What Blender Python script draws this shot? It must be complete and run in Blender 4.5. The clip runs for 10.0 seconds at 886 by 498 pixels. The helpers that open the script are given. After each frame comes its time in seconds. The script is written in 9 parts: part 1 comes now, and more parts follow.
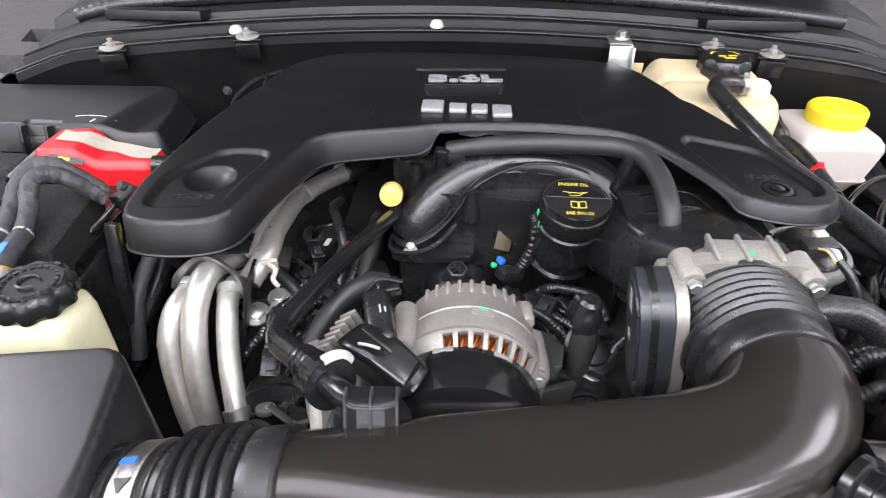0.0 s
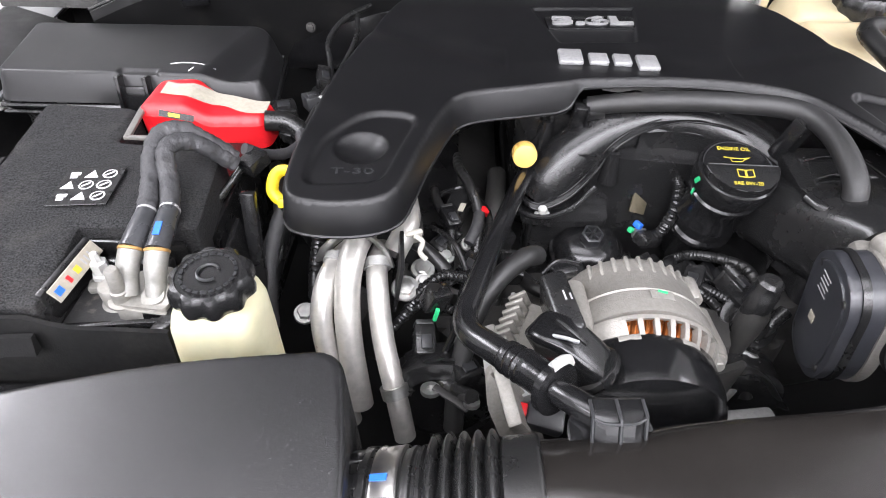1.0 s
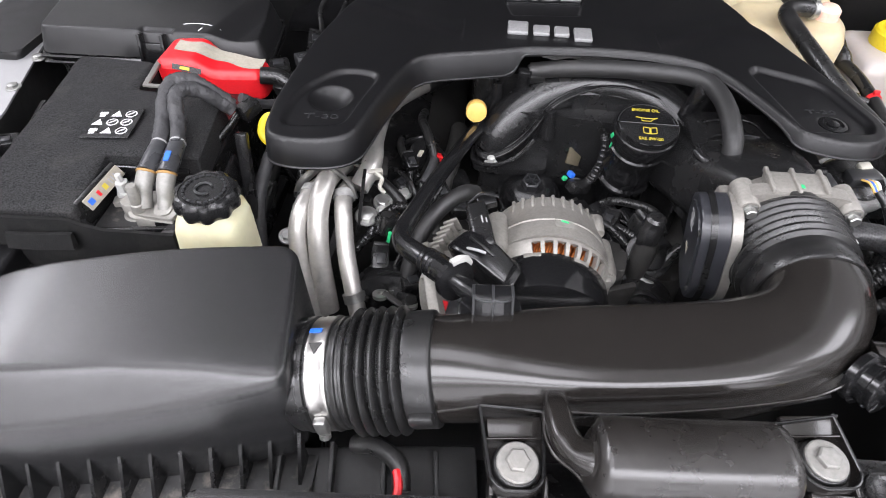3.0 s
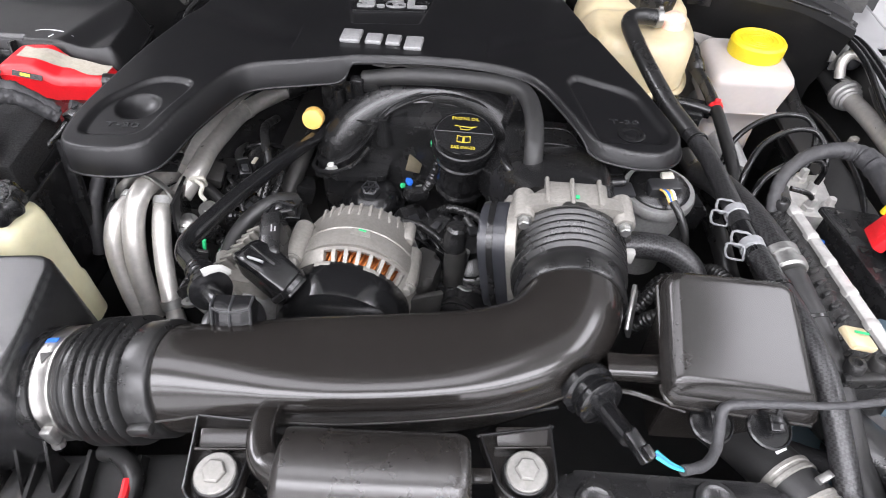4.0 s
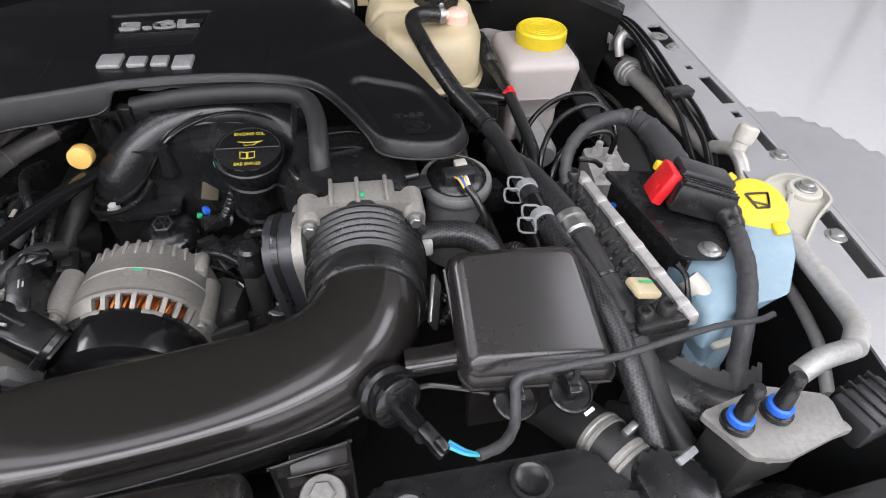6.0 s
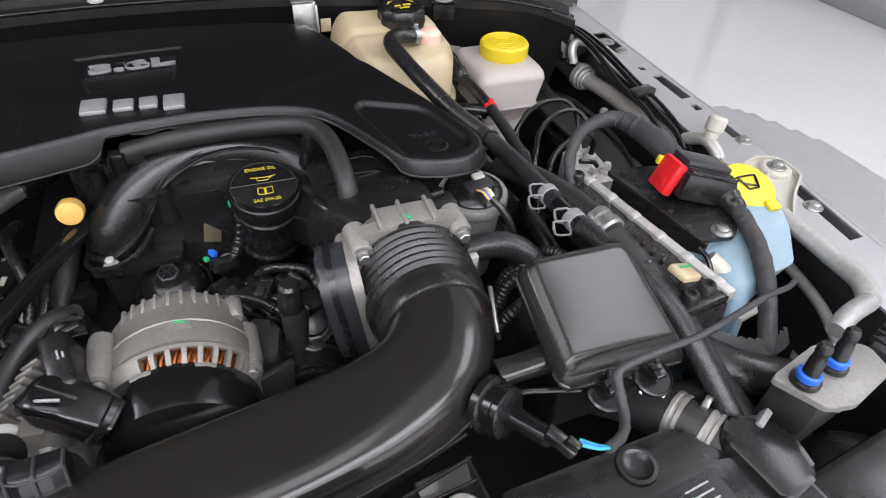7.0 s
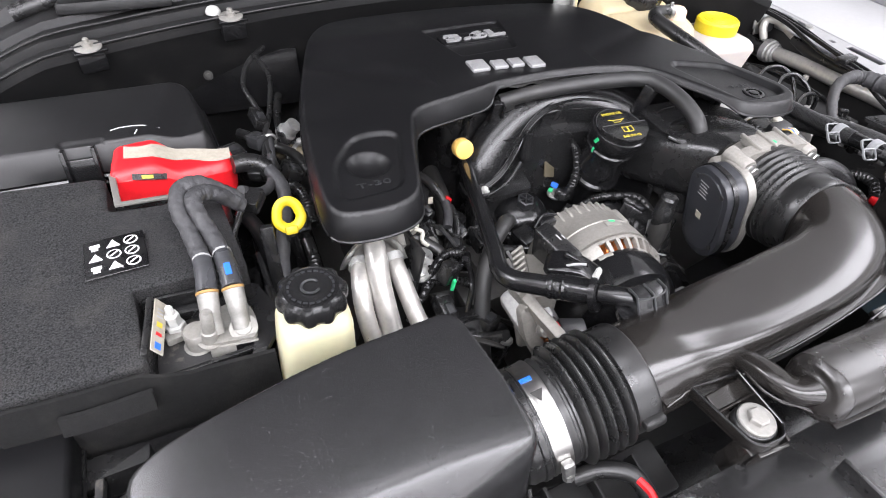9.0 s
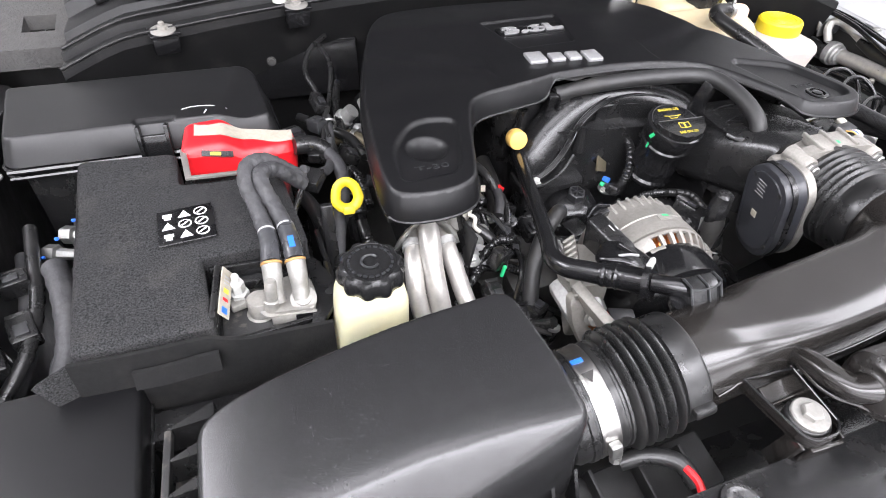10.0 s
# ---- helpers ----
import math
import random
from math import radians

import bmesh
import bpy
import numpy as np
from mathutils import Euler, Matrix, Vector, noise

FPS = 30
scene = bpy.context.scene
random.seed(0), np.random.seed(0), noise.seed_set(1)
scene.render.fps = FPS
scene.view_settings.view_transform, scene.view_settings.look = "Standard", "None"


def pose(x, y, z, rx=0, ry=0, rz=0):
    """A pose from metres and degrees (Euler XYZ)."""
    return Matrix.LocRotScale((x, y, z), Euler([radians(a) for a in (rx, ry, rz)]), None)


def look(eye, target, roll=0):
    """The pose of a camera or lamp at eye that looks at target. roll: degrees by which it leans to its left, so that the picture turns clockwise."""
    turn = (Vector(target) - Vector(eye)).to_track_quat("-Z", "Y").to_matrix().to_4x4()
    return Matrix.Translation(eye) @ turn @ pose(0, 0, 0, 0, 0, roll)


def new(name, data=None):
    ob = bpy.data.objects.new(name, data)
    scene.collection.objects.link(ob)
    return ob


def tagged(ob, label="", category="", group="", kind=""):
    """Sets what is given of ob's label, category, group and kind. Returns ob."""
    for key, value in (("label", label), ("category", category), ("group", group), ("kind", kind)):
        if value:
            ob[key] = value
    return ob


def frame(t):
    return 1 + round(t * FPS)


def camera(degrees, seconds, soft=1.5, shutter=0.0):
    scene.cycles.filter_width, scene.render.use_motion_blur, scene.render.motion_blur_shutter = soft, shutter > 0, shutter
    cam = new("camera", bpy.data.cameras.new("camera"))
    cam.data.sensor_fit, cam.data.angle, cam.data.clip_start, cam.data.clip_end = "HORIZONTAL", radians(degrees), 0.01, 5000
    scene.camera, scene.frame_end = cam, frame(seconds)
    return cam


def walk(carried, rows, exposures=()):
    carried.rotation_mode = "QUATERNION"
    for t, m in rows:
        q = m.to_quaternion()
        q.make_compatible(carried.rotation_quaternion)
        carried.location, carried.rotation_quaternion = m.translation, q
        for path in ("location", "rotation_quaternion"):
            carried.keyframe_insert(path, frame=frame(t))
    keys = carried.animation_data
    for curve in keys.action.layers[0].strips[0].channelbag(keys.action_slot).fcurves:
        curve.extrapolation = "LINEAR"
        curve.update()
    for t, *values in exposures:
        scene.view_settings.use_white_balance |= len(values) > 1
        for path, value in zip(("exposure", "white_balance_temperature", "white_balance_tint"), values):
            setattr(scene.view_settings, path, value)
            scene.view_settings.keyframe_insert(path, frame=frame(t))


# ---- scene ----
cam = camera(74.5, 10.0, soft=1.0, shutter=0.1)
PATH = [
    (0, (0.029, 0.017, 1.46), (-0.013, 1.647, 0.301), 0.8),
    (0.3, (-0.044, 0.038, 1.459), (-0.075, 1.627, 0.245), 0.7),
    (0.5, (-0.075, 0.048, 1.459), (-0.108, 1.61, 0.212), 0.4),
    (0.7, (-0.095, 0.060, 1.465), (-0.134, 1.584, 0.171), 0.4),
    (1, (-0.118, 0.068, 1.482), (-0.162, 1.516, 0.103), 0.7),
    (1.2, (-0.120, 0.059, 1.487), (-0.170, 1.469, 0.072), 0.6),
    (1.5, (-0.111, 0.023, 1.482), (-0.174, 1.412, 0.044), 0.6),
    (1.8, (-0.111, -0.015, 1.481), (-0.181, 1.361, 0.032), 0.5),
    (2, (-0.111, -0.037, 1.493), (-0.189, 1.330, 0.035), 0.6),
    (2.2, (-0.114, -0.051, 1.499), (-0.189, 1.324, 0.048), 0.6),
    (3.3, (0.014, -0.039, 1.555), (-0.096, 1.329, 0.101), 1.1),
    (3.5, (0.054, -0.035, 1.557), (-0.059, 1.335, 0.105), 0.9),
    (3.8, (0.125, -0.030, 1.554), (0.017, 1.345, 0.105), 1.2),
    (4, (0.17, -0.022, 1.554), (0.072, 1.348, 0.101), 1.4),
    (4.3, (0.230, -0.011, 1.554), (0.150, 1.363, 0.103), 1.8),
    (4.5, (0.261, -0.004, 1.551), (0.186, 1.375, 0.104), 1.9),
    (4.7, (0.286, 0.003, 1.553), (0.227, 1.386, 0.109), 2.1),
    (5, (0.319, 0.011, 1.548), (0.291, 1.408, 0.117), 2.1),
    (5.2, (0.328, 0.013, 1.537), (0.332, 1.419, 0.115), 2.3),
    (5.5, (0.315, -0.002, 1.523), (0.38, 1.41, 0.107), 2.3),
    (5.7, (0.287, -0.022, 1.521), (0.432, 1.396, 0.118), 2.3),
    (6.8, (0.183, 0.013, 1.516), (0.747, 1.389, 0.179), 3.5),
    (7, (0.135, 0.01, 1.521), (0.718, 1.383, 0.189), 3.4),
    (7.3, (0.043, -0.005, 1.536), (0.651, 1.366, 0.213), 3.0),
    (7.5, (-0.028, -0.007, 1.547), (0.601, 1.349, 0.218), 3.2),
    (7.7, (-0.091, -0.003, 1.551), (0.553, 1.340, 0.217), 3.5),
    (8, (-0.177, 0.002, 1.549), (0.467, 1.343, 0.212), 3.4),
    (8.3, (-0.248, 0.004, 1.548), (0.386, 1.354, 0.215), 2.8),
    (8.5, (-0.281, 0.007, 1.547), (0.351, 1.358, 0.216), 3.0),
    (8.7, (-0.309, 0.003, 1.544), (0.310, 1.361, 0.213), 3.0),
    (9, (-0.331, -0.008, 1.54), (0.26, 1.36, 0.205), 3.1),
    (9.3, (-0.348, -0.016, 1.529), (0.209, 1.363, 0.192), 3.0),
    (9.5, (-0.356, -0.021, 1.527), (0.171, 1.371, 0.191), 2.7),
    (9.7, (-0.362, -0.021, 1.530), (0.142, 1.375, 0.189), 2.8),
    (10, (-0.355, -0.022, 1.536), (0.119, 1.385, 0.195), 2.6),
]
walk(cam, [(t, look(eye, target, roll)) for t, eye, target, roll in PATH],
     exposures=[(0, -1.58), (1.0, -1.4), (2, -1.84), (3.4, -1.88), (4.5, -1.6), (5.2, -1.85), (5.5, -2.26), (6.8, -2.39), (7.5, -2.38), (8.2, -1.91), (9, -1.54), (10, -1.35)])

# ---- room light ----
world = bpy.data.worlds.new("world")
scene.world = world
world.use_nodes = True
world.node_tree.nodes["Background"].inputs[0].default_value = (0.9, 0.95, 1.0, 1)
world.node_tree.nodes["Background"].inputs[1].default_value = 0.05
scene.view_settings.exposure = 0.0


def area_lamp(name, size_x, size_y, watts, m, tint=(1.0, 0.98, 0.95)):
    data = bpy.data.lights.new(name, "AREA")
    data.shape, data.size, data.size_y, data.energy, data.color = "RECTANGLE", size_x, size_y, watts, tint
    ob = new(name, data)
    ob.matrix_world = m
    return ob


CEILING = 3.3
for px, py, sx, sy, watts in ((0.0, -3.3, 8.0, 1.0, 720), (0.0, -1.7, 5.0, 1.3, 800), (-0.75, 0.0, 2.4, 0.8, 95), (-2.85, 1.1, 1.4, 1.3, 320), (2.75, 0.25, 1.5, 1.5, 200)):
    area_lamp("ceiling_panel_lamp", sx, sy, watts, pose(px, py, CEILING - 0.05), (1.0, 0.985, 1.06))
for lx in (-3.4, -1.2, 1.2, 3.4):
    for ly in (4.4,):
        area_lamp("ceiling_lamp", 1.2, 0.35, 14, pose(lx, ly, CEILING - 0.06), (1.0, 0.97, 1.0))
# the shop window behind the photographer
area_lamp("window_light", 13.0, 3.0, 1000, pose(0, -6.6, 1.7, 90, 0, 0), (0.985, 0.97, 1.04))

# glass side of the showroom
area_lamp("side_window_light", 13.0, 2.2, 300, pose(5.32, 0.0, 1.58, 90, 0, 90), (0.985, 0.98, 1.05))

# ---- materials ----
def nodes_of(name):
    m = bpy.data.materials.new(name)
    m.use_nodes = True
    t = m.node_tree
    return m, t, t.nodes["Principled BSDF"]


def noise_node(t, scale, detail=4.0, rough=0.6, coords="Object"):
    tc = t.nodes.new("ShaderNodeTexCoord")
    n = t.nodes.new("ShaderNodeTexNoise")
    n.inputs["Scale"].default_value = scale
    n.inputs["Detail"].default_value = detail
    n.inputs["Roughness"].default_value = rough
    t.links.new(tc.outputs[coords], n.inputs["Vector"])
    return n


def ramp(t, src, lo, hi, a, b):
    r = t.nodes.new("ShaderNodeMapRange")
    r.inputs["From Min"].default_value, r.inputs["From Max"].default_value = lo, hi
    r.inputs["To Min"].default_value, r.inputs["To Max"].default_value = a, b
    t.links.new(src, r.inputs["Value"])
    return r.outputs["Result"]


def surface(name, colour, rough=0.5, metal=0.0, grain=900.0, bump=0.15, dust=0.25, dust_colour=(0.16, 0.15, 0.135),
            wear=0.12, spec=0.5, transmit=0.0, glow_through=0.0, depth=0.0006, patch=22.0, uneven=1.0, specks=0.0):
    """A worn workshop surface: two scales of colour change, dust, grain relief and uneven gloss."""
    m, t, b = nodes_of(name)
    big = noise_node(t, patch, 5.0, 0.65)
    small = noise_node(t, grain * 0.35, 3.0, 0.6)
    c = t.nodes.new("ShaderNodeMix")
    c.data_type = "RGBA"
    dark = tuple(v * (1 - wear) for v in colour[:3]) + (1,)
    light = tuple(min(1, v * (1 + wear)) for v in colour[:3]) + (1,)
    c.inputs[6].default_value, c.inputs[7].default_value = dark, light
    t.links.new(ramp(t, small.outputs[0], 0.3, 0.7, 0, 1), c.inputs[0])
    d = t.nodes.new("ShaderNodeMix")
    d.data_type = "RGBA"
    d.inputs[7].default_value = (*dust_colour, 1)
    t.links.new(c.outputs[2], d.inputs[6])
    t.links.new(ramp(t, big.outputs[0], 0.52, 0.85, 0, dust), d.inputs[0])
    if specks:
        fine = noise_node(t, 1000.0, 1.0, 0.4)
        s = t.nodes.new("ShaderNodeMix")
        s.data_type = "RGBA"
        s.inputs[7].default_value = (0.22, 0.21, 0.19, 1)
        t.links.new(d.outputs[2], s.inputs[6])
        t.links.new(ramp(t, fine.outputs[0], 0.76, 0.82, 0, specks), s.inputs[0])
        d = s
    t.links.new(d.outputs[2], b.inputs["Base Color"])
    t.links.new(ramp(t, big.outputs[0], 0.3, 0.75, max(0.02, rough - 0.07 * uneven), min(1, rough + 0.12 * uneven)), b.inputs["Roughness"])
    b.inputs["Metallic"].default_value = metal
    b.inputs["Specular IOR Level"].default_value = spec
    if transmit:
        b.inputs["Transmission Weight"].default_value = transmit
    if glow_through:
        b.inputs["Subsurface Weight"].default_value = glow_through
        b.inputs["Subsurface Radius"].default_value = (0.02, 0.015, 0.01)
        b.inputs["Subsurface Scale"].default_value = 0.5
    if bump:
        g = noise_node(t, grain, 2.0, 0.5)
        bn = t.nodes.new("ShaderNodeBump")
        bn.inputs["Strength"].default_value = bump
        bn.inputs["Distance"].default_value = depth
        t.links.new(g.outputs[0], bn.inputs["Height"])
        t.links.new(bn.outputs[0], b.inputs["Normal"])
    return m


def braided(name, colour, pitch=520.0):
    """Woven sleeving: two crossed waves as relief and colour."""
    m, t, b = nodes_of(name)
    tc = t.nodes.new("ShaderNodeTexCoord")
    mp = t.nodes.new("ShaderNodeMapping")
    mp.inputs["Rotation"].default_value = (0.7, 0.5, 0.78)
    t.links.new(tc.outputs["Object"], mp.inputs["Vector"])
    ck = t.nodes.new("ShaderNodeTexChecker")
    ck.inputs["Scale"].default_value = pitch
    t.links.new(mp.outputs[0], ck.inputs["Vector"])
    mix = t.nodes.new("ShaderNodeMix")
    mix.data_type = "RGBA"
    mix.inputs[6].default_value = tuple(v * 0.35 for v in colour) + (1,)
    mix.inputs[7].default_value = tuple(v * 2.4 for v in colour) + (1,)
    t.links.new(ck.outputs[1], mix.inputs[0])
    t.links.new(mix.outputs[2], b.inputs["Base Color"])
    bn = t.nodes.new("ShaderNodeBump")
    bn.inputs["Strength"].default_value, bn.inputs["Distance"].default_value = 0.6, 0.0008
    t.links.new(ck.outputs[1], bn.inputs["Height"])
    t.links.new(bn.outputs[0], b.inputs["Normal"])
    b.inputs["Roughness"].default_value = 0.36
    return m


M = {
    "cover": surface("moulded_black_plastic", (0.0055, 0.0055, 0.006), 0.36, grain=1500, bump=0.14, dust=0.02, uneven=0.4, spec=0.38, specks=0.1),
    "duct": surface("satin_black_plastic", (0.0138, 0.0124, 0.0114), 0.17, grain=500, bump=0.02, dust=0.02, wear=0.12, uneven=0.1, spec=0.58, specks=0.02),
    "resonator": surface("satin_black_resonator", (0.0138, 0.0124, 0.0114), 0.27, grain=500, bump=0.03, dust=0.04, wear=0.12, uneven=0.2, spec=0.72, specks=0.1),
    "lid": surface("satin_black_lid", (0.0138, 0.0126, 0.0118), 0.20, grain=700, bump=0.02, dust=0.02, wear=0.12, uneven=0.05, specks=0.02),
    "band": surface("bright_band_steel", (0.40, 0.39, 0.375), 0.3, metal=1.0, grain=300, bump=0.03, dust=0.05),
    "airbox": surface("grained_black_plastic", (0.0125, 0.0125, 0.013), 0.23, grain=1700, bump=0.4, spec=0.6, dust=0.02, depth=0.0003, uneven=0.08, wear=0.4, specks=0.12),
    "plastic": surface("black_plastic", (0.0110, 0.0110, 0.0113), 0.25, bump=0.05, uneven=0.5, dust=0.06, specks=0.25),
    "plastic_gloss": surface("glossy_black_plastic", (0.008, 0.008, 0.0085), 0.17, bump=0.04, dust=0.04, specks=0.25),
    "cowl": surface("weathered_cowl_plastic", (0.009, 0.009, 0.0092), 0.42, grain=900, bump=0.2, spec=0.3, dust=0.1, specks=0.2),
    "plastic_grey": surface("dark_grey_plastic", (0.02, 0.0205, 0.022), 0.32, dust=0.06),
    "rubber": surface("black_rubber", (0.013, 0.013, 0.013), 0.28, dust=0.08, grain=700, specks=0.25),
    "rubber_matt": surface("grey_black_rubber", (0.016, 0.016, 0.016), 0.5, dust=0.15, specks=0.25),
    "tape": surface("cloth_tape", (0.034, 0.034, 0.036), 0.6, grain=520, bump=0.4, dust=0.2, depth=0.0010, wear=0.25, specks=0.3),
    "felt": surface("black_felt", (0.032, 0.032, 0.033), 0.95, grain=1900, bump=1.0, dust=0.22, wear=0.85, spec=0.15, depth=0.0016),
    "foam": surface("grey_foam", (0.048, 0.047, 0.045), 0.9, grain=260, bump=0.7, dust=0.3, depth=0.002),
    "alu": surface("cast_aluminium", (0.36, 0.36, 0.35), 0.42, metal=0.5, grain=900, bump=0.6, dust=0.4, dust_colour=(0.2, 0.19, 0.17), depth=0.0009),
    "alu_pipe": surface("dull_aluminium_pipe", (0.45, 0.437, 0.41), 0.34, metal=0.55, grain=300, bump=0.08, dust=0.4, dust_colour=(0.3, 0.28, 0.24)),
    "steel": surface("zinc_steel", (0.38, 0.38, 0.365), 0.34, metal=0.9, grain=500, bump=0.1, dust=0.3),
    "bronze_steel": surface("brown_stained_iron", (0.1, 0.085, 0.055), 0.6, metal=0.5, dust=0.5, dust_colour=(0.12, 0.1, 0.08), bump=0.5),
    "dark_metal": surface("dark_cast_metal", (0.045, 0.044, 0.042), 0.45, metal=0.5, dust=0.25, bump=0.5),
    "black_paint": surface("black_painted_steel", (0.011, 0.011, 0.0115), 0.24, bump=0.05, dust=0.05),
    "lid_black": surface("fuse_lid_plastic", (0.0095, 0.0095, 0.010), 0.34, grain=1300, bump=0.12, dust=0.03, uneven=0.4, spec=0.42, specks=0.15),
    "sleeve_grey": surface("smoky_shrink_sleeve", (0.040, 0.041, 0.044), 0.28, bump=0.1, dust=0.2, specks=0.2),
    "ecu": surface("glossy_dark_casting", (0.030, 0.030, 0.030), 0.24, metal=0.35, dust=0.2, bump=0.3, specks=0.3),
    "rim_metal": surface("bright_cast_rim", (0.50, 0.49, 0.47), 0.36, metal=0.45, grain=400, bump=0.25, dust=0.15),
    "booster": surface("dull_zinc_drum", (0.24, 0.23, 0.215), 0.42, metal=0.5, grain=300, bump=0.1, dust=0.4, dust_colour=(0.16, 0.14, 0.12)),
    "copper": surface("copper_winding", (0.36, 0.12, 0.035), 0.35, metal=0.9, dust=0.2),
    "tank_cream": surface("cream_polyethylene", (0.57, 0.545, 0.365), 0.45, grain=300, bump=0.08, dust=0.15, dust_colour=(0.5, 0.46, 0.3), glow_through=0.35, wear=0.04),
    "tank_amber": surface("aged_cream_polyethylene", (0.46, 0.39, 0.25), 0.4, grain=300, bump=0.08, dust=0.25, dust_colour=(0.6, 0.46, 0.28), glow_through=0.35, wear=0.04),
    "tank_white": surface("milky_polyethylene", (0.42, 0.385, 0.36), 0.4, grain=300, bump=0.05, dust=0.15, dust_colour=(0.6, 0.5, 0.42), glow_through=0.4, wear=0.03),
    "tank_blue": surface("pale_blue_polyethylene", (0.22, 0.32, 0.385), 0.4, grain=300, bump=0.08, dust=0.2, dust_colour=(0.6, 0.68, 0.72), glow_through=0.35, wear=0.04),
    "nipple": surface("pink_tinted_plastic", (0.78, 0.5, 0.4), 0.4, bump=0.05, glow_through=0.3, dust=0.1),
    "yellow": surface("yellow_plastic", (0.64, 0.49, 0.018), 0.4, bump=0.1, dust=0.12, dust_colour=(0.6, 0.45, 0.03), wear=0.04),
    "knob": surface("amber_plastic", (0.72, 0.45, 0.12), 0.4, bump=0.1, dust=0.3, dust_colour=(0.55, 0.4, 0.12), wear=0.05),
    "red": surface("red_plastic", (0.62, 0.012, 0.018), 0.36, bump=0.06, dust=0.15, dust_colour=(0.4, 0.05, 0.04), wear=0.05),
    "white": surface("white_plastic", (0.4, 0.4, 0.38), 0.45, bump=0.1, dust=0.3, wear=0.04, dust_colour=(0.5, 0.47, 0.4)),
    "ivory": surface("ivory_plastic", (0.44, 0.425, 0.37), 0.45, bump=0.1, dust=0.3, wear=0.04, dust_colour=(0.5, 0.45, 0.35)),
    "paper": surface("grimy_paper_label", (0.30, 0.275, 0.225), 0.7, grain=600, bump=0.2, dust=0.5, dust_colour=(0.4, 0.36, 0.28)),
    "blue": surface("blue_plastic", (0.02, 0.13, 0.6), 0.4, bump=0.0, dust=0.05),
    "teal": surface("teal_plastic", (0.015, 0.29, 0.33), 0.4, bump=0.0, dust=0.1),
    "green": surface("green_paint_mark", (0.02, 0.42, 0.15), 0.5, bump=0.0, dust=0.05),
    "ink_white": surface("white_print", (0.8, 0.8, 0.8), 0.5, bump=0.0, dust=0.1, wear=0.03),
    "ink_yellow": surface("yellow_print", (0.5, 0.4, 0.03), 0.5, bump=0.0, dust=0.05, wear=0.03),
    "ink_grey": surface("grey_print", (0.3, 0.3, 0.3), 0.5, bump=0.0, dust=0.1),
    "sticker": surface("black_sticker", (0.006, 0.006, 0.0065), 0.25, bump=0.02, dust=0.1),
    "body": surface("silver_body_paint", (0.42, 0.42, 0.425), 0.36, metal=0.55, grain=2500, bump=0.05, dust=0.1, wear=0.05),
    "terminal": surface("dull_zinc_casting", (0.26, 0.252, 0.232), 0.5, metal=0.45, grain=700, bump=0.3, dust=0.5, dust_colour=(0.3, 0.27, 0.22)),
    "washer_zinc": surface("dusty_zinc_washer", (0.24, 0.235, 0.22), 0.5, metal=0.4, grain=700, bump=0.2, dust=0.4, dust_colour=(0.2, 0.18, 0.15)),
    "cast": surface("sandblasted_aluminium", (0.27, 0.258, 0.235), 0.5, metal=0.5, grain=800, bump=0.6, dust=0.4, dust_colour=(0.2, 0.19, 0.17), depth=0.0008),
    "crimp": surface("orange_sealant", (0.3, 0.17, 0.05), 0.5, bump=0.3, dust=0.5, dust_colour=(0.3, 0.22, 0.12)),
    "dusty": surface("dust_covered_plastic", (0.02, 0.02, 0.02), 0.6, bump=0.4, dust=0.95, dust_colour=(0.2, 0.175, 0.15), patch=60.0),
    "clip_grey": surface("pale_grey_clip_plastic", (0.22, 0.225, 0.23), 0.45, bump=0.05, dust=0.1),
    "frame_grey": surface("dusty_clear_plastic", (0.13, 0.125, 0.115), 0.4, dust=0.4, dust_colour=(0.25, 0.22, 0.18)),
    "silver": surface("satin_silver_plate", (0.30, 0.30, 0.30), 0.42, metal=0.4, bump=0.0, dust=0.05),
    "liner": surface("hood_liner_felt", (0.012, 0.012, 0.012), 0.95, grain=600, bump=0.5, dust=0.1, spec=0.1),
    "motor_grey": surface("blue_grey_plastic", (0.026, 0.027, 0.031), 0.36, dust=0.06, uneven=0.5, specks=0.25),
    "braid": braided("braided_sleeve", (0.013, 0.013, 0.0135), 420.0),
    "bay": surface("bay_black_paint", (0.016, 0.016, 0.016), 0.5, dust=0.08),
    "wall": surface("white_wall_paint", (0.8, 0.8, 0.79), 0.8, grain=120, bump=0.05, dust=0.05, patch=2.0, wear=0.02),
    "floor": surface("polished_pale_floor", (0.68, 0.68, 0.685), 0.14, grain=60, bump=0.0, uneven=0.0, dust=0.0, dust_colour=(0.6, 0.6, 0.6), patch=1.5, wear=0.02),
    "grey_wall": surface("grey_panel", (0.3, 0.3, 0.31), 0.6, patch=2.0, dust=0.05),
}


# ---- mesh helpers ----
def link_mesh(name, bm, material, smooth=True, angle=38):
    bmesh.ops.recalc_face_normals(bm, faces=bm.faces[:])
    me = bpy.data.meshes.new(name)
    bm.to_mesh(me)
    bm.free()
    me.materials.append(M[material] if isinstance(material, str) else material)
    if smooth:
        me.shade_smooth()
        me.set_sharp_from_angle(angle=radians(angle))
    return new(name, me)


def thing(name, x, y, z, label, category, group="", kind=""):
    ob = new(name)
    ob.location = (x, y, z)
    ob.empty_display_size = 0.02
    return tagged(ob, label, category, group, kind)


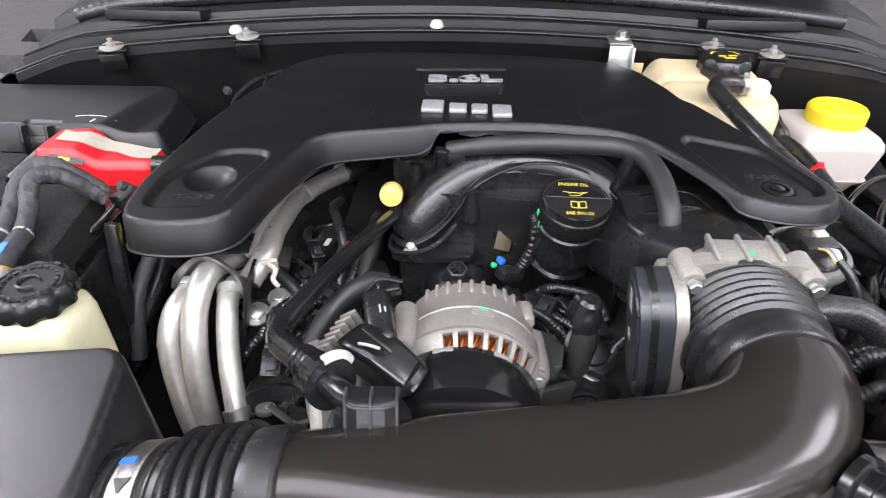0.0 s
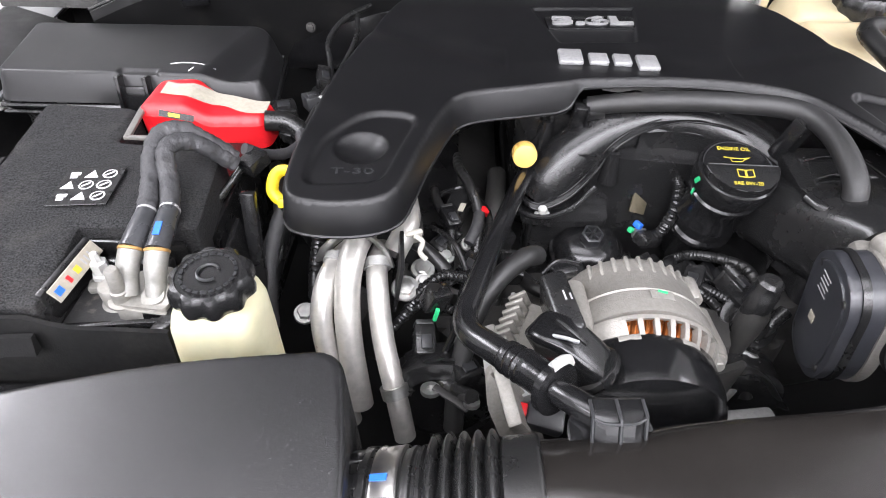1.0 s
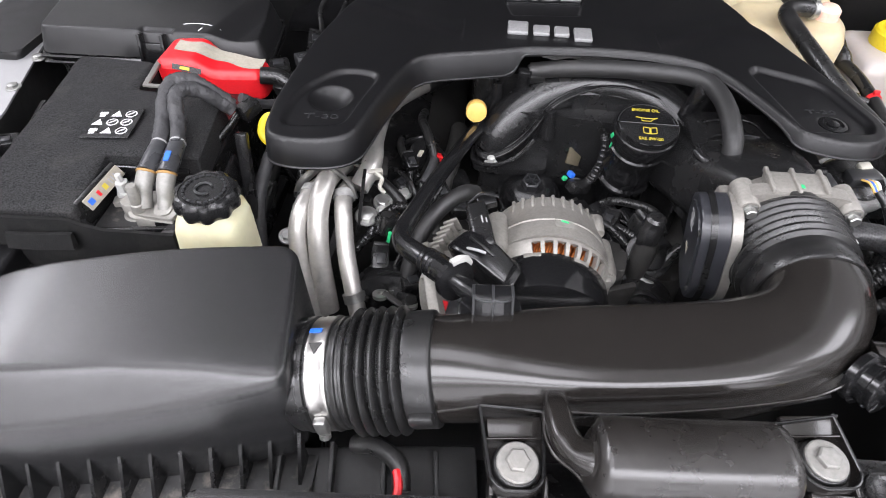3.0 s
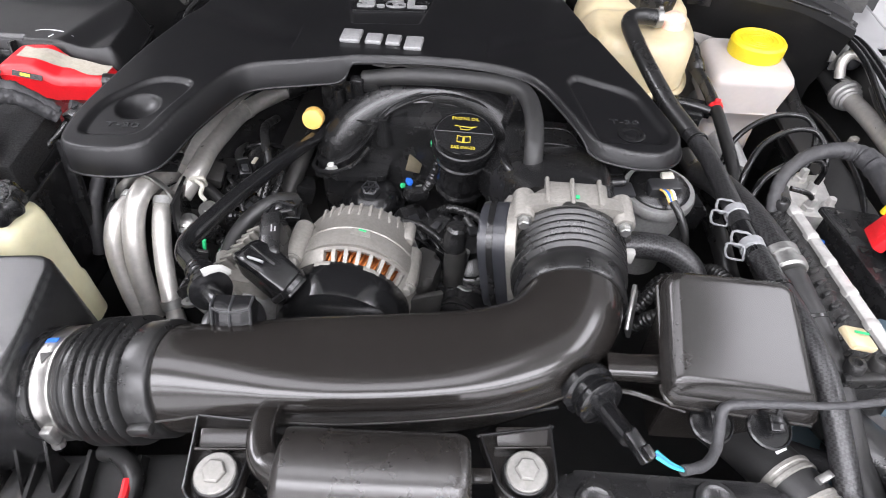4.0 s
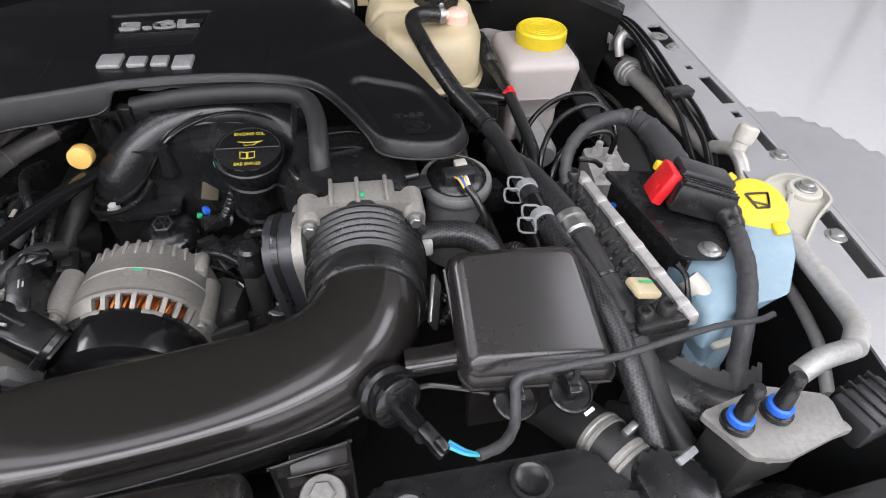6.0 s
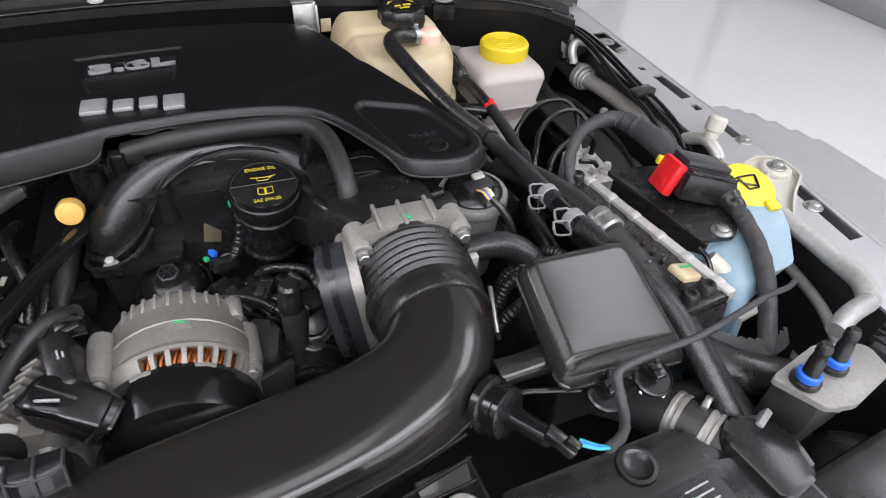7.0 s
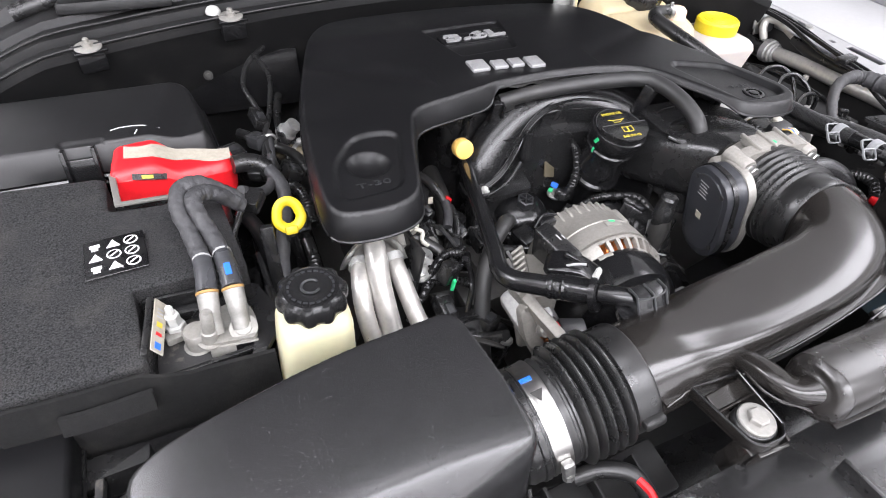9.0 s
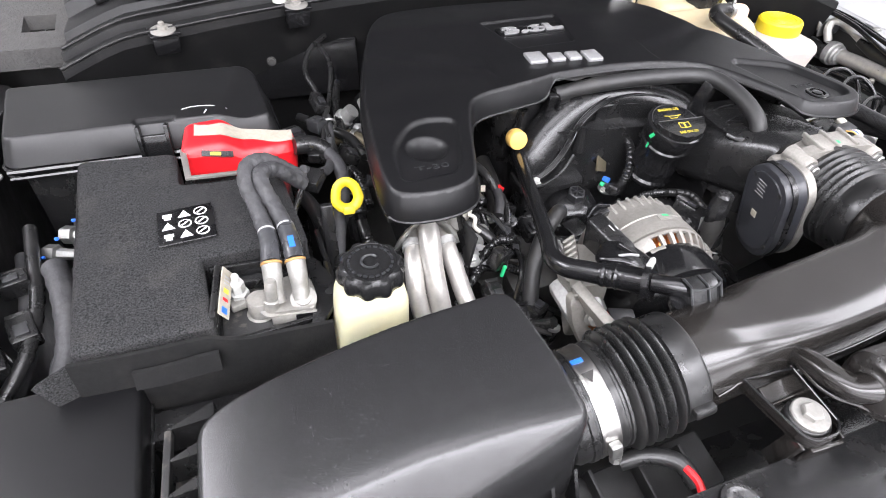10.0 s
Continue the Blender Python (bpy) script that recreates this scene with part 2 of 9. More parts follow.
def part(name, bm, material, parent, label="", smooth=True, angle=38):
    ob = link_mesh(name, bm, material, smooth, angle)
    ob.parent = parent
    if parent.parent is None:
        ob.matrix_parent_inverse = Matrix.Translation(-parent.location)
    return tagged(ob, label)


def solo(name, bm, material, label, category, group="", kind="", smooth=True, angle=38):
    return tagged(link_mesh(name, bm, material, smooth, angle), label, category, group, kind)


def spline(pts, n=8, closed=False):
    """Catmull-Rom points through pts."""
    p = [np.array(q, float) for q in pts]
    out, k = [], len(p)
    last = k if closed else k - 1
    for i in range(last):
        a = p[(i - 1) % k] if closed or i > 0 else 2 * p[0] - p[1]
        b, c = p[i], p[(i + 1) % k]
        d = p[(i + 2) % k] if closed or i + 2 < k else 2 * p[-1] - p[-2]
        for s in range(n):
            u = s / n
            out.append(0.5 * (2 * b + (c - a) * u + (2 * a - 5 * b + 4 * c - d) * u * u + (3 * b - a - 3 * c + d) * u ** 3))
    if not closed:
        out.append(p[-1])
    return out


def skin(bm, rings, caps=True, loop=True):
    vs = [[bm.verts.new(q) for q in r] for r in rings]
    n = len(vs[0])
    for a, b in zip(vs, vs[1:]):
        for i in range(n if loop else n - 1):
            j = (i + 1) % n
            bm.faces.new((a[i], a[j], b[j], b[i]))
    if caps:
        bm.faces.new(vs[0][::-1])
        bm.faces.new(vs[-1])
    return bm


def tube(pts, r, seg=12, n=8, wave=None, bm=None, wide=1.0, caps=True):
    """A hose or pipe along a smooth path; r may change from point to point; wave(s) scales it along the length s."""
    bm = bm or bmesh.new()
    path = [Vector(q) for q in spline(pts, n)]
    rs = [r] * len(pts) if isinstance(r, (int, float)) else list(r)
    radii = [rs[min(i // n, len(rs) - 2)] + (rs[min(i // n + 1, len(rs) - 1)] - rs[min(i // n, len(rs) - 2)]) * ((i % n) / n if i < len(path) - 1 else 1) for i in range(len(path))]
    rings, nrm, run = [], None, 0.0
    for i, p in enumerate(path):
        t = (path[min(i + 1, len(path) - 1)] - path[max(i - 1, 0)]).normalized()
        if nrm is None:
            nrm = t.orthogonal().normalized()
        nrm = (nrm - t * nrm.dot(t)).normalized()
        bi = t.cross(nrm)
        if i:
            run += (p - path[i - 1]).length
        rr = radii[i] * (wave(run) if wave else 1)
        rings.append([p + (nrm * math.cos(a) * wide + bi * math.sin(a)) * rr for a in (2 * math.pi * k / seg for k in range(seg))])
    return skin(bm, rings, caps)


def crumpled(pts, r, seed, seg=22, n=14, deep=0.13):
    """A taped cable: a tube whose wrap is creased and lumpy."""
    bm = tube(pts, r, seg, n)
    path = [Vector(q) for q in spline(pts, n)]
    for i, v in enumerate(list(bm.verts)):
        c = path[min(i // seg, len(path) - 1)]
        out = v.co - c
        lump = noise.noise(v.co * 120 + Vector((seed, 0, 0))) + 0.7 * noise.noise(v.co * 330 + Vector((0, seed, 0)))
        v.co = c + out * (1 + deep * lump)
    return bm


def corrugated(pitch, depth=0.14):
    return lambda s: 1 - depth * (0.5 + 0.5 * math.cos(2 * math.pi * s / pitch))


def sweep(stations, seg=28, power=2.6, n=8, bm=None):
    """A duct: stations (x, y, z, half width, half height), a rounded box section kept upright."""
    bm = bm or bmesh.new()
    rows = spline([tuple(q) + (power,) if len(q) == 5 else q for q in stations], n)
    rings = []
    for i, q in enumerate(rows):
        a, b = rows[max(i - 1, 0)], rows[min(i + 1, len(rows) - 1)]
        t = Vector((b - a)[:3]).normalized()
        side = t.cross(Vector((0, 0, 1))).normalized()
        up = side.cross(t)
        ring = []
        for k in range(seg):
            an = 2 * math.pi * k / seg
            c, s = math.cos(an), math.sin(an)
            ring.append(Vector(q[:3]) + side * (q[3] * math.copysign(abs(c) ** (2 / q[5]), c)) + up * (q[4] * math.copysign(abs(s) ** (2 / q[5]), s)))
        rings.append(ring)
    return skin(bm, rings)


def lathe(origin, axis, profile, seg=24, lobes=0, amp=0.0, lobe_rows=(), bm=None):
    """A turned body: profile (radius, height along axis), from one end to the other."""
    bm = bm or bmesh.new()
    w = Vector(axis).normalized()
    u = w.orthogonal().normalized()
    if abs(w.z) > 0.9:
        u = (Vector((1, 0, 0)) - w * w.x).normalized()
    v = w.cross(u)
    rings = []
    for k, (r, h) in enumerate(profile):
        ring = []
        for i in range(seg):
            a = 2 * math.pi * i / seg
            rr = max(r, 1e-5) * (1 + (amp * math.cos(lobes * a) if k in lobe_rows else 0))
            ring.append(Vector(origin) + w * h + (u * math.cos(a) + v * math.sin(a)) * rr)
        rings.append(ring)
    return skin(bm, rings)


def box(size, m, bevel=0.003, steps=2, bm=None, taper=1.0):
    bm = bm or bmesh.new()
    if isinstance(m, tuple):
        m = pose(*m)
    made = bmesh.ops.create_cube(bm, size=1.0)
    vs = made["verts"]
    for v in vs:
        k = taper if v.co.z > 0 else 1.0
        v.co = Vector((v.co.x * size[0] * k, v.co.y * size[1] * k, v.co.z * size[2]))
    bmesh.ops.transform(bm, matrix=m, verts=vs)
    if bevel:
        es = list({e for v in vs for e in v.link_edges})
        bmesh.ops.bevel(bm, geom=es, offset=bevel, segments=steps, profile=0.5, affect="EDGES")
    return bm


def prism(outline, z0, z1, bevel=0.002, steps=2, bm=None, m=None, grow=0.0):
    """An upright block over a flat outline, its upper rim rounded."""
    bm = bm or bmesh.new()
    lo = [bm.verts.new((x, y, z0)) for x, y in outline]
    cx, cy = np.mean([p[0] for p in outline]), np.mean([p[1] for p in outline])
    hi = [bm.verts.new((cx + (x - cx) * (1 + grow), cy + (y - cy) * (1 + grow), z1)) for x, y in outline]
    n = len(lo)
    for i in range(n):
        bm.faces.new((lo[i], lo[(i + 1) % n], hi[(i + 1) % n], hi[i]))
    bm.faces.new(lo[::-1])
    top = bm.faces.new(hi)
    if bevel:
        bmesh.ops.bevel(bm, geom=list(top.edges), offset=bevel, segments=steps, profile=0.5, affect="EDGES")
    if m is not None:
        bmesh.ops.transform(bm, matrix=m, verts=bm.verts[:])
    return bm


def rounded(corners, r, n=5):
    """A polygon with rounded corners; r may be one radius or one a corner."""
    out, k = [], len(corners)
    rs = [r] * k if isinstance(r, (int, float)) else r
    for i in range(k):
        p, a, b = (np.array(corners[j % k], float) for j in (i, i - 1, i + 1))
        da, db = a - p, b - p
        ra = min(rs[i], 0.48 * np.linalg.norm(da), 0.48 * np.linalg.norm(db))
        s, e = p + da / np.linalg.norm(da) * ra, p + db / np.linalg.norm(db) * ra
        for j in range(n + 1):
            u = j / n
            out.append(tuple((1 - u) ** 2 * s + 2 * u * (1 - u) * p + u * u * e))
    return out


def to_outline(px, py, outline):
    """Distance to a closed outline, nearest point on it, and whether inside; numpy arrays in and out."""
    poly = np.array(outline)
    best = np.full(px.shape, 1e9)
    nx, ny = px.copy(), py.copy()
    inside = np.zeros(px.shape, bool)
    for (ax, ay), (bx, by) in zip(poly, np.roll(poly, -1, axis=0)):
        dx, dy = bx - ax, by - ay
        u = np.clip(((px - ax) * dx + (py - ay) * dy) / max(dx * dx + dy * dy, 1e-12), 0, 1)
        qx, qy = ax + u * dx, ay + u * dy
        d = np.hypot(px - qx, py - qy)
        near = d < best
        best[near], nx[near], ny[near] = d[near], qx[near], qy[near]
        if abs(dy) > 1e-12:
            inside ^= ((ay > py) != (by > py)) & (px < dx * (py - ay) / dy + ax)
    return best, nx, ny, inside


def step01(v, a, b):
    u = np.clip((v - a) / (b - a), 0, 1)
    return u * u * (3 - 2 * u)


def shell(outline, height, rim, skirt, step=0.004, flare=0.0, bm=None, floor=True):
    """A moulded lid: the outline filled with a fine sheet at height(x, y), its rim rounded, with a wall of that depth round it."""
    bm = bm or bmesh.new()
    poly = np.array(outline)
    x0, y0 = poly.min(0) - step
    x1, y1 = poly.max(0) + step
    gx, gy = np.meshgrid(np.arange(x0, x1 + step, step), np.arange(y0, y1 + step, step), indexing="ij")
    d, nx, ny, inside = to_outline(gx, gy, outline)
    cxs, cys = gx[:-1, :-1] + step / 2, gy[:-1, :-1] + step / 2
    _, _, _, keep = to_outline(cxs, cys, outline)
    count = np.zeros(gx.shape, int)
    for i in (0, 1):
        for j in (0, 1):
            count[i:i + keep.shape[0], j:j + keep.shape[1]] += keep
    edge = (count > 0) & (count < 4)
    X, Y = np.where(edge, nx, gx), np.where(edge, ny, gy)
    D = np.where(edge, 0.0, d)
    Z = height(X, Y) - rim * (1 - np.sqrt(np.clip(1 - (1 - np.clip(D / rim, 0, 1)) ** 2, 0, 1)))
    ids = {}
    for i, j in zip(*np.nonzero(count)):
        ids[i, j] = bm.verts.new((X[i, j], Y[i, j], Z[i, j]))
    faces = []
    for i, j in zip(*np.nonzero(keep)):
        q = [ids[i, j], ids[i + 1, j], ids[i + 1, j + 1], ids[i, j + 1]]
        faces.append(bm.faces.new(q))
    line = poly[np.r_[True, np.hypot(*(np.diff(poly, axis=0)).T) > 1e-5]]
    tang = np.roll(line, -1, axis=0) - np.roll(line, 1, axis=0)
    tang /= np.maximum(np.linalg.norm(tang, axis=1), 1e-9)[:, None]
    area = np.sum(line[:, 0] * np.roll(line[:, 1], -1) - np.roll(line[:, 0], -1) * line[:, 1])
    out = np.stack([tang[:, 1], -tang[:, 0]], axis=1) * (1 if area > 0 else -1)
    top = height(line[:, 0], line[:, 1]) - rim
    deep = np.array([skirt(a, b) if callable(skirt) else skirt for a, b in line])
    flare = np.array([flare(a, b) if callable(flare) else flare for a, b in line])
    rings = [[(*(p - o * 0.0012), z + 0.0011) for p, o, z in zip(line, out, top)], [(*(p + o * 0.0002), z - 0.0005) for p, o, z in zip(line, out, top)],
             [(*(p + o * f), z - h) for p, o, z, h, f in zip(line, out, top, deep, flare)], [(*(p + o * (f - 0.003)), z - h) for p, o, z, h, f in zip(line, out, top, deep, flare)]]
    skin(bm, rings, caps=False)
    return bm


def inset(line, d):
    """The outline moved inward by d."""
    p = np.array(line)
    t = np.roll(p, -1, axis=0) - np.roll(p, 1, axis=0)
    t /= np.maximum(np.linalg.norm(t, axis=1), 1e-9)[:, None]
    area = np.sum(p[:, 0] * np.roll(p[:, 1], -1) - np.roll(p[:, 0], -1) * p[:, 1])
    out = np.stack([t[:, 1], -t[:, 0]], axis=1) * (1 if area > 0 else -1)
    return [tuple(q) for q in p - out * d]


def hex_bolt(x, y, z, r=0.008, h=0.006, axis=(0, 0, 1), parent=None, flange=1.5, material="steel", name="bolt"):
    bm = lathe((x, y, z), axis, [(r * flange, 0), (r * flange, h * 0.2), (r * flange * 0.93, h * 0.32)], 20)
    lathe((x, y, z), axis, [(r, h * 0.3), (r, h * 0.9), (r * 0.86, h)], 6, bm=bm)
    if parent is None:
        return solo(name, bm, material, "zinc-plated hexagon flange bolt", "bolt")
    return part(name, bm, material, parent)


def lettering(text, size, m, material, parent, name="lettering", thick=0.0004, bold=0.0):
    curve = bpy.data.curves.new(name, "FONT")
    curve.body, curve.size, curve.extrude, curve.align_x, curve.align_y = text, size, thick, "CENTER", "CENTER"
    curve.offset = bold
    holder = bpy.data.objects.new("letter_source", curve)
    me = bpy.data.meshes.new_from_object(holder)
    bpy.data.objects.remove(holder)
    me.transform(m)
    me.materials.clear()
    me.materials.append(M[material])
    bm = bmesh.new()
    bm.from_mesh(me)
    bpy.data.meshes.remove(me)
    return part(name, bm, material, parent, smooth=False)


# ---- showroom ----
solo("floor", box((16, 14, 0.1), (0, 0, -0.05), 0), "floor", "pale polished showroom floor", "floor", kind="structure", smooth=False)
solo("ceiling", box((16, 14, 0.1), (0, 0, CEILING + 0.05), 0), "wall", "plain white showroom ceiling", "ceiling", kind="structure", smooth=False)
for nm, size, at in (("wall_north", (16, 0.2, CEILING), (0, 6.9, CEILING / 2)), ("wall_south", (16, 0.2, CEILING), (0, -6.9, CEILING / 2)),
                     ("wall_west", (0.2, 13.6, CEILING), (-7.9, 0, CEILING / 2))):
    solo(nm, box(size, at, 0), "wall", "plain white showroom wall", "wall", kind="structure", smooth=False)
solo("wall_plinth", box((0.30, 13.6, 0.12), (4.95, 0, 0.06), 0.01), "grey_wall", "grey plinth along the showroom window", "plinth", kind="structure")
solo("wall_east", box((0.2, 13.6, 0.35), (5.20, 0, 0.295), 0), "wall", "low white wall below the showroom window", "wall", kind="structure", smooth=False)
solo("wall_east_top", box((0.2, 13.6, CEILING - 2.7), (5.20, 0, (CEILING + 2.7) / 2), 0), "wall", "white wall above the showroom window", "wall", kind="structure", smooth=False)
for wy in (-6.7, -4.4, -2.1, 0.2, 2.5, 4.8, 6.7):
    solo("window_post", box((0.08, 0.08, 2.23), (5.20, wy, 1.585), 0.005), "grey_wall", "grey metal post of the showroom window", "window post", "posts of the showroom window", kind="structure")


# ---- car shell round the bay ----
MID = 0.04


def holed_strip(outer, width, ys, slots, z, thick=0.003, side=1):
    """A flange that runs along y, with slots (y0, y1, v0, v1) cut through it."""
    cuts = sorted(set(list(ys) + [v for s in slots for v in s[:2]]))
    across = sorted({0.0, 1.0, *[v for s in slots for v in s[2:]]})
    bm = bmesh.new()

    def vert(y, v, dz):
        return (outer(y) - side * width * (1 - v), y, z(y) + dz)

    grid = {}
    for i, y in enumerate(cuts):
        for j, v in enumerate(across):
            grid[i, j] = (bm.verts.new(vert(y, v, 0)), bm.verts.new(vert(y, v, -thick)))
    kept = set()
    for i in range(len(cuts) - 1):
        for j in range(len(across) - 1):
            cy, cv = (cuts[i] + cuts[i + 1]) / 2, (across[j] + across[j + 1]) / 2
            if not any(s[0] < cy < s[1] and s[2] < cv < s[3] for s in slots):
                kept.add((i, j))
    for i, j in kept:
        q = ((i, j), (i + 1, j), (i + 1, j + 1), (i, j + 1))
        bm.faces.new([grid[k][0] for k in q])
        bm.faces.new([grid[k][1] for k in q][::-1])
        for n, (a, b) in zip(((i, j - 1), (i + 1, j), (i, j + 1), (i - 1, j)), zip(q, q[1:] + q[:1])):
            if n not in kept:
                bm.faces.new((grid[a][0], grid[b][0], grid[b][1], grid[a][1]))
    return bm


def right_edge(y):
    return float(np.interp(y, [0.1, 0.27, 0.42, 0.56, 0.71, 0.95, 1.3], [0.750, 0.772, 0.786, 0.795, 0.798, 0.808, 0.82]))


def left_edge(y):
    return -0.025 - float(np.interp(y, [0.1, 0.27, 0.42, 0.56, 0.71, 0.95, 1.3], [0.66, 0.69, 0.705, 0.715, 0.755, 0.815, 0.86]))


FLARE_EDGE = [tuple(q) for q in spline([(0.93, 0.942), (1.03, 0.908), (1.10, 0.868), (1.165, 0.820), (1.21, 0.745), (1.237, 0.655), (1.245, 0.55), (1.25, 0.35), (1.25, 0.1)], 5)]


def fender(name, edge, side, slots, level):
    ob = thing(name, edge(0.5), 0.5, 0.6, "silver-painted front wing with a slotted inner flange", "fender")
    ys = [0.1 + 0.05 * i for i in range(25)]
    part("inner_flange", holed_strip(edge, 0.072, ys, slots, lambda y: level + 0.012 * (y - 0.5), side=side), "body", ob, smooth=False)
    bm = bmesh.new()
    prof = [(0.0, -0.003), (0.0, 0.0005), (0.003, 0.001), (0.008, -0.004), (0.016, -0.05), (0.024, -0.13), (0.034, -0.165), (0.036, -0.30)]
    skin(bm, [[(edge(y) + side * a, y, level + 0.012 * (y - 0.5) + b) for a, b in prof] for y in ys], caps=False, loop=False)
    part("outer_skin", bm, "body", ob)
    # flat flare over the wheel, rounded at its rear corner
    outline = [(edge(0.1) + side * 0.028, 0.1), (edge(0.5) + side * 0.028, 0.5), (edge(0.94) + side * 0.028, 0.945)] + [(side * x, y) for x, y in FLARE_EDGE]
    flare_line = outline if side > 0 else outline[::-1]
    part("flare", shell([tuple(q) for q in flare_line], lambda x, y: 0.955 - 0.05 * np.clip(np.abs(x) - 1.05, 0, 1) + 0 * y, 0.02, 0.10, 0.02), "body", ob)
    # dark inner liner hanging from the flange
    bm = bmesh.new()
    skin(bm, [[(edge(y) - side * 0.066, y, level - 0.006), (edge(y) - side * 0.055, y, level - 0.08), (edge(y) - side * 0.03, y, 0.55)] for y in ys], caps=False, loop=False)
    part("inner_liner", bm, "bay", ob)
    return ob


right_fender = fender("fender", right_edge, 1, [(0.515, 0.568, 0.70, 0.92), (0.592, 0.608, 0.66, 0.82), (0.628, 0.704, 0.66, 0.92), (0.727, 0.740, 0.58, 0.72), (0.80, 0.88, 0.50, 0.86), (0.30, 0.40, 0.62, 0.90)], 1.120)
left_fender = fender("fender", left_edge, -1, [(0.50, 0.57, 0.4, 0.7), (0.75, 0.85, 0.4, 0.7)], 1.098)
for fx, fy in ((0.7786, 0.798), (0.7795, 0.503), (0.755, 0.36)):
    hex_bolt(fx, fy, 1.120 + 0.012 * (fy - 0.5), 0.0075, 0.006, parent=right_fender)
bm = lathe((0.7725, 0.837, 1.1245), (0, 0, 1), [(0.014, 0), (0.014, 0.002), (0.006, 0.0022), (0.006, 0.0005)], 20)
part("washer", bm, "steel", right_fender)
for fx, fy in ((-0.69, 0.62), (-0.70, 0.70)):
    hex_bolt(fx, fy, 1.0995, 0.007, 0.006, parent=left_fender)

solo("wing_cover", prism(rounded([(-0.832, 0.690), (-0.722, 0.690), (-0.716, 0.930), (-0.858, 1.000)], 0.012), 1.080, 1.112, 0.006, 3), "cowl", "black plastic cover on the wing beside the fuse box", "cover")
solo("bay_floor", box((1.5, 1.15, 0.04), (MID, 0.55, 0.53), 0), "bay", "dark undertray below the engine", "undertray", kind="structure", smooth=False)
solo("firewall", box((1.66, 0.03, 0.62), (MID - 0.03, 1.06, 0.86), 0.004), "bay", "black painted bulkhead behind the engine", "firewall", kind="structure")
solo("front_panel", box((1.46, 0.03, 0.55), (MID, 0.045, 0.79), 0.004), "bay", "black radiator panel at the front of the bay", "radiator panel", kind="structure")


# ---- cowl ----
def cowl_y(x):
    return 0.945 - 0.25 * (x - MID) ** 2


def cowl_z(x):
    d = abs(x - MID)
    return 1.212 - 0.05 * d * d - 0.42 * max(0.0, d - 0.58) ** 1.2


cowl = thing("cowl", MID, 0.95, 1.1, "black plastic cowl panel along the windscreen base", "cowl")
prof = [(0.05, -0.30), (0.045, -0.12), (0.012, -0.045), (0.004, -0.02), (0.0, -0.014), (0.0, -0.002), (0.003, 0.0), (0.024, 0.001), (0.026, 0.012), (0.030, 0.013),
        (0.068, 0.012), (0.072, 0.022), (0.076, 0.024), (0.12, 0.026), (0.128, 0.044), (0.20, 0.052), (0.30, 0.07)]
xs = [MID - 0.80 + 0.02 * i for i in range(7, 74)]
bm = bmesh.new()
skin(bm, [[(x, cowl_y(x) + a, cowl_z(x) + b) for a, b in prof] for x in xs], caps=False, loop=False)
part("trough", bm, "cowl", cowl, angle=25)
for k, (dy, dz) in enumerate(((0.034, 0.016), (0.0, 0.002))):
    bm = tube([(x, cowl_y(x) + dy, cowl_z(x) + dz) for x in xs[0:66:4]], 0.0022, 8, 3)
    part("ridge", bm, "cowl", cowl)
bm = tube([(x, cowl_y(x) + 0.115, cowl_z(x) + 0.036) for x in xs[2:64:3]], 0.012, 12, 16, wave=corrugated(0.006, 0.10))
part("hood_seal", bm, "rubber", cowl, "ribbed dark rubber seal")
for x0, x1 in ((-0.52, -0.37), (0.40, 0.55)):
    bm = box((x1 - x0, 0.05, 0.016), ((x0 + x1) / 2, cowl_y((x0 + x1) / 2) + 0.075, 1.226, -8), 0.004)
    part("drain_lid", bm, "cowl", cowl)

for bx, by in ((-0.486, 0.872), (-0.295, 0.912), (0.405, 0.912), (0.485, 0.893)):
    bz = cowl_z(bx)
    clip = thing("cowl_clip", bx, by, bz - 0.03, "black clip with a zinc bolt holding the cowl edge", "clip", "clips along the cowl")
    a = math.degrees(math.atan(0.5 * (bx - MID)))
    bm = box((0.036, 0.022, 0.026), (bx, by - 0.001, bz - 0.016, 12, 0, -a), 0.003)
    box((0.042, 0.03, 0.004), (bx, by + 0.004, bz - 0.001, 4, 0, -a), 0.0012, bm=bm)
    part("bracket", bm, "plastic_gloss", clip)
    bm = lathe((bx, by + 0.002, bz + 0.001), (0, -0.1, 1), [(0.0175, 0), (0.0175, 0.0015), (0.016, 0.0025)], 28)
    lathe((bx, by + 0.002, bz + 0.0035), (0, -0.1, 1), [(0.0075, 0), (0.0075, 0.0045), (0.004, 0.0055), (0.004, 0.010), (0.003, 0.0105)], 6, bm=bm)
    part("bolt", bm, "terminal", clip)
for bx in (-0.01, -0.318):
    bm = lathe((bx, cowl_y(bx) + 0.02, cowl_z(bx) + 0.003), (0, -0.1, 1), [(0.011, 0), (0.011, 0.003), (0.008, 0.008), (0.004, 0.010)], 20)
    solo("plastic_rivet", bm, "white", "pale push rivet in the cowl edge", "rivet")
hook = thing("hood_bracket", 0.268, 0.91, 1.16, "folded zinc bracket with a bolt at the cowl", "bracket")
bm = box((0.034, 0.004, 0.05), (0.268, 0.905, 1.185, -10, 0, -6), 0.0015)
box((0.034, 0.03, 0.004), (0.266, 0.918, 1.212, 8, 0, 0), 0.0015, bm=bm)
box((0.004, 0.018, 0.05), (0.284, 0.897, 1.183, -10, 0, -4), 0.0015, bm=bm)
tube([(0.252, 0.903, 1.165), (0.266, 0.901, 1.172), (0.282, 0.9, 1.163)], 0.006, 8, 5, bm=bm)
part("plate", bm, "steel", hook)
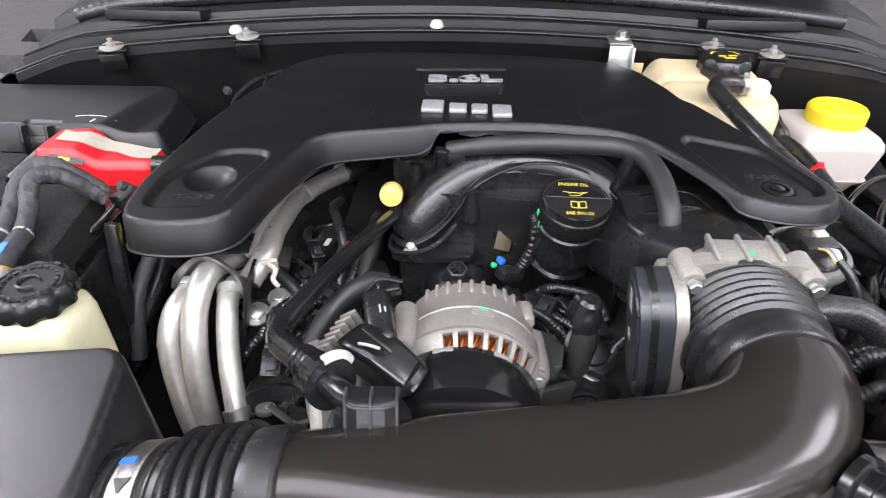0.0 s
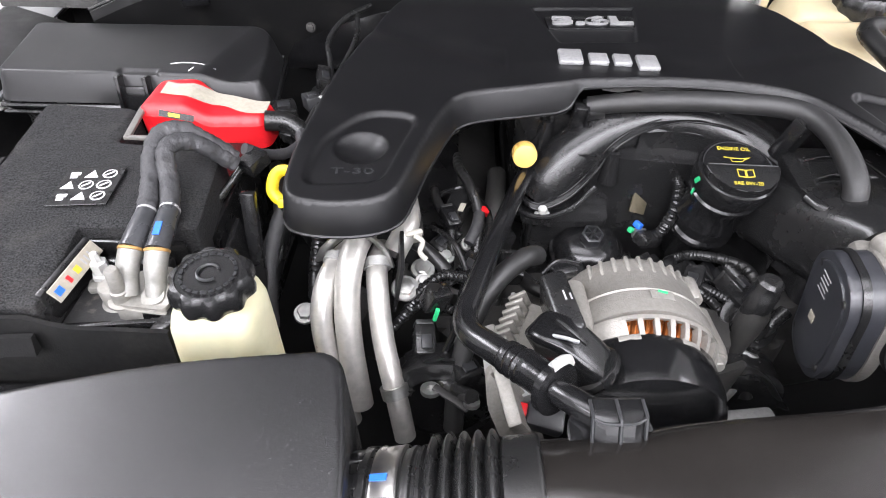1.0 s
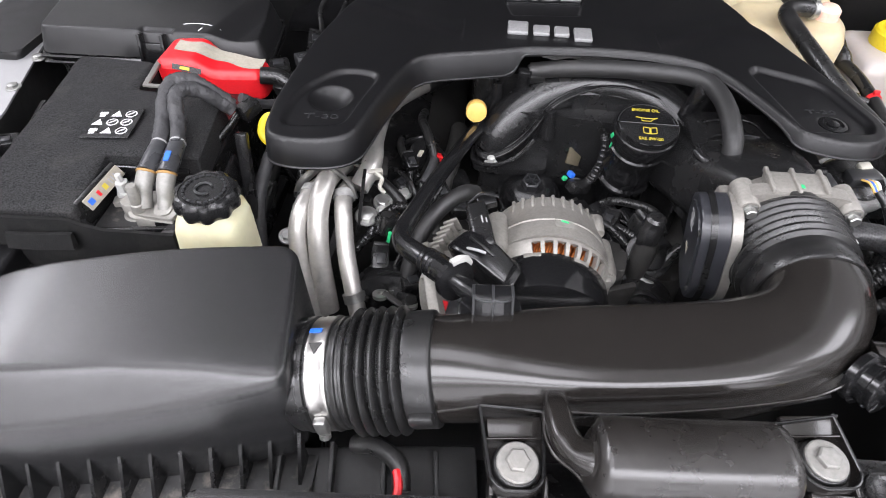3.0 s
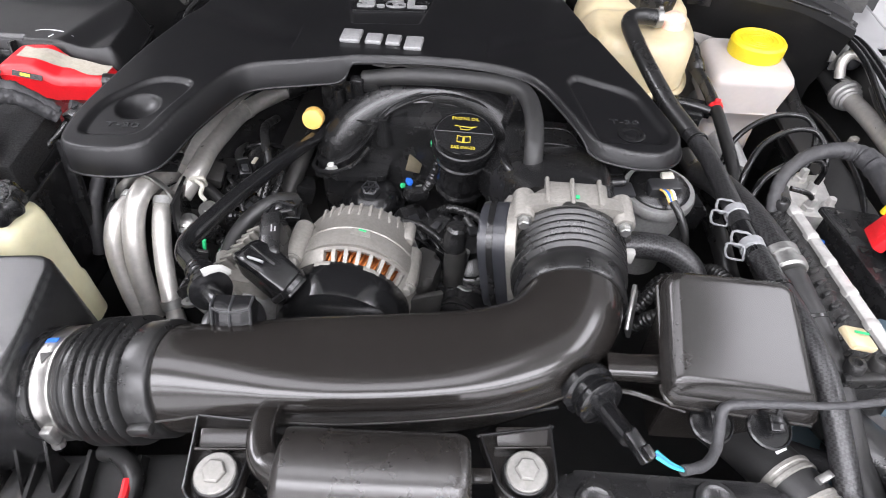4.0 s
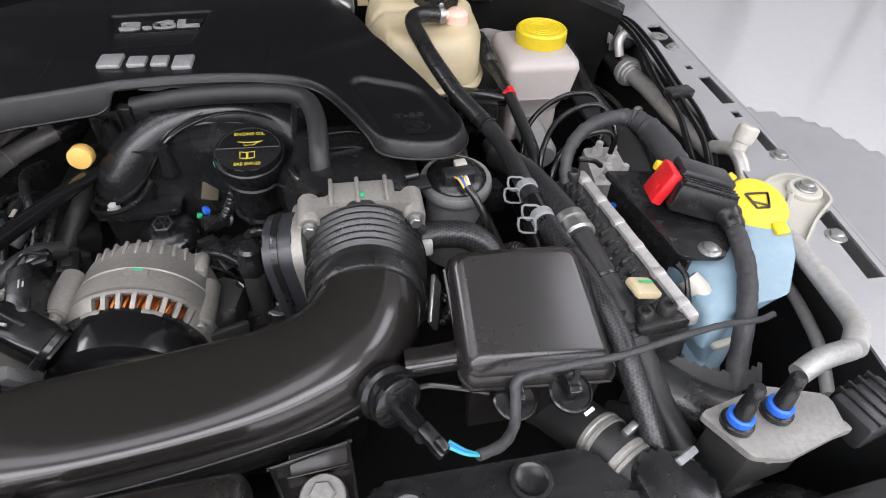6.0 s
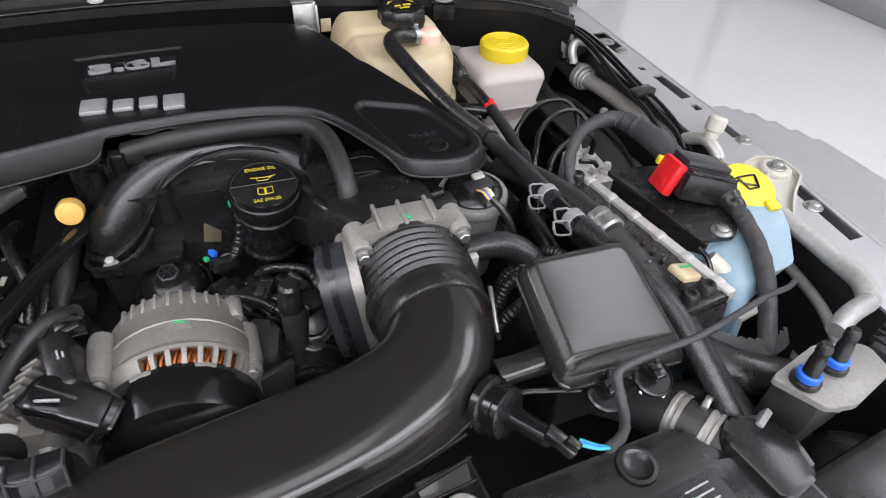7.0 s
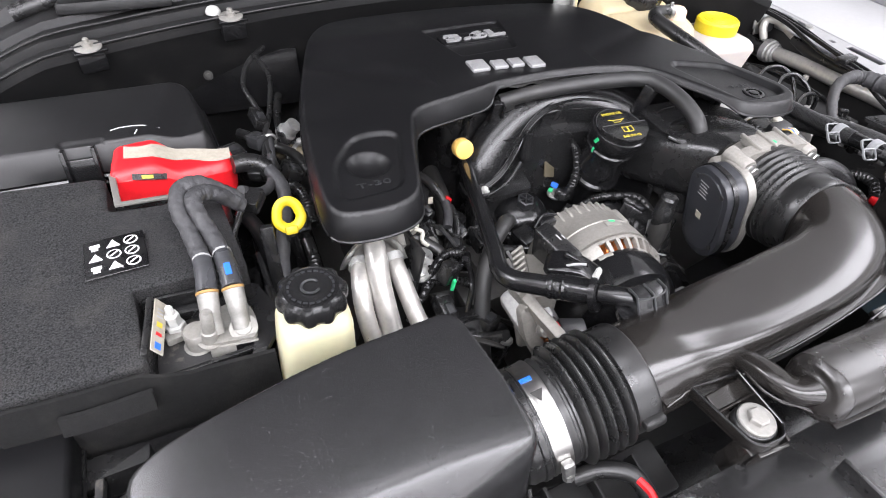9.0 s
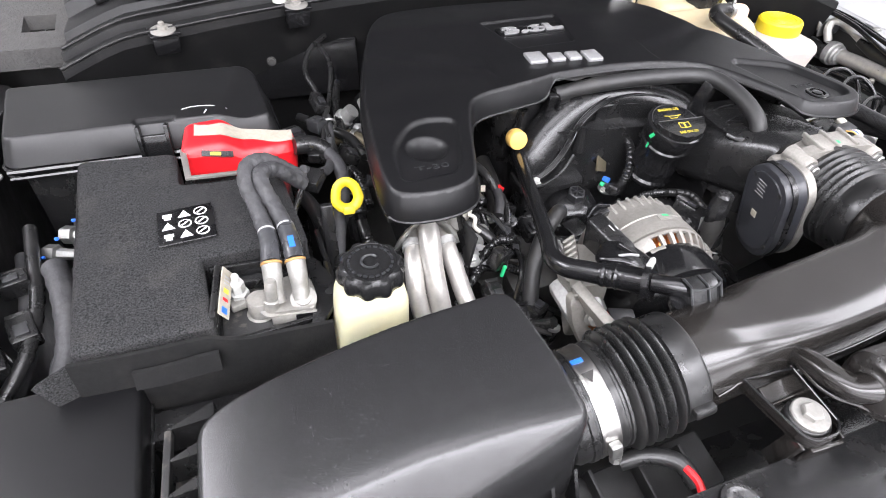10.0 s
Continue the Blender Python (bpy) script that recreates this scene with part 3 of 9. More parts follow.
hex_bolt(0.268, 0.92, 1.214, 0.0085, 0.012, parent=hook)

for side, cx in ((-1, -0.66), (1, 0.665)):
    pad = thing("foam_block", cx, 0.98, 1.12, "grey moulded foam block in the cowl corner", "foam block", "foam blocks at the cowl ends")
    x0, x1 = sorted((cx - (0.095 if side < 0 else 0.075) * side, cx + (0.15 if side < 0 else 0.09) * side))
    hx = cx + 0.0 * side
    bm = holed_strip(lambda y: x1 - 0.02 * (1.1 - y), x1 - x0, [0.93, 1.0, 1.1, 1.25], [(0.965, 1.0, 0.50, 0.68)], lambda y, base=(1.166 if side < 0 else 1.185): base + 0.32 * (y - 0.93), thick=0.03)
    part("pad", bm, "foam", pad)
    bm = box((0.05, 0.045, 0.01), (cx + (-0.012 if side < 0 else 0.004), 0.985, 1.157 if side < 0 else 1.176, 18), 0.002)
    part("recess_floor", bm, "plastic", pad)

# ---- raised hood overhead ----
hood = thing("hood", MID, 1.2, 1.32, "raised bonnet, dark lined underneath, silver outside", "hood")
a = radians(64)
hm = pose(MID, 1.20, 1.33, 0, 0, 0) @ Matrix.Rotation(-a, 4, "X") @ pose(0, -0.61, 0)
bm = box((1.46, 1.50, 0.022), hm, 0.01)
part("outer_panel", bm, "body", hood)
bm = box((1.36, 1.42, 0.012), hm @ pose(0, 0, -0.022), 0.006)
part("liner", bm, "liner", hood, "black felt liner")


# ---- engine cover ----
left_lobe = [(-0.260, 0.432), (-0.246, 0.4195), (-0.216, 0.4160), (-0.186, 0.421), (-0.167, 0.434)]
inner = [(-0.158, 0.458), (-0.147, 0.503), (-0.131, 0.556), (-0.119, 0.579), (-0.097, 0.592), (-0.055, 0.603), (-0.008, 0.616), (0.008, 0.621), (0.05, 0.6255), (0.10, 0.628), (0.15, 0.6245), (0.188, 0.617),
         (0.220, 0.602), (0.241, 0.576), (0.262, 0.533), (0.280, 0.492), (0.293, 0.476)]
right_lobe = [(0.312, 0.468), (0.336, 0.464), (0.360, 0.467), (0.376, 0.482)]
back = [(0.380, 0.508), (0.370, 0.545), (0.352, 0.602), (0.331, 0.660), (0.300, 0.746), (0.258, 0.860), (0.215, 0.895), (0.12, 0.912), (0.0, 0.918), (-0.11, 0.915), (-0.165, 0.896), (-0.198, 0.838),
        (-0.224, 0.750), (-0.246, 0.650), (-0.254, 0.600), (-0.261, 0.520), (-0.264, 0.460)]
cover_line = [tuple(p) for p in spline(left_lobe + inner + right_lobe + back, 5, closed=True)]
lobe_pan = rounded([(-0.248, 0.438), (-0.178, 0.444), (-0.152, 0.548), (-0.206, 0.556), (-0.246, 0.50)], [0.018, 0.018, 0.022, 0.03, 0.03])
lobe_pan_r = rounded([(0.290, 0.480), (0.362, 0.482), (0.368, 0.502), (0.344, 0.582), (0.276, 0.614), (0.262, 0.598)], [0.012, 0.012, 0.02, 0.02, 0.01, 0.01])
badge_pan = rounded([(-0.010, 0.704), (0.080, 0.711), (0.096, 0.815), (-0.036, 0.806)], 0.006)


def cover_height(x, y):
    z = 1.199 - 0.012 * step01(y, 0.80, 0.93) - 0.005 * step01(-y, -0.50, -0.42)
    z = z + 0.002 * np.exp(-((x - 0.04) / 0.16) ** 2) * step01(y, 0.64, 0.70)
    crease = np.abs((y - 0.60) - 0.5 * np.abs(x - 0.05))
    z = z - 0.0025 * np.exp(-(crease / 0.02) ** 2) * (np.abs(x - 0.05) > 0.12)
    for pan, deep, soft in ((lobe_pan, 0.0050, 0.007), (lobe_pan_r, 0.0060, 0.008), (badge_pan, 0.004, 0.004)):
        d, _, _, ins = to_outline(x, y, pan)
        z = z - deep * np.where(ins, step01(d, 0, soft), 0)
    r = np.hypot(x + 0.204, y - 0.497)
    z = z - 0.0115 * np.clip(1 - (r / 0.0235) ** 2, 0, 1) ** 0.8
    r = np.hypot(x - 0.329, y - 0.505)
    z = z - 0.003 * (1 - step01(r, 0.012, 0.015))
    return z


def arch_share(x, y):
    """1 along the thin lip over the manifold, 0 at the lobes and the back."""
    if y > 0.66:
        return 0.0
    return float(step01(np.array(x), -0.008, 0.008) * (1 - step01(np.array(x), 0.272, 0.300)) * step01(np.array(y), 0.470, 0.500))


def cover_wall(x, y):
    full = 0.030 if x < 0.01 and y < 0.64 else 0.022
    if x > 0.27 and y < 0.60:
        full = 0.013
    return full + (0.006 - full) * arch_share(x, y)


def cover_flare(x, y):
    return 0.004 - 0.002 * arch_share(x, y)


cover = thing("engine_cover", 0.05, 0.65, 1.15, "matt black moulded engine cover with two front lobes", "engine cover")
cover_top = inset(cover_line, 0.002)
part("shell", shell(cover_top, cover_height, 0.0045, cover_wall, 0.0018, flare=cover_flare), "cover", cover, angle=70)
bm = tube([(x, y, cover_height(np.array(x), np.array(y)) - 0.0030 - cover_wall(x, y)) for x, y in [(x, y) if arch_share(x, y) < 0.5 else q for (x, y), q in zip(inset(cover_line, -0.0015), inset(cover_line, 0.001))][::2]], 0.0016, 6, 2)
part("lower_lip", bm, "cover", cover)
strip = []
for k in range(34):
    u = k / 33
    x, y = 0.030 + 0.125 * u, 0.634 + 0.004 * math.sin(u * math.pi)
    low = 1.183 - 0.0035 * math.sin(u * 17) * math.sin(u * math.pi) - 0.004 * math.sin(u * math.pi)
    strip.append([(x, y, 1.193), (x, y - 0.002, 1.193), (x, y - 0.003, low), (x, y + 0.002, low - 0.001)])
part("lip_gasket", skin(bmesh.new(), strip), "foam", cover, "crumpled grey foam strip under the lip")
# badge: a plain bright nameplate of four blocks
bright = [(0.001, 0.030, 0.026), (0.0305, 0.024, 0.022), (0.0555, 0.022, 0.022), (0.0815, 0.026, 0.022)]
def on_cover(x, y, up=0.0):
    return float(cover_height(np.array(x), np.array(y))) + up


for k, (bx, w, h) in enumerate(bright):
    tall = 0.030 if k in (0, 3) else 0.022
    by = 0.6655 - bx * 0.03 + (0.003 if k == 0 else (-0.004 if k == 3 else 0))
    bm = box((w * 0.86, tall, 0.006), pose(bx - 0.003, by, on_cover(bx, by, 0.0015), 0, 0, -1), 0.0022, 2)
    part("nameplate_block", bm, "silver", cover, "raised bright chrome badge shape")
hz = on_cover(0.034, 0.766)
bm = prism(rounded([(-0.018, 0.746), (0.084, 0.752), (0.087, 0.786), (-0.020, 0.780)], 0.003), hz - 0.002, hz + 0.0028, 0.001)
part("badge_plate", bm, "plastic_gloss", cover)
lettering("3.6L", 0.032, pose(0.034, 0.766, hz + 0.0042, 0, 0, 3.4) @ Matrix.Diagonal((1.75, 0.85, 1, 1)), "silver", cover, "size_lettering", 0.0016, 0.0013)
lettering("T-30", 0.013, pose(-0.207, 0.4635, on_cover(-0.207, 0.4635, 0.0003), 2, 0, 2) @ Matrix.Diagonal((1.5, 0.8, 1, 1)), "plastic_grey", cover, "torx_lettering", 0.0006)
lettering("T-30", 0.012, pose(0.324, 0.527, on_cover(0.324, 0.527, 0.0004), 0, 0, 2) @ Matrix.Diagonal((1.4, 0.8, 1, 1)), "plastic_grey", cover, "torx_lettering", 0.0006)
bm = lathe((0.329, 0.505, on_cover(0.329, 0.505, -0.0005)), (0, 0, 1), [(0.0145, 0), (0.0145, 0.004), (0.0125, 0.005), (0.010, 0.0048), (0.010, 0.003), (0.006, 0.003), (0.006, 0.005), (0.003, 0.0055)], 24)
part("screw_plug", bm, "plastic_gloss", cover, "round screw plug")

# ---- intake duct to the throttle ----
duct = thing("intake_duct", 0.1, 0.22, 1.08, "satin black moulded air intake duct with a curved elbow", "intake duct")
bm = sweep([(-0.072, 0.2105, 1.1295, 0.0435, 0.0435, 2.0), (-0.050, 0.2112, 1.1310, 0.0435, 0.0435, 2.0), (-0.028, 0.2130, 1.1325, 0.0425, 0.0415, 2.3), (0.0, 0.2160, 1.1330, 0.0420, 0.0385, 2.8), (0.03, 0.2195, 1.1335, 0.0430, 0.0368, 3.6), (0.08, 0.2240, 1.1345, 0.0430, 0.0358, 4.8),
            (0.14, 0.2310, 1.1370, 0.0430, 0.0358, 4.8), (0.19, 0.2405, 1.1400, 0.0435, 0.0372, 3.6), (0.232, 0.2590, 1.1430, 0.0435, 0.0395, 3.0), (0.257, 0.2910, 1.1450, 0.0445, 0.0420, 2.4), (0.262, 0.322, 1.144, 0.045, 0.045, 2.0)], 56, 2.9, 8)
part("pipe", bm, "duct", duct, angle=60)
# moulding seam: a thin lip along the front
seam = [(-0.056, 0.1650, 1.1450), (-0.040, 0.1690, 1.1440), (-0.025, 0.1725, 1.1435), (0.03, 0.1745, 1.1430), (0.08, 0.1765, 1.1440), (0.14, 0.1840, 1.1460), (0.19, 0.1925, 1.1490), (0.225, 0.2000, 1.1520), (0.252, 0.2120, 1.1540)]
bm = bmesh.new()
skin(bm, [[(x, y - 0.0018, z + 0.0012), (x, y + 0.012, z + 0.0012), (x, y + 0.012, z - 0.0012), (x, y - 0.0018, z - 0.0012)] for x, y, z in spline(seam, 6)])
part("seam_flange", bm, "duct", duct, angle=20)
part("seam_bead", tube([(x, y - 0.0010, z + 0.0006) for x, y, z in seam], 0.0013, 8, 6), "duct", duct)
# vent port with its square cap
bm = lathe((-0.021, 0.2490, 1.150), (0.0, -0.06, 1), [(0.0235, 0), (0.0235, 0.008), (0.0262, 0.0085), (0.0262, 0.0115), (0.0245, 0.0125), (0.018, 0.0128)], 40)
part("port_cup", bm, "plastic_gloss", duct)
side_prof = [(0.0130, 0.0), (0.0130, 0.0175), (0.0105, 0.0195), (-0.0015, 0.0195), (-0.0050, 0.0180), (-0.0150, 0.0020), (-0.0150, 0.0)]
PORT = pose(-0.0195, 0.2505, 1.1600, 0, 0, 3)
bm = bmesh.new()
skin(bm, [[(x, (y if abs(x) < 0.012 else y + 0.0035 * (y < 0)), z) for y, z in side_prof] for x in (-0.0158, -0.0145, -0.0085, 0.0, 0.0085, 0.0145, 0.0158)])
bmesh.ops.transform(bm, matrix=PORT, verts=bm.verts[:])
part("port_block", bm, "plastic_gloss", duct, angle=25)
for x in (-0.0158, 0.0, 0.0158):
    k = 0.0035 if x else 0.0
    part("port_frame", tube([PORT @ Vector(q) for q in ((x, 0.010, 0.0200), (x, -0.001, 0.0200), (x, -0.0055 + k, 0.0182), (x, -0.0155 + k, 0.0020))], 0.0011, 8, 4), "plastic_grey", duct)
part("port_frame", tube([PORT @ Vector(q) for q in ((-0.0158, -0.0015, 0.0182), (-0.008, -0.0050, 0.0184), (0.008, -0.0050, 0.0184), (0.0158, -0.0015, 0.0182))], 0.0010, 8, 4), "plastic_grey", duct)
part("port_inlet", tube([(-0.052, 0.276, 1.1640), (-0.042, 0.266, 1.1675), (-0.030, 0.257, 1.1690)], 0.0088, 16, 5), "plastic_gloss", duct)
# sensor boss
bm = lathe((0.266, 0.222, 1.152), (0.42, -0.72, 0.25), [(0.022, 0), (0.022, 0.006), (0.018, 0.008), (0.018, 0.012), (0.0192, 0.0125), (0.0192, 0.015), (0.0178, 0.0155), (0.0178, 0.018), (0.0192, 0.0185), (0.0192, 0.021), (0.0175, 0.022), (0.010, 0.0235)], 28)
part("sensor_boss", bm, "plastic_gloss", duct)
bm = tube([(0.275, 0.205, 1.158), (0.283, 0.186, 1.165), (0.289, 0.172, 1.171)], [0.0085, 0.0078, 0.0070], 12, 5)
box((0.010, 0.024, 0.009), (0.294, 0.166, 1.173, 14, 0, 35), 0.002, bm=bm)
box((0.006, 0.010, 0.012), (0.298, 0.160, 1.176, 14, 0, 35), 0.0015, bm=bm)
part("sensor_plug", bm, "plastic_gloss", duct)
# branch to the side box
bm = sweep([(0.285, 0.243, 1.150, 0.012, 0.010), (0.305, 0.243, 1.151, 0.011, 0.009), (0.335, 0.244, 1.152, 0.012, 0.010)], 20, 2.6, 6)
part("branch", bm, "duct", duct)
bm = tube([(0.262, 0.206, 1.150), (0.280, 0.222, 1.142), (0.300, 0.228, 1.140), (0.322, 0.222, 1.141), (0.345, 0.214, 1.142)], 0.0024, 8, 6)
part("branch_flange", bm, "duct", duct)

box_r = thing("resonator_box", 0.385, 0.26, 1.08, "satin black closed plastic resonator box beside the duct", "resonator box")
side_line = rounded([(0.326, 0.214), (0.446, 0.217), (0.437, 0.314), (0.327, 0.304)], [0.01, 0.012, 0.018, 0.012], 6)


def side_height(x, y):
    d, _, _, ins = to_outline(x, y, side_line)
    dome = 0.0022 * np.clip(1 - ((x - 0.385) / 0.06) ** 2, 0, 1) * np.clip(1 - ((y - 0.262) / 0.05) ** 2, 0, 1)
    return 1.173 + 0.40 * (y - 0.22) - 0.16 * (x - 0.33) + 0.003 * step01(np.where(ins, d, 0), 0.002, 0.010) + dome


part("lid", shell(side_line, side_height, 0.0065, 0.010, 0.002, flare=0.003), "lid", box_r, angle=50)
part("lid_lip", tube([(x, y, float(side_height(np.array(x), np.array(y))) - 0.0155) for x, y in inset(side_line, -0.0035)] + [(side_line[0][0], side_line[0][1] - 0.003, 1.1545)], 0.0016, 6, 2), "duct", box_r)
bm = bmesh.new()
skin(bm, [[(x, y, 1.085) for x, y in inset(side_line, 0.006)], [(x, y, float(side_height(np.array(x), np.array(y))) - 0.012) for x, y in inset(side_line, 0.003)]])
part("tub", bm, "duct", box_r)
for lx in (0.362, 0.405):
    bm = lathe((lx, 0.205, 1.142), (0, -0.25, 1), [(0.0165, 0), (0.0165, 0.003), (0.015, 0.004), (0.0145, 0.0025), (0.006, 0.0025)], 24)
    part("latch_disc", bm, "plastic_gloss", box_r)
    bm = tube([(lx - 0.006, 0.214, 1.15), (lx, 0.203, 1.152), (lx + 0.006, 0.214, 1.156)], 0.0028, 8, 5)
    box((0.010, 0.012, 0.008), (lx, 0.203, 1.153, 15), 0.0015, bm=bm)
    part("latch", bm, "plastic_gloss", box_r)

part("seam_flange", tube([(0.030, 0.1725, 1.134), (0.066, 0.1785, 1.135), (0.117, 0.1862, 1.135), (0.178, 0.1954, 1.135), (0.215, 0.2020, 1.136), (0.247, 0.2100, 1.138)], 0.0016, 8, 6, wide=1.0), "plastic_gloss", duct, "thin raised mould seam")

muffler = thing("intake_resonator", 0.11, 0.13, 1.08, "satin black cylindrical intake resonator on the front support", "intake resonator")
bm = sweep([(0.0475, 0.1300, 1.1640, 0.0120, 0.0120, 2.2), (0.0500, 0.1300, 1.1635, 0.0200, 0.0200, 2.4), (0.0560, 0.1300, 1.1630, 0.0262, 0.0250, 2.6), (0.0640, 0.1305, 1.1630, 0.0275, 0.0260, 2.6), (0.11, 0.1325, 1.1630, 0.0275, 0.0260, 2.6), (0.162, 0.1355, 1.1630, 0.0275, 0.0260, 2.6), (0.174, 0.1362, 1.1630, 0.0268, 0.0252, 2.6), (0.180, 0.1365, 1.1630, 0.0225, 0.0210, 2.4), (0.1815, 0.1366, 1.1630, 0.010, 0.010, 2.0)], 40, 2.3, 7)
part("body", bm, "resonator", muffler, angle=60)
bm = sweep([(0.0310, 0.1860, 1.1450, 0.0085, 0.008, 3.0), (0.0300, 0.1720, 1.1560, 0.0092, 0.008, 3.0), (0.0310, 0.1590, 1.1600, 0.0098, 0.0085, 3.0), (0.0340, 0.1460, 1.1610, 0.0102, 0.009, 2.8), (0.0410, 0.1350, 1.1615, 0.0105, 0.0095, 2.6), (0.0520, 0.1302, 1.1630, 0.0135, 0.0125, 2.4), (0.0580, 0.1300, 1.1630, 0.018, 0.017, 2.3)], 24, 2.6, 8)
part("neck", bm, "duct", muffler)
part("neck_rim", tube([(0.0215, 0.1660, 1.1540), (0.0225, 0.1480, 1.1530), (0.0290, 0.1340, 1.1530), (0.0420, 0.1240, 1.1520), (0.0560, 0.1080, 1.1500)], 0.0016, 8, 6), "duct", muffler)
bm = bmesh.new()
skin(bm, [[(x, y, 1.1500), (x, y + 0.012, 1.1500), (x, y + 0.012, 1.1476), (x, y, 1.1476)] for x, y in ((0.054, 0.1010), (0.10, 0.1020), (0.14, 0.1040), (0.182, 0.1075))])
part("seam_flange", bm, "duct", muffler, angle=20)
part("end_lug", box((0.016, 0.010, 0.005), (0.1880, 0.1420, 1.1560, 0, 0, 5), 0.0015), "duct", muffler)
for bx, by, bz, plate in ((0.003, 0.1300, 1.1430, [(-0.0265, 0.1730), (0.0240, 0.1720), (0.0220, 0.1180), (0.0140, 0.1100), (-0.0080, 0.1090), (-0.0160, 0.1160)]), (0.221, 0.1530, 1.1410, [(0.1860, 0.1780), (0.2400, 0.1900), (0.2440, 0.1440), (0.2370, 0.1340), (0.2120, 0.1310), (0.2010, 0.1390)])):
    foot = thing("resonator_mount", bx, by, bz - 0.04, "black plastic mounting cup with a zinc washer bolt", "mount", "mounts of the intake resonator")
    outer = rounded(plate, [0.002, 0.002, 0.006, 0.006, 0.006, 0.006], 4)
    part("cup_floor", prism(outer, bz - 0.008, bz - 0.004, 0.001, 1), "duct", foot)
    bm = bmesh.new()
    rim_in = inset(outer, 0.0022)
    skin(bm, [[(x, y, bz - 0.006) for x, y in outer], [(x, y, bz + 0.0030) for x, y in outer], [(x, y, bz + 0.0030) for x, y in rim_in], [(x, y, bz - 0.004) for x, y in rim_in]], caps=False)
    part("cup_wall", bm, "duct", foot, angle=20)
    rim_mid = inset(outer, 0.0011)
    part("rim_bead", tube([(x, y, bz + 0.0032) for x, y in [*rim_mid, rim_mid[0]]], 0.0013, 8, 2), "plastic_gloss", foot)
    part("back_step", box((0.040, 0.016, 0.007), (bx - 0.002, by + 0.0275, bz - 0.002, 14, 0, 6), 0.0015), "duct", foot)
    part("back_web", box((0.044, 0.002, 0.008), (bx - 0.001, by + 0.0185, bz - 0.001, 0, 0, 6), 0.0006), "duct", foot)
    part("front_web", box((0.030, 0.004, 0.045), (bx + 0.002, by - 0.018, bz - 0.028, 10), 0.001), "duct", foot)
    for dx in (-0.017, 0.021):
        part("leg", box((0.003, 0.016, 0.045), (bx + dx, by - 0.008, bz - 0.028, 10), 0.0008), "duct", foot)
    part("grommet", lathe((bx, by, bz - 0.004), (0, -0.05, 1), [(0.0172, 0), (0.0172, 0.004), (0.0160, 0.006), (0.0150, 0.0065)], 32), "rubber", foot)
    part("washer", lathe((bx, by, bz + 0.0015), (0, -0.05, 1), [(0.0148, 0), (0.0148, 0.0032), (0.0138, 0.0042), (0.0095, 0.0044)], 32), "washer_zinc", foot)
    part("bolt", lathe((bx, by, bz + 0.0058), (0.04, -0.05, 1), [(0.0085, 0), (0.0085, 0.0034), (0.0072, 0.0046), (0.004, 0.0048)], 6), "washer_zinc", foot)

# ---- ribbed hose from air box to duct ----
bellows = thing("ribbed_intake_hose", -0.11, 0.208, 1.06, "ribbed black rubber hose with a steel band clamp", "intake hose")
HOSE_AXIS = Vector((1, 0.035, 0.185)).normalized()
HOSE_FOOT = Vector((-0.155, 0.2065, 1.1140))
prof = [(0.040, -0.012), (0.0455, -0.004), (0.0460, 0.0), (0.0450, 0.018), (0.0450, 0.020), (0.0462, 0.0215), (0.0462, 0.0235), (0.0448, 0.0245), (0.0448, 0.0265), (0.0462, 0.0275), (0.0462, 0.0295), (0.0440, 0.0310)]
for k in range(5):
    h = 0.0310 + 0.0088 * k
    prof += [(0.0440, h), (0.0480, h + 0.0014), (0.0518, h + 0.0032), (0.0525, h + 0.0044), (0.0518, h + 0.0056), (0.0480, h + 0.0074), (0.0440, h + 0.0086)]
prof += [(0.0450, 0.0758), (0.0472, 0.0768), (0.0476, 0.0790), (0.0476, 0.0960), (0.0468, 0.0980), (0.0440, 0.0990)]
part("bellows", lathe(HOSE_FOOT, HOSE_AXIS, prof, 72), "rubber", bellows, angle=50)
part("band_clamp", lathe(HOSE_FOOT, HOSE_AXIS, [(0.0455, 0.0005), (0.0472, 0.0010), (0.0476, 0.0025), (0.0470, 0.0040), (0.0470, 0.0140), (0.0476, 0.0155), (0.0472, 0.0170), (0.0455, 0.0175)], 64), "band", bellows, "bright steel band clamp")
part("cuff", lathe(HOSE_FOOT, HOSE_AXIS, [(0.036, -0.022), (0.0440, -0.020), (0.0462, -0.016), (0.0462, -0.008), (0.0478, -0.0070), (0.0478, -0.0020), (0.0458, -0.0010)], 56), "rubber", bellows)


def on_hose(along, angle, out):
    """A pose on the hose: metres along its axis, degrees round it from the back, over the top, to the front."""
    a = radians(angle)
    up = Vector((0, math.cos(a), math.sin(a)))
    up = (up - HOSE_AXIS * up.dot(HOSE_AXIS)).normalized()
    side = HOSE_AXIS
    m = Matrix((side, up.cross(side), up)).transposed().to_4x4()
    return Matrix.Translation(HOSE_FOOT + HOSE_AXIS * along + up * out) @ m


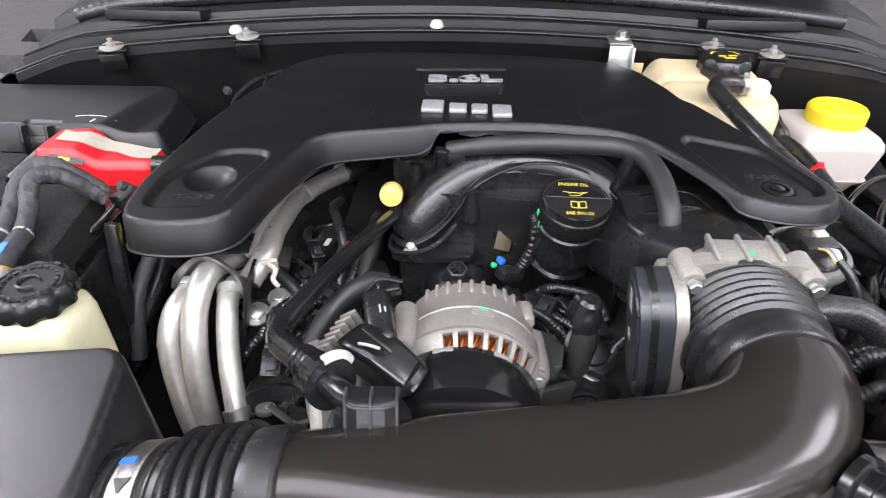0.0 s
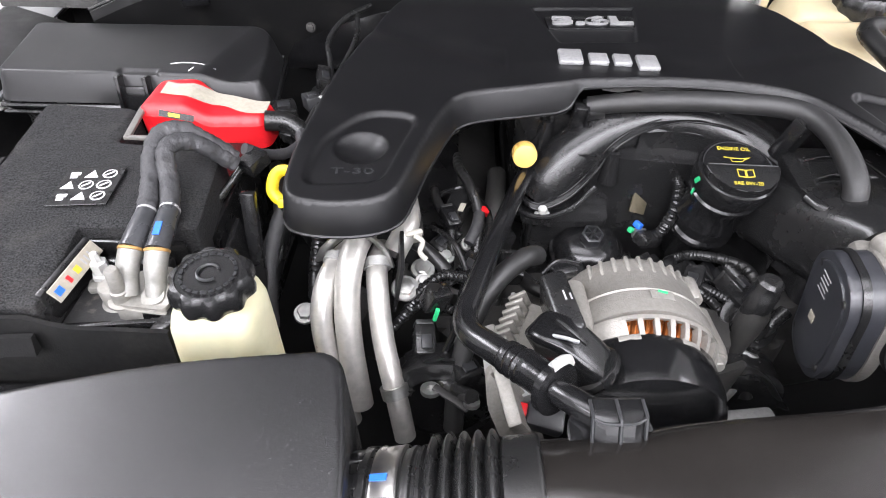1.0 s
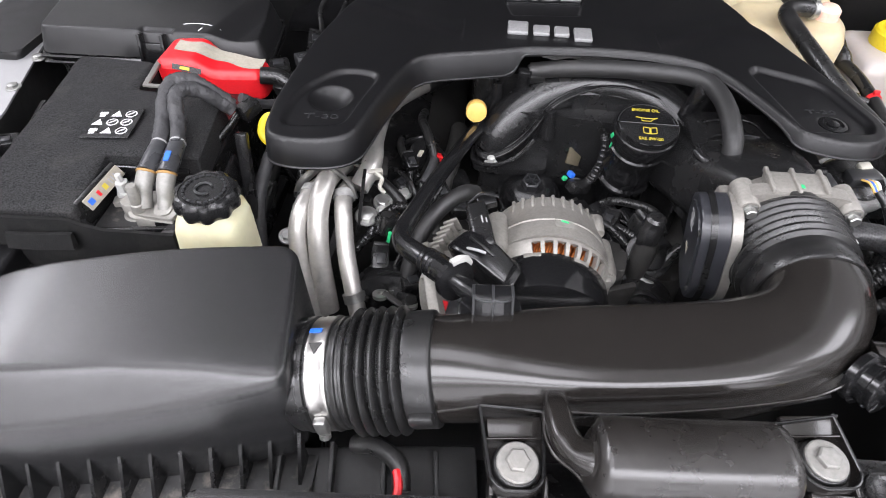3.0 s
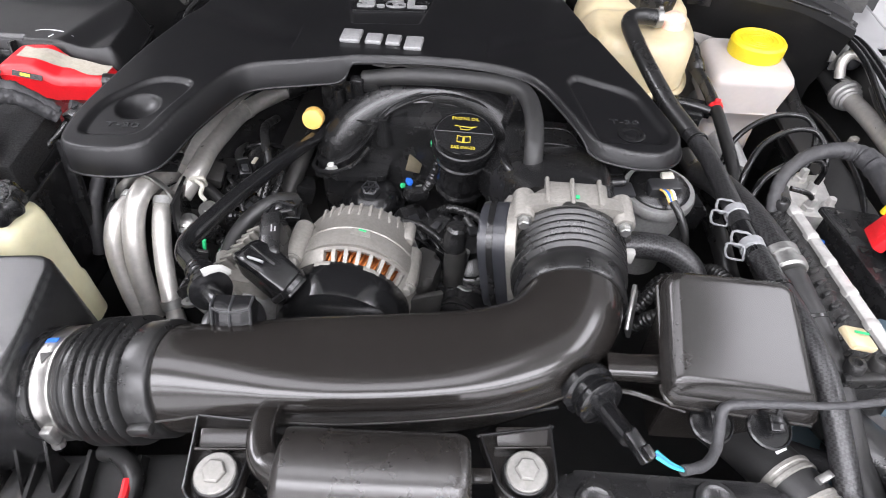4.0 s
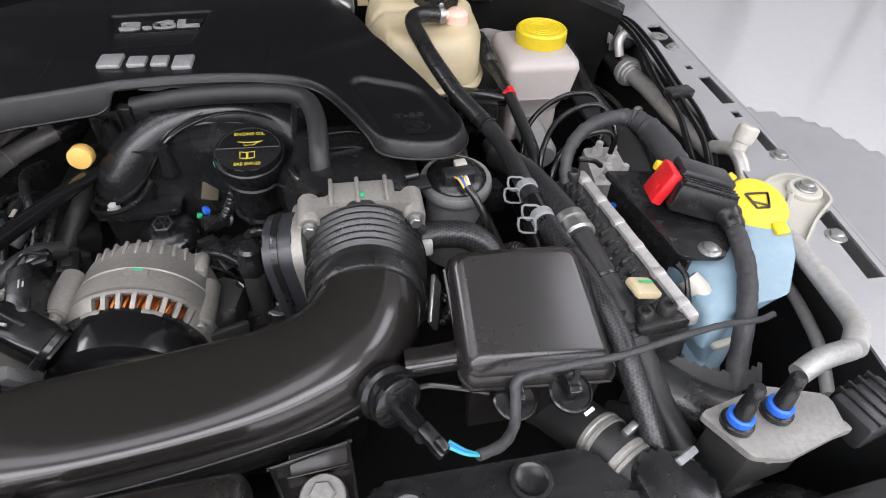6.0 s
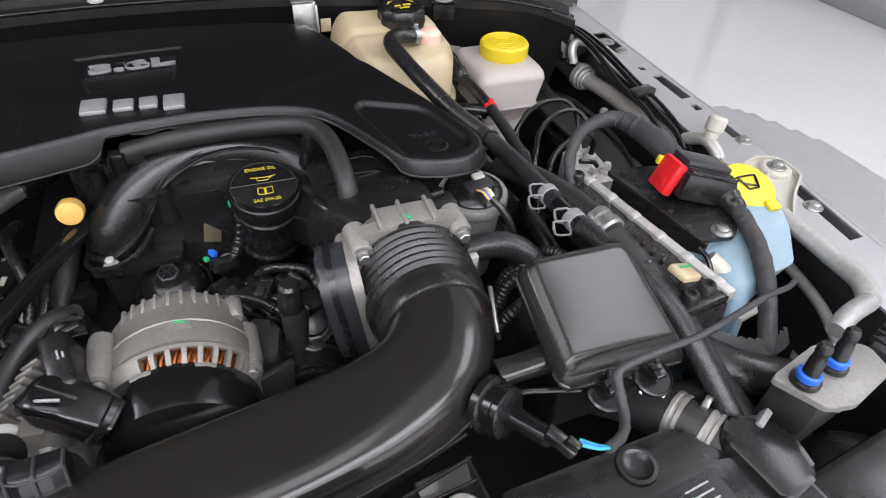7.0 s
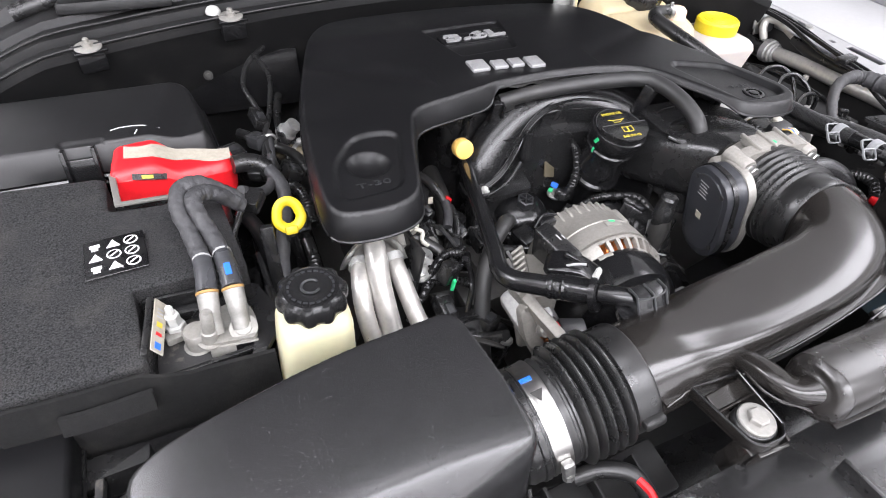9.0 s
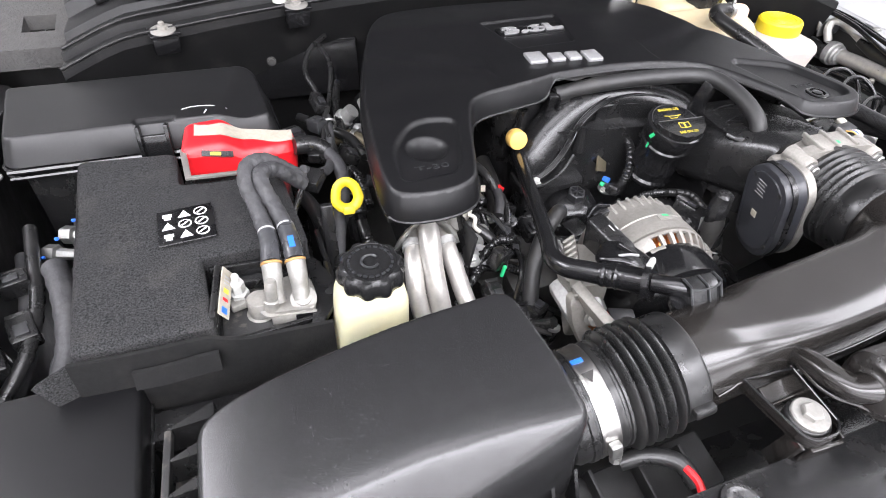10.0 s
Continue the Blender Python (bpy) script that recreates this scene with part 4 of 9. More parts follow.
for an in (128, 104, 80, 56):
    part("cuff_slot", box((0.009, 0.010, 0.003), on_hose(-0.010, an, 0.0465), 0.0008), "plastic_gloss", bellows)
part("paint_mark", box((0.010, 0.0045, 0.0006), on_hose(0.006, 78, 0.0474), 0), "blue", bellows, "blue paint mark", smooth=False)
part("arrow_mark", prism([(-0.0055, -0.0035), (0.0055, -0.0035), (0.0, 0.0060)], 0, 0.0004, 0, m=on_hose(0.0085, 97, 0.0472) @ pose(0, 0, 0, 0, 0, 180)), "dark_metal", bellows, "punched arrow", smooth=False)
part("clamp_screw", box((0.010, 0.016, 0.008), on_hose(0.009, 176, 0.0500), 0.002), "steel", bellows)
part("clamp_screw", lathe(on_hose(0.009, 186, 0.0510).translation, (0, -0.3, -1), [(0.0050, 0), (0.0050, 0.005), (0.003, 0.006)], 8), "steel", bellows)
part("sleeve_tab", box((0.020, 0.010, 0.012), on_hose(0.088, 172, 0.0480), 0.003), "rubber", bellows)

# ---- throttle body and its hose ----
throttle = thing("throttle_unit", 0.262, 0.40, 1.06, "cast aluminium throttle body with a dark motor cover", "throttle body")
bm = lathe((0.264, 0.385, 1.132), (0, 1, 0.03), [(0.045, -0.01), (0.049, 0), (0.053, 0.004), (0.055, 0.016), (0.051, 0.026), (0.047, 0.05)], 40)
face_xz = Matrix(((1, 0, 0, 0.264), (0, 0, 1, 0.386), (0, 1, 0, 1.132), (0, 0, 0, 1)))
part("housing", bm, "cast", throttle)
part("flange", prism(rounded([(-0.058, -0.050), (0.058, -0.050), (0.058, 0.046), (0.040, 0.056), (-0.040, 0.056), (-0.058, 0.046)], [0.016, 0.016, 0.014, 0.010, 0.010, 0.014], 4), 0.004, 0.020, 0.003, 2, m=face_xz), "cast", throttle)
part("top_pad", box((0.060, 0.034, 0.010), (0.266, 0.408, 1.184, 4), 0.004), "cast", throttle)
part("motor_mount", box((0.046, 0.048, 0.058), (0.220, 0.405, 1.138, 6, 0, -8), 0.008), "cast", throttle)
for sx, sz in ((-0.047, 0.042), (0.047, 0.042), (0.047, -0.040)):
    part("bolt_boss", lathe((0.264 + sx, 0.382, 1.132 + sz), (0, 1, 0.03), [(0.0095, 0), (0.0105, 0.002), (0.0105, 0.034)], 18), "cast", throttle)
    part("flange_bolt", lathe((0.264 + sx, 0.381, 1.132 + sz), (0, -1, 0.05), [(0.0080, 0), (0.0080, 0.0015), (0.0056, 0.002), (0.0056, 0.007), (0.0046, 0.008)], 6), "steel", throttle)
for dx in (-0.030, -0.006, 0.020):
    part("top_rib", box((0.004, 0.034, 0.006), (0.268 + dx, 0.410, 1.189, 4), 0.0015), "cast", throttle)
plate_line = rounded([(-0.030, -0.066), (0.020, -0.068), (0.038, -0.034), (0.036, 0.038), (0.020, 0.056), (-0.018, 0.056), (-0.036, 0.034)], 0.018, 5)
face = Matrix.Translation((0.194, 0.392, 1.116)) @ Matrix(((0, 0, -1, 0), (-1, 0, 0, 0), (0, 1, 0, 0), (0, 0, 0, 1))) @ pose(0, 0, 0, 8, -6, 0)
part("motor_cover", prism(plate_line, -0.016, 0.010, 0.003, 2, m=face), "motor_grey", throttle, "dark grey plastic motor cover")
part("gasket", prism([(x * 1.03, y * 1.03) for x, y in plate_line], -0.026, -0.0165, 0.002, 2, m=face), "cast", throttle)
for px, py in ((0.006, 0.046), (0.032, -0.012), (-0.03, -0.02), (0.0, -0.052)):
    bm = box((0.016, 0.008, 0.006), face @ pose(px, py, 0.0, 0, 0, 90 if abs(px) > 0.02 else 0), 0.0015)
    part("spring_clip", bm, "steel", throttle)
bm = box((0.009, 0.009, 0.0006), face @ pose(-0.004, -0.010, 0.0122), 0)
part("sticker", bm, "paper", throttle, "small square grey sticker", smooth=False)
part("motor_panel", prism([(x * 0.82, y * 0.86) for x, y in plate_line], 0.010, 0.0118, 0.0008, 1, m=face), "motor_grey", throttle)
for k in range(5):
    bm = box((0.016 - 0.004 * (k % 2), 0.0011, 0.0004), face @ pose(-0.006, 0.036 - 0.0045 * k, 0.0120), 0)
    part("print_bar", bm, "ink_grey", throttle, "faint print bar", smooth=False)
for px, py in ((0.024, 0.036), (-0.022, 0.036), (0.026, -0.040), (-0.024, -0.044)):
    part("cover_screw", lathe(face @ Vector((px, py, 0.010)), face.to_3x3() @ Vector((0, 0, 1)), [(0.004, 0), (0.004, 0.0015), (0.002, 0.002)], 12), "dark_metal", throttle)
part("cover_ridge", prism([(x * 1.04, y * 1.03) for x, y in plate_line], -0.004, 0.002, 0.001, 1, m=face), "plastic", throttle)
bm = box((0.024, 0.018, 0.040), (0.217, 0.372, 1.085, 4, 6, 0), 0.003)
box((0.014, 0.012, 0.020), (0.214, 0.366, 1.115, 4, 6, 0), 0.002, bm=bm)
part("connector", bm, "plastic", throttle)
bm = lathe((0.150, 0.420, 1.075), (0.05, -0.02, 1), [(0.010, -0.02), (0.010, 0.014), (0.0125, 0.016), (0.0125, 0.034), (0.011, 0.036), (0.011, 0.046), (0.008, 0.049)], 18)
part("valve_stub", bm, "plastic", throttle)
part("valve_neck", lathe((0.150, 0.420, 1.02), (0.05, -0.02, 1), [(0.010, -0.03), (0.0115, 0.02), (0.0130, 0.045), (0.0130, 0.060), (0.0105, 0.069)], 18), "dark_metal", throttle)

prof = [(0.0535, 0.0), (0.0555, 0.004)]
for k in range(6):
    h = 0.006 + 0.0085 * k
    prof += [(0.0525 - 0.0006 * k, h), (0.0575 - 0.0008 * k, h + 0.0025), (0.0575 - 0.0008 * k, h + 0.005), (0.0525 - 0.0006 * k, h + 0.0075)]
prof += [(0.0490, 0.060), (0.0500, 0.062), (0.0500, 0.082), (0.0485, 0.084), (0.044, 0.084)]
hose_t = thing("throttle_hose", 0.263, 0.34, 1.08, "ribbed black rubber hose onto the throttle body", "intake hose")
part("bellows", lathe((0.264, 0.389, 1.132), (-0.03, -1, 0.12), prof, 56), "rubber", hose_t, angle=50)
bm = lathe((0.264, 0.3905, 1.132), (0, -1, 0.12), [(0.0545, 0), (0.0572, 0.001), (0.0572, 0.0075), (0.0545, 0.0085)], 48)
box((0.014, 0.010, 0.008), (0.315, 0.387, 1.158, 0, 40, 0), 0.002, bm=bm)
part("band_clamp", bm, "dark_metal", hose_t)

for gx in (0.266,):
    part("paint_mark", box((0.0035, 0.0045, 0.0008), (gx, 0.402, 1.1900, 4), 0), "green", throttle, "green paint mark", smooth=False)

# ---- makeup-air pipe from behind the manifold to the vent port ----
pipe = thing("breather_pipe", -0.1, 0.42, 1.08, "glossy black plastic breather pipe with a bent elbow", "breather pipe")
bm = tube([(-0.030, 0.640, 1.086), (-0.052, 0.570, 1.102), (-0.085, 0.450, 1.126), (-0.102, 0.385, 1.135), (-0.109, 0.357, 1.136), (-0.104, 0.338, 1.139), (-0.088, 0.321, 1.144), (-0.066, 0.300, 1.149)],
          [0.0090, 0.0090, 0.0090, 0.0092, 0.0098, 0.0102, 0.0106, 0.0106], 18, 10)
part("pipe", bm, "plastic_gloss", pipe)
bm = tube([(-0.080, 0.313, 1.147), (-0.066, 0.298, 1.153), (-0.050, 0.277, 1.1620)], [0.0122, 0.0128, 0.0118], 18, 8, wave=lambda s: 1.0 + 0.05 * math.sin(s * 900))
part("coupling", bm, "plastic_gloss", pipe)
bm = lathe((-0.054, 0.282, 1.1600), (0.62, -0.72, 0.3), [(0.013, 0), (0.0185, 0.0005), (0.0185, 0.006), (0.013, 0.0065)], 24)
part("lock_ring", bm, "plastic_gloss", pipe)
bm = tube([(-0.053 + 0.0165 * math.cos(a) * 0.72, 0.285 + 0.0165 * math.cos(a) * 0.62, 1.1600 + 0.018 * math.sin(a)) for a in (0.3, 0.8, 1.3, 1.8)], 0.0032, 8, 5, wide=1.6)
part("lock_tab", bm, "white", pipe, "white lock tab")

# ---- alternator ----
alt = thing("alternator", 0.042, 0.39, 0.98, "cast aluminium alternator with copper windings behind slots", "alternator")
AX = Vector((0.043, 0.392, 1.054))
bm = lathe(AX, (0, -1, 0.05), [(0.05, -0.060), (0.062, -0.056), (0.066, -0.046), (0.0690, -0.012), (0.0700, -0.0105), (0.0690, -0.009), (0.0705, -0.004), (0.0705, 0.016), (0.066, 0.0165)], 64)
part("rear_housing", bm, "cast", alt)
for k in range(10):
    an = radians(38 + 10 * k)
    ca, sa = math.cos(an), math.sin(an)
    bm = box((0.0040, 0.020, 0.011), Matrix.Translation(AX + Vector((0.0600 * ca, 0.047, 0.0600 * sa))) @ Matrix.Rotation(math.pi / 2 - an, 4, "Y"), 0.0016)
    part("cooling_fin", bm, "cast", alt)
part("winding", lathe(AX, (0, -1, 0), [(0.03, 0.012), (0.0610, 0.0145), (0.0540, 0.034), (0.03, 0.036)], 48), "copper", alt, "orange copper winding")
for k in range(16):
    an = radians(36 + 5.2 * k)
    ca, sa = math.cos(an), math.sin(an)
    part("winding_strand", tube([AX + Vector((0.0615 * ca, -0.015, 0.0615 * sa)), AX + Vector((0.060 * math.cos(an + 0.05), -0.024, 0.060 * math.sin(an + 0.05))), AX + Vector((0.0545 * math.cos(an + 0.1), -0.033, 0.0545 * math.sin(an + 0.1)))], 0.0020, 6, 3), "copper", alt)
BELL = ((0.0705, 0.0155), (0.0700, 0.0195), (0.0685, 0.0240), (0.0655, 0.0300), (0.0610, 0.0370), (0.0595, 0.0400), (0.0500, 0.0410))


def bell_patch(first, last, rows, thick=0.0035):
    """A curved plate of the front bell between two angles, over the given rows of its profile."""
    angles = np.radians(np.linspace(first, last, max(2, int((last - first) / 3) + 1)))
    bm = bmesh.new()
    rings = []
    for a in angles:
        up = [AX + Vector((r * math.cos(a), -h, r * math.sin(a))) for r, h in rows]
        dn = [AX + Vector(((r - thick) * math.cos(a), -h + 0.001, (r - thick) * math.sin(a))) for r, h in rows]
        rings.append(up + dn[::-1])
    return skin(bm, rings)


part("bell", bell_patch(112, 392, BELL), "cast", alt)
part("bell_rim", bell_patch(30, 114, BELL[:2]), "cast", alt)
part("bell_rim", bell_patch(30, 114, BELL[4:]), "cast", alt)
for k in range(8):
    part("slot_bar", bell_patch(33.5 + 10.8 * k, 37.0 + 10.8 * k, BELL[1:5], 0.006), "cast", alt)
part("flank", prism(rounded([(0.085, 0.365), (0.128, 0.385), (0.138, 0.43), (0.105, 0.445), (0.080, 0.43)], 0.01), 0.98, 1.064, 0.008, 3), "dark_metal", alt)
part("flank_plate", box((0.045, 0.008, 0.07), (0.118, 0.372, 1.025, 0, 8, 25), 0.003), "dark_metal", alt)
for bx, bz in ((-0.014, 1.106), (0.104, 1.076)):
    bm = lathe((bx, 0.372, bz), (0, -1, 0.1), [(0.011, -0.05), (0.012, -0.006), (0.010, 0.004)], 16)
    part("ear", bm, "cast", alt)
    bm = lathe((bx, 0.368, bz), (0, -1, 0.1), [(0.0090, 0.0), (0.0090, 0.002), (0.006, 0.0022), (0.006, 0.007), (0.005, 0.008)], 12)
    part("through_bolt", bm, "terminal", alt)
part("rear_ear", lathe((0.098, 0.436, 1.088), (0, -1, 0.05), [(0.006, -0.014), (0.0075, -0.012), (0.0075, 0.012), (0.006, 0.014)], 16), "cast", alt)
bm = lathe(AX + Vector((-0.004, 0, -0.004)), (0, -1, 0), [(0.067, 0.030), (0.069, 0.033), (0.069, 0.060), (0.066, 0.072), (0.055, 0.080), (0.02, 0.083)], 48)
part("pulley_guard", bm, "plastic_gloss", alt, "glossy black pulley guard")
for an in (62, 105):
    ca, sa = math.cos(radians(an)), math.sin(radians(an))
    part("guard_tab", box((0.018, 0.006, 0.003), Matrix.Translation(AX + Vector((-0.004 + 0.0675 * ca, -0.034, -0.004 + 0.0675 * sa))) @ Matrix.Rotation(math.pi / 2 - radians(an), 4, "Y"), 0.001), "cast", alt)
tag_m = Matrix.Translation(AX + Vector((0.0, 0.006, 0))) @ Matrix.Rotation(radians(9), 4, "Y") @ pose(0, 0, 0.0705)
part("paper_tag", box((0.020, 0.009, 0.0008), tag_m, 0), "cast", alt, "grimy tag with a green stripe", smooth=False)
part("tag_stripe", box((0.008, 0.002, 0.0006), tag_m @ pose(0.001, 0.003, 0.0007, 0, 0, -8), 0), "green", alt, smooth=False)
part("side_casting", prism(rounded([(-0.082, 0.342), (-0.044, 0.338), (-0.030, 0.395), (-0.058, 0.408)], 0.008), 1.02, 1.100, 0.008, 3), "cast", alt)
for k in range(8):
    part("side_fin", box((0.016, 0.0038, 0.022), (-0.082 + 0.0030 * k, 0.346 + 0.0082 * k, 1.103, 0, -22, 12), 0.0014), "cast", alt)
flange = rounded([(-0.016, -0.034), (0.010, -0.038), (0.017, 0.0), (0.010, 0.034), (-0.010, 0.036), (-0.018, 0.004)], 0.008)
side_m = pose(-0.066, 0.338, 1.068, 8, -24, 10)
part("side_plate", box((0.012, 0.088, 0.078), side_m, 0.003), "cast", alt)
# Dark slab on the uncut plate gives the vent's inner shade by colour.
part("side_window", box((0.004, 0.030, 0.026), side_m @ pose(-0.0055, -0.022, -0.006), 0.002), "bay", alt, "dark slab painted as the shade in the side plate's vent")
for k in range(4):
    part("side_strand", tube([side_m @ Vector((-0.0082, -0.034 + 0.007 * k, -0.018)), side_m @ Vector((-0.0090, -0.030 + 0.007 * k, -0.006)), side_m @ Vector((-0.0082, -0.026 + 0.007 * k, 0.006))], 0.0018, 6, 3), "copper", alt)
part("side_rib", box((0.004, 0.003, 0.074), side_m @ pose(-0.0075, 0.004, 0), 0.001), "cast", alt)
part("side_screw", lathe(side_m @ Vector((-0.006, 0.028, -0.024)), side_m.to_3x3() @ Vector((-1, 0, 0)), [(0.006, 0), (0.006, 0.003), (0.004, 0.004)], 12), "terminal", alt)
part("lower_casting", prism(flange, -0.006, 0.006, 0.003, 2, m=pose(-0.070, 0.330, 1.062, 68, -18, 8)), "cast", alt)
part("lower_bolt", lathe((-0.068, 0.321, 1.070), (-0.2, -0.95, 0.35), [(0.009, 0), (0.009, 0.002), (0.006, 0.0025), (0.006, 0.008), (0.005, 0.009)], 12), "terminal", alt)
part("dark_pulley", lathe((0.170, 0.440, 1.045), (0, -0.6, 0.8), [(0.026, -0.02), (0.028, -0.01), (0.028, -0.004), (0.024, -0.002), (0.020, -0.002), (0.018, 0.002), (0.008, 0.004)], 28), "plastic", alt)
plug = thing("alternator_plug", -0.035, 0.385, 1.06, "black plug and boot on the alternator side", "plug")
part("housing", box((0.022, 0.058, 0.050), (-0.030, 0.378, 1.116, 6, -10, 12), 0.005, 3), "plastic", plug)
part("latch", box((0.020, 0.016, 0.010), (-0.028, 0.412, 1.136, 10, -10, 12), 0.002), "plastic_gloss", plug)
part("latch_wire", tube([(-0.046, 0.404, 1.138), (-0.034, 0.410, 1.147), (-0.016, 0.412, 1.143)], 0.0018, 8, 6), "plastic_gloss", plug)
part("boot", sweep([(-0.050, 0.354, 1.122, 0.012, 0.010, 5.0), (-0.047, 0.352, 1.124, 0.017, 0.014, 5.0), (-0.034, 0.345, 1.123, 0.018, 0.016, 5.0), (-0.018, 0.337, 1.114, 0.018, 0.016, 4.5), (-0.002, 0.330, 1.102, 0.017, 0.016, 4.0)], 40, 5.0, 6), "plastic_gloss", plug)
part("boot_ridge", box((0.030, 0.004, 0.004), (-0.030, 0.343, 1.139, 0, 28, -26), 0.001), "plastic", plug)
part("collar", lathe((-0.010, 0.333, 1.110), (0.7, -0.25, -0.65), [(0.0185, 0), (0.0212, 0.001), (0.0212, 0.006), (0.0185, 0.007)], 24), "plastic", plug)
# Grey arc: the bright reflection along the boot's edge, put in as colour.
part("edge_highlight", tube([(-0.048, 0.346, 1.132), (-0.042, 0.338, 1.140), (-0.034, 0.334, 1.1425), (-0.026, 0.332, 1.1415)], 0.0014, 8, 5), "ink_grey", plug)
for k in range(3):
    bm = box((0.0014, 0.012 - 0.003 * k, 0.0004), (-0.036 + 0.0045 * k, 0.380 - 0.002 * k, 1.1405 + 0.0012 * k, 6, -10, 12), 0)
    part("print_bar", bm, "ink_grey", plug, "faint print bar", smooth=False)

# ---- oil filler ----
filler = thing("oil_filler", 0.150, 0.535, 1.03, "black oil filler neck with a yellow-printed cap", "oil filler")
tilt = Vector((0.02, -0.26, 1)).normalized()
base = Vector((0.151, 0.541, 1.142))
bm = lathe(base, tilt, [(0.026, -0.13), (0.028, -0.092), (0.030, -0.084), (0.0335, -0.082), (0.0335, -0.077), (0.0305, -0.074), (0.0300, -0.064), (0.0330, -0.061), (0.0335, -0.056), (0.0315, -0.052), (0.0310, -0.030), (0.0345, -0.022), (0.0345, -0.018), (0.0325, -0.016), (0.0335, -0.004)], 48)
part("neck", bm, "plastic_gloss", filler)
cap_m = Matrix.Translation(base) @ Vector((0, 0, 1)).rotation_difference(tilt).to_matrix().to_4x4()
bm = lathe(base, tilt, [(0.0335, -0.008), (0.0375, -0.006), (0.0382, 0.0), (0.0382, 0.009), (0.0372, 0.0115), (0.0352, 0.0122), (0.0346, 0.0112), (0.0330, 0.0112), (0.0324, 0.0128), (0.012, 0.0134)], 64)
half = rounded([(-0.0352, -0.002), (-0.030, -0.019), (-0.018, -0.0305), (0.0, -0.0345), (0.018, -0.0305), (0.030, -0.019), (0.0352, -0.002)], 0.003)
cap = part("cap", bm, "plastic_gloss", filler)
part("grip", prism(half, 0.010, 0.0215, 0.0012, 2, m=cap_m), "plastic", cap)
# Paler grey tubes draw the highlights on the grip's edges in colour.
part("grip_highlight", tube([cap_m @ Vector((x, -0.0028, 0.0213)) for x in (-0.033, -0.016, 0.0, 0.016, 0.033)], 0.0007, 6, 2), "plastic_grey", cap)
part("grip_highlight", tube([cap_m @ Vector((0.0345 * math.sin(a), -0.0335 * math.cos(a), 0.0205)) for a in np.linspace(-1.45, 1.45, 13)], 0.0006, 6, 2), "plastic_grey", cap)
part("cap_groove", tube([cap_m @ Vector((0.0335 * math.sin(a), 0.0335 * math.cos(a), 0.0132)) for a in np.linspace(-1.4, 1.4, 13)], 0.0006, 6, 2), "plastic_grey", cap)
lettering("SAE 0W-20", 0.0058, cap_m @ pose(0, -0.0252, 0.0217), "ink_yellow", cap, "grade_lettering", 0.0002)
lettering("ENGINE OIL", 0.0060, cap_m @ pose(0, 0.0245, 0.0132), "ink_yellow", cap, "oil_lettering", 0.0002)
for side in (-1, 1):
    leaf = [(0.0006, -0.0045), (0.0074, -0.0035), (0.0074, 0.0050), (0.0006, 0.0040)]
    bm = tube([cap_m @ Vector((side * x, -0.0135 + y, 0.0217)) for x, y in leaf + leaf[:1]], 0.0006, 4, 1)
    part("book_sign", bm, "ink_yellow", cap, "yellow outlined book sign", smooth=False)
can = [(-0.012, 0.0135), (-0.006, 0.0125), (-0.005, 0.0080), (0.005, 0.0080), (0.008, 0.0110), (0.0135, 0.0135), (0.0075, 0.0125), (0.004, 0.0120), (-0.006, 0.0125)]
part("can_sign", tube([cap_m @ Vector((x, y, 0.0134)) for x, y in can], 0.0006, 4, 1), "ink_yellow", cap, "yellow outlined oil can sign", smooth=False)
bm = box((0.0010, 0.0045, 0.009), cap_m @ pose(-0.0375, -0.008, 0.003, 20, 0, 12), 0)
box((0.0010, 0.003, 0.008), cap_m @ pose(-0.0340, -0.006, -0.017, 0, 0, 10), 0, bm=bm)
part("paint_mark", bm, "green", filler, "green paint mark", smooth=False)

# ---- dipstick handle ----
dip = thing("oil_dipstick", -0.047, 0.60, 1.08, "amber round dipstick handle on a thin black tube", "dipstick")
bm = lathe((-0.047, 0.610, 1.118), (0.03, -1, 0.22), [(0.008, -0.006), (0.0115, -0.003), (0.0135, 0.002), (0.0135, 0.013), (0.0127, 0.0155), (0.010, 0.0165)], 36)
part("handle", bm, "knob", dip)
bm = tube([(-0.047, 0.612, 1.118), (-0.044, 0.640, 1.106), (-0.04, 0.67, 1.06), (-0.035, 0.70, 0.98)], 0.006, 10, 6)
part("tube", bm, "plastic", dip)


# ---- air box ----
air = thing("air_box", -0.31, 0.2, 1.0, "grained black plastic air filter box with a domed lid", "air box")
front_x = [-0.445, -0.375, -0.33, -0.27, -0.22, -0.167]
front_y = [0.117, 0.1205, 0.129, 0.141, 0.152, 0.1645]
lid_line = rounded([*zip(front_x, front_y), (-0.176, 0.225), (-0.188, 0.2925), (-0.30, 0.279), (-0.425, 0.246), (-0.446, 0.235)], [0.03, 0.01, 0.01, 0.01, 0.01, 0.018, 0.01, 0.02, 0.05, 0.03, 0.02], 6)


def lid_height(x, y):
    ridge = np.interp(x, [-0.45, -0.42, -0.36, -0.30, -0.24, -0.15], [0.146, 0.150, 0.157, 0.166, 0.169, 0.168])
    front = np.clip((ridge - y), -0.02, 1)
    z = 1.1795 - 0.09 * np.clip(0.29 - y, 0, 1) - 2.0 * np.clip(-0.375 - x, 0, 1) ** 2
    return z - 0.45 * (front + np.sqrt(front * front + 0.00002)) - 0.35 * np.clip(x + 0.178, 0, 1)


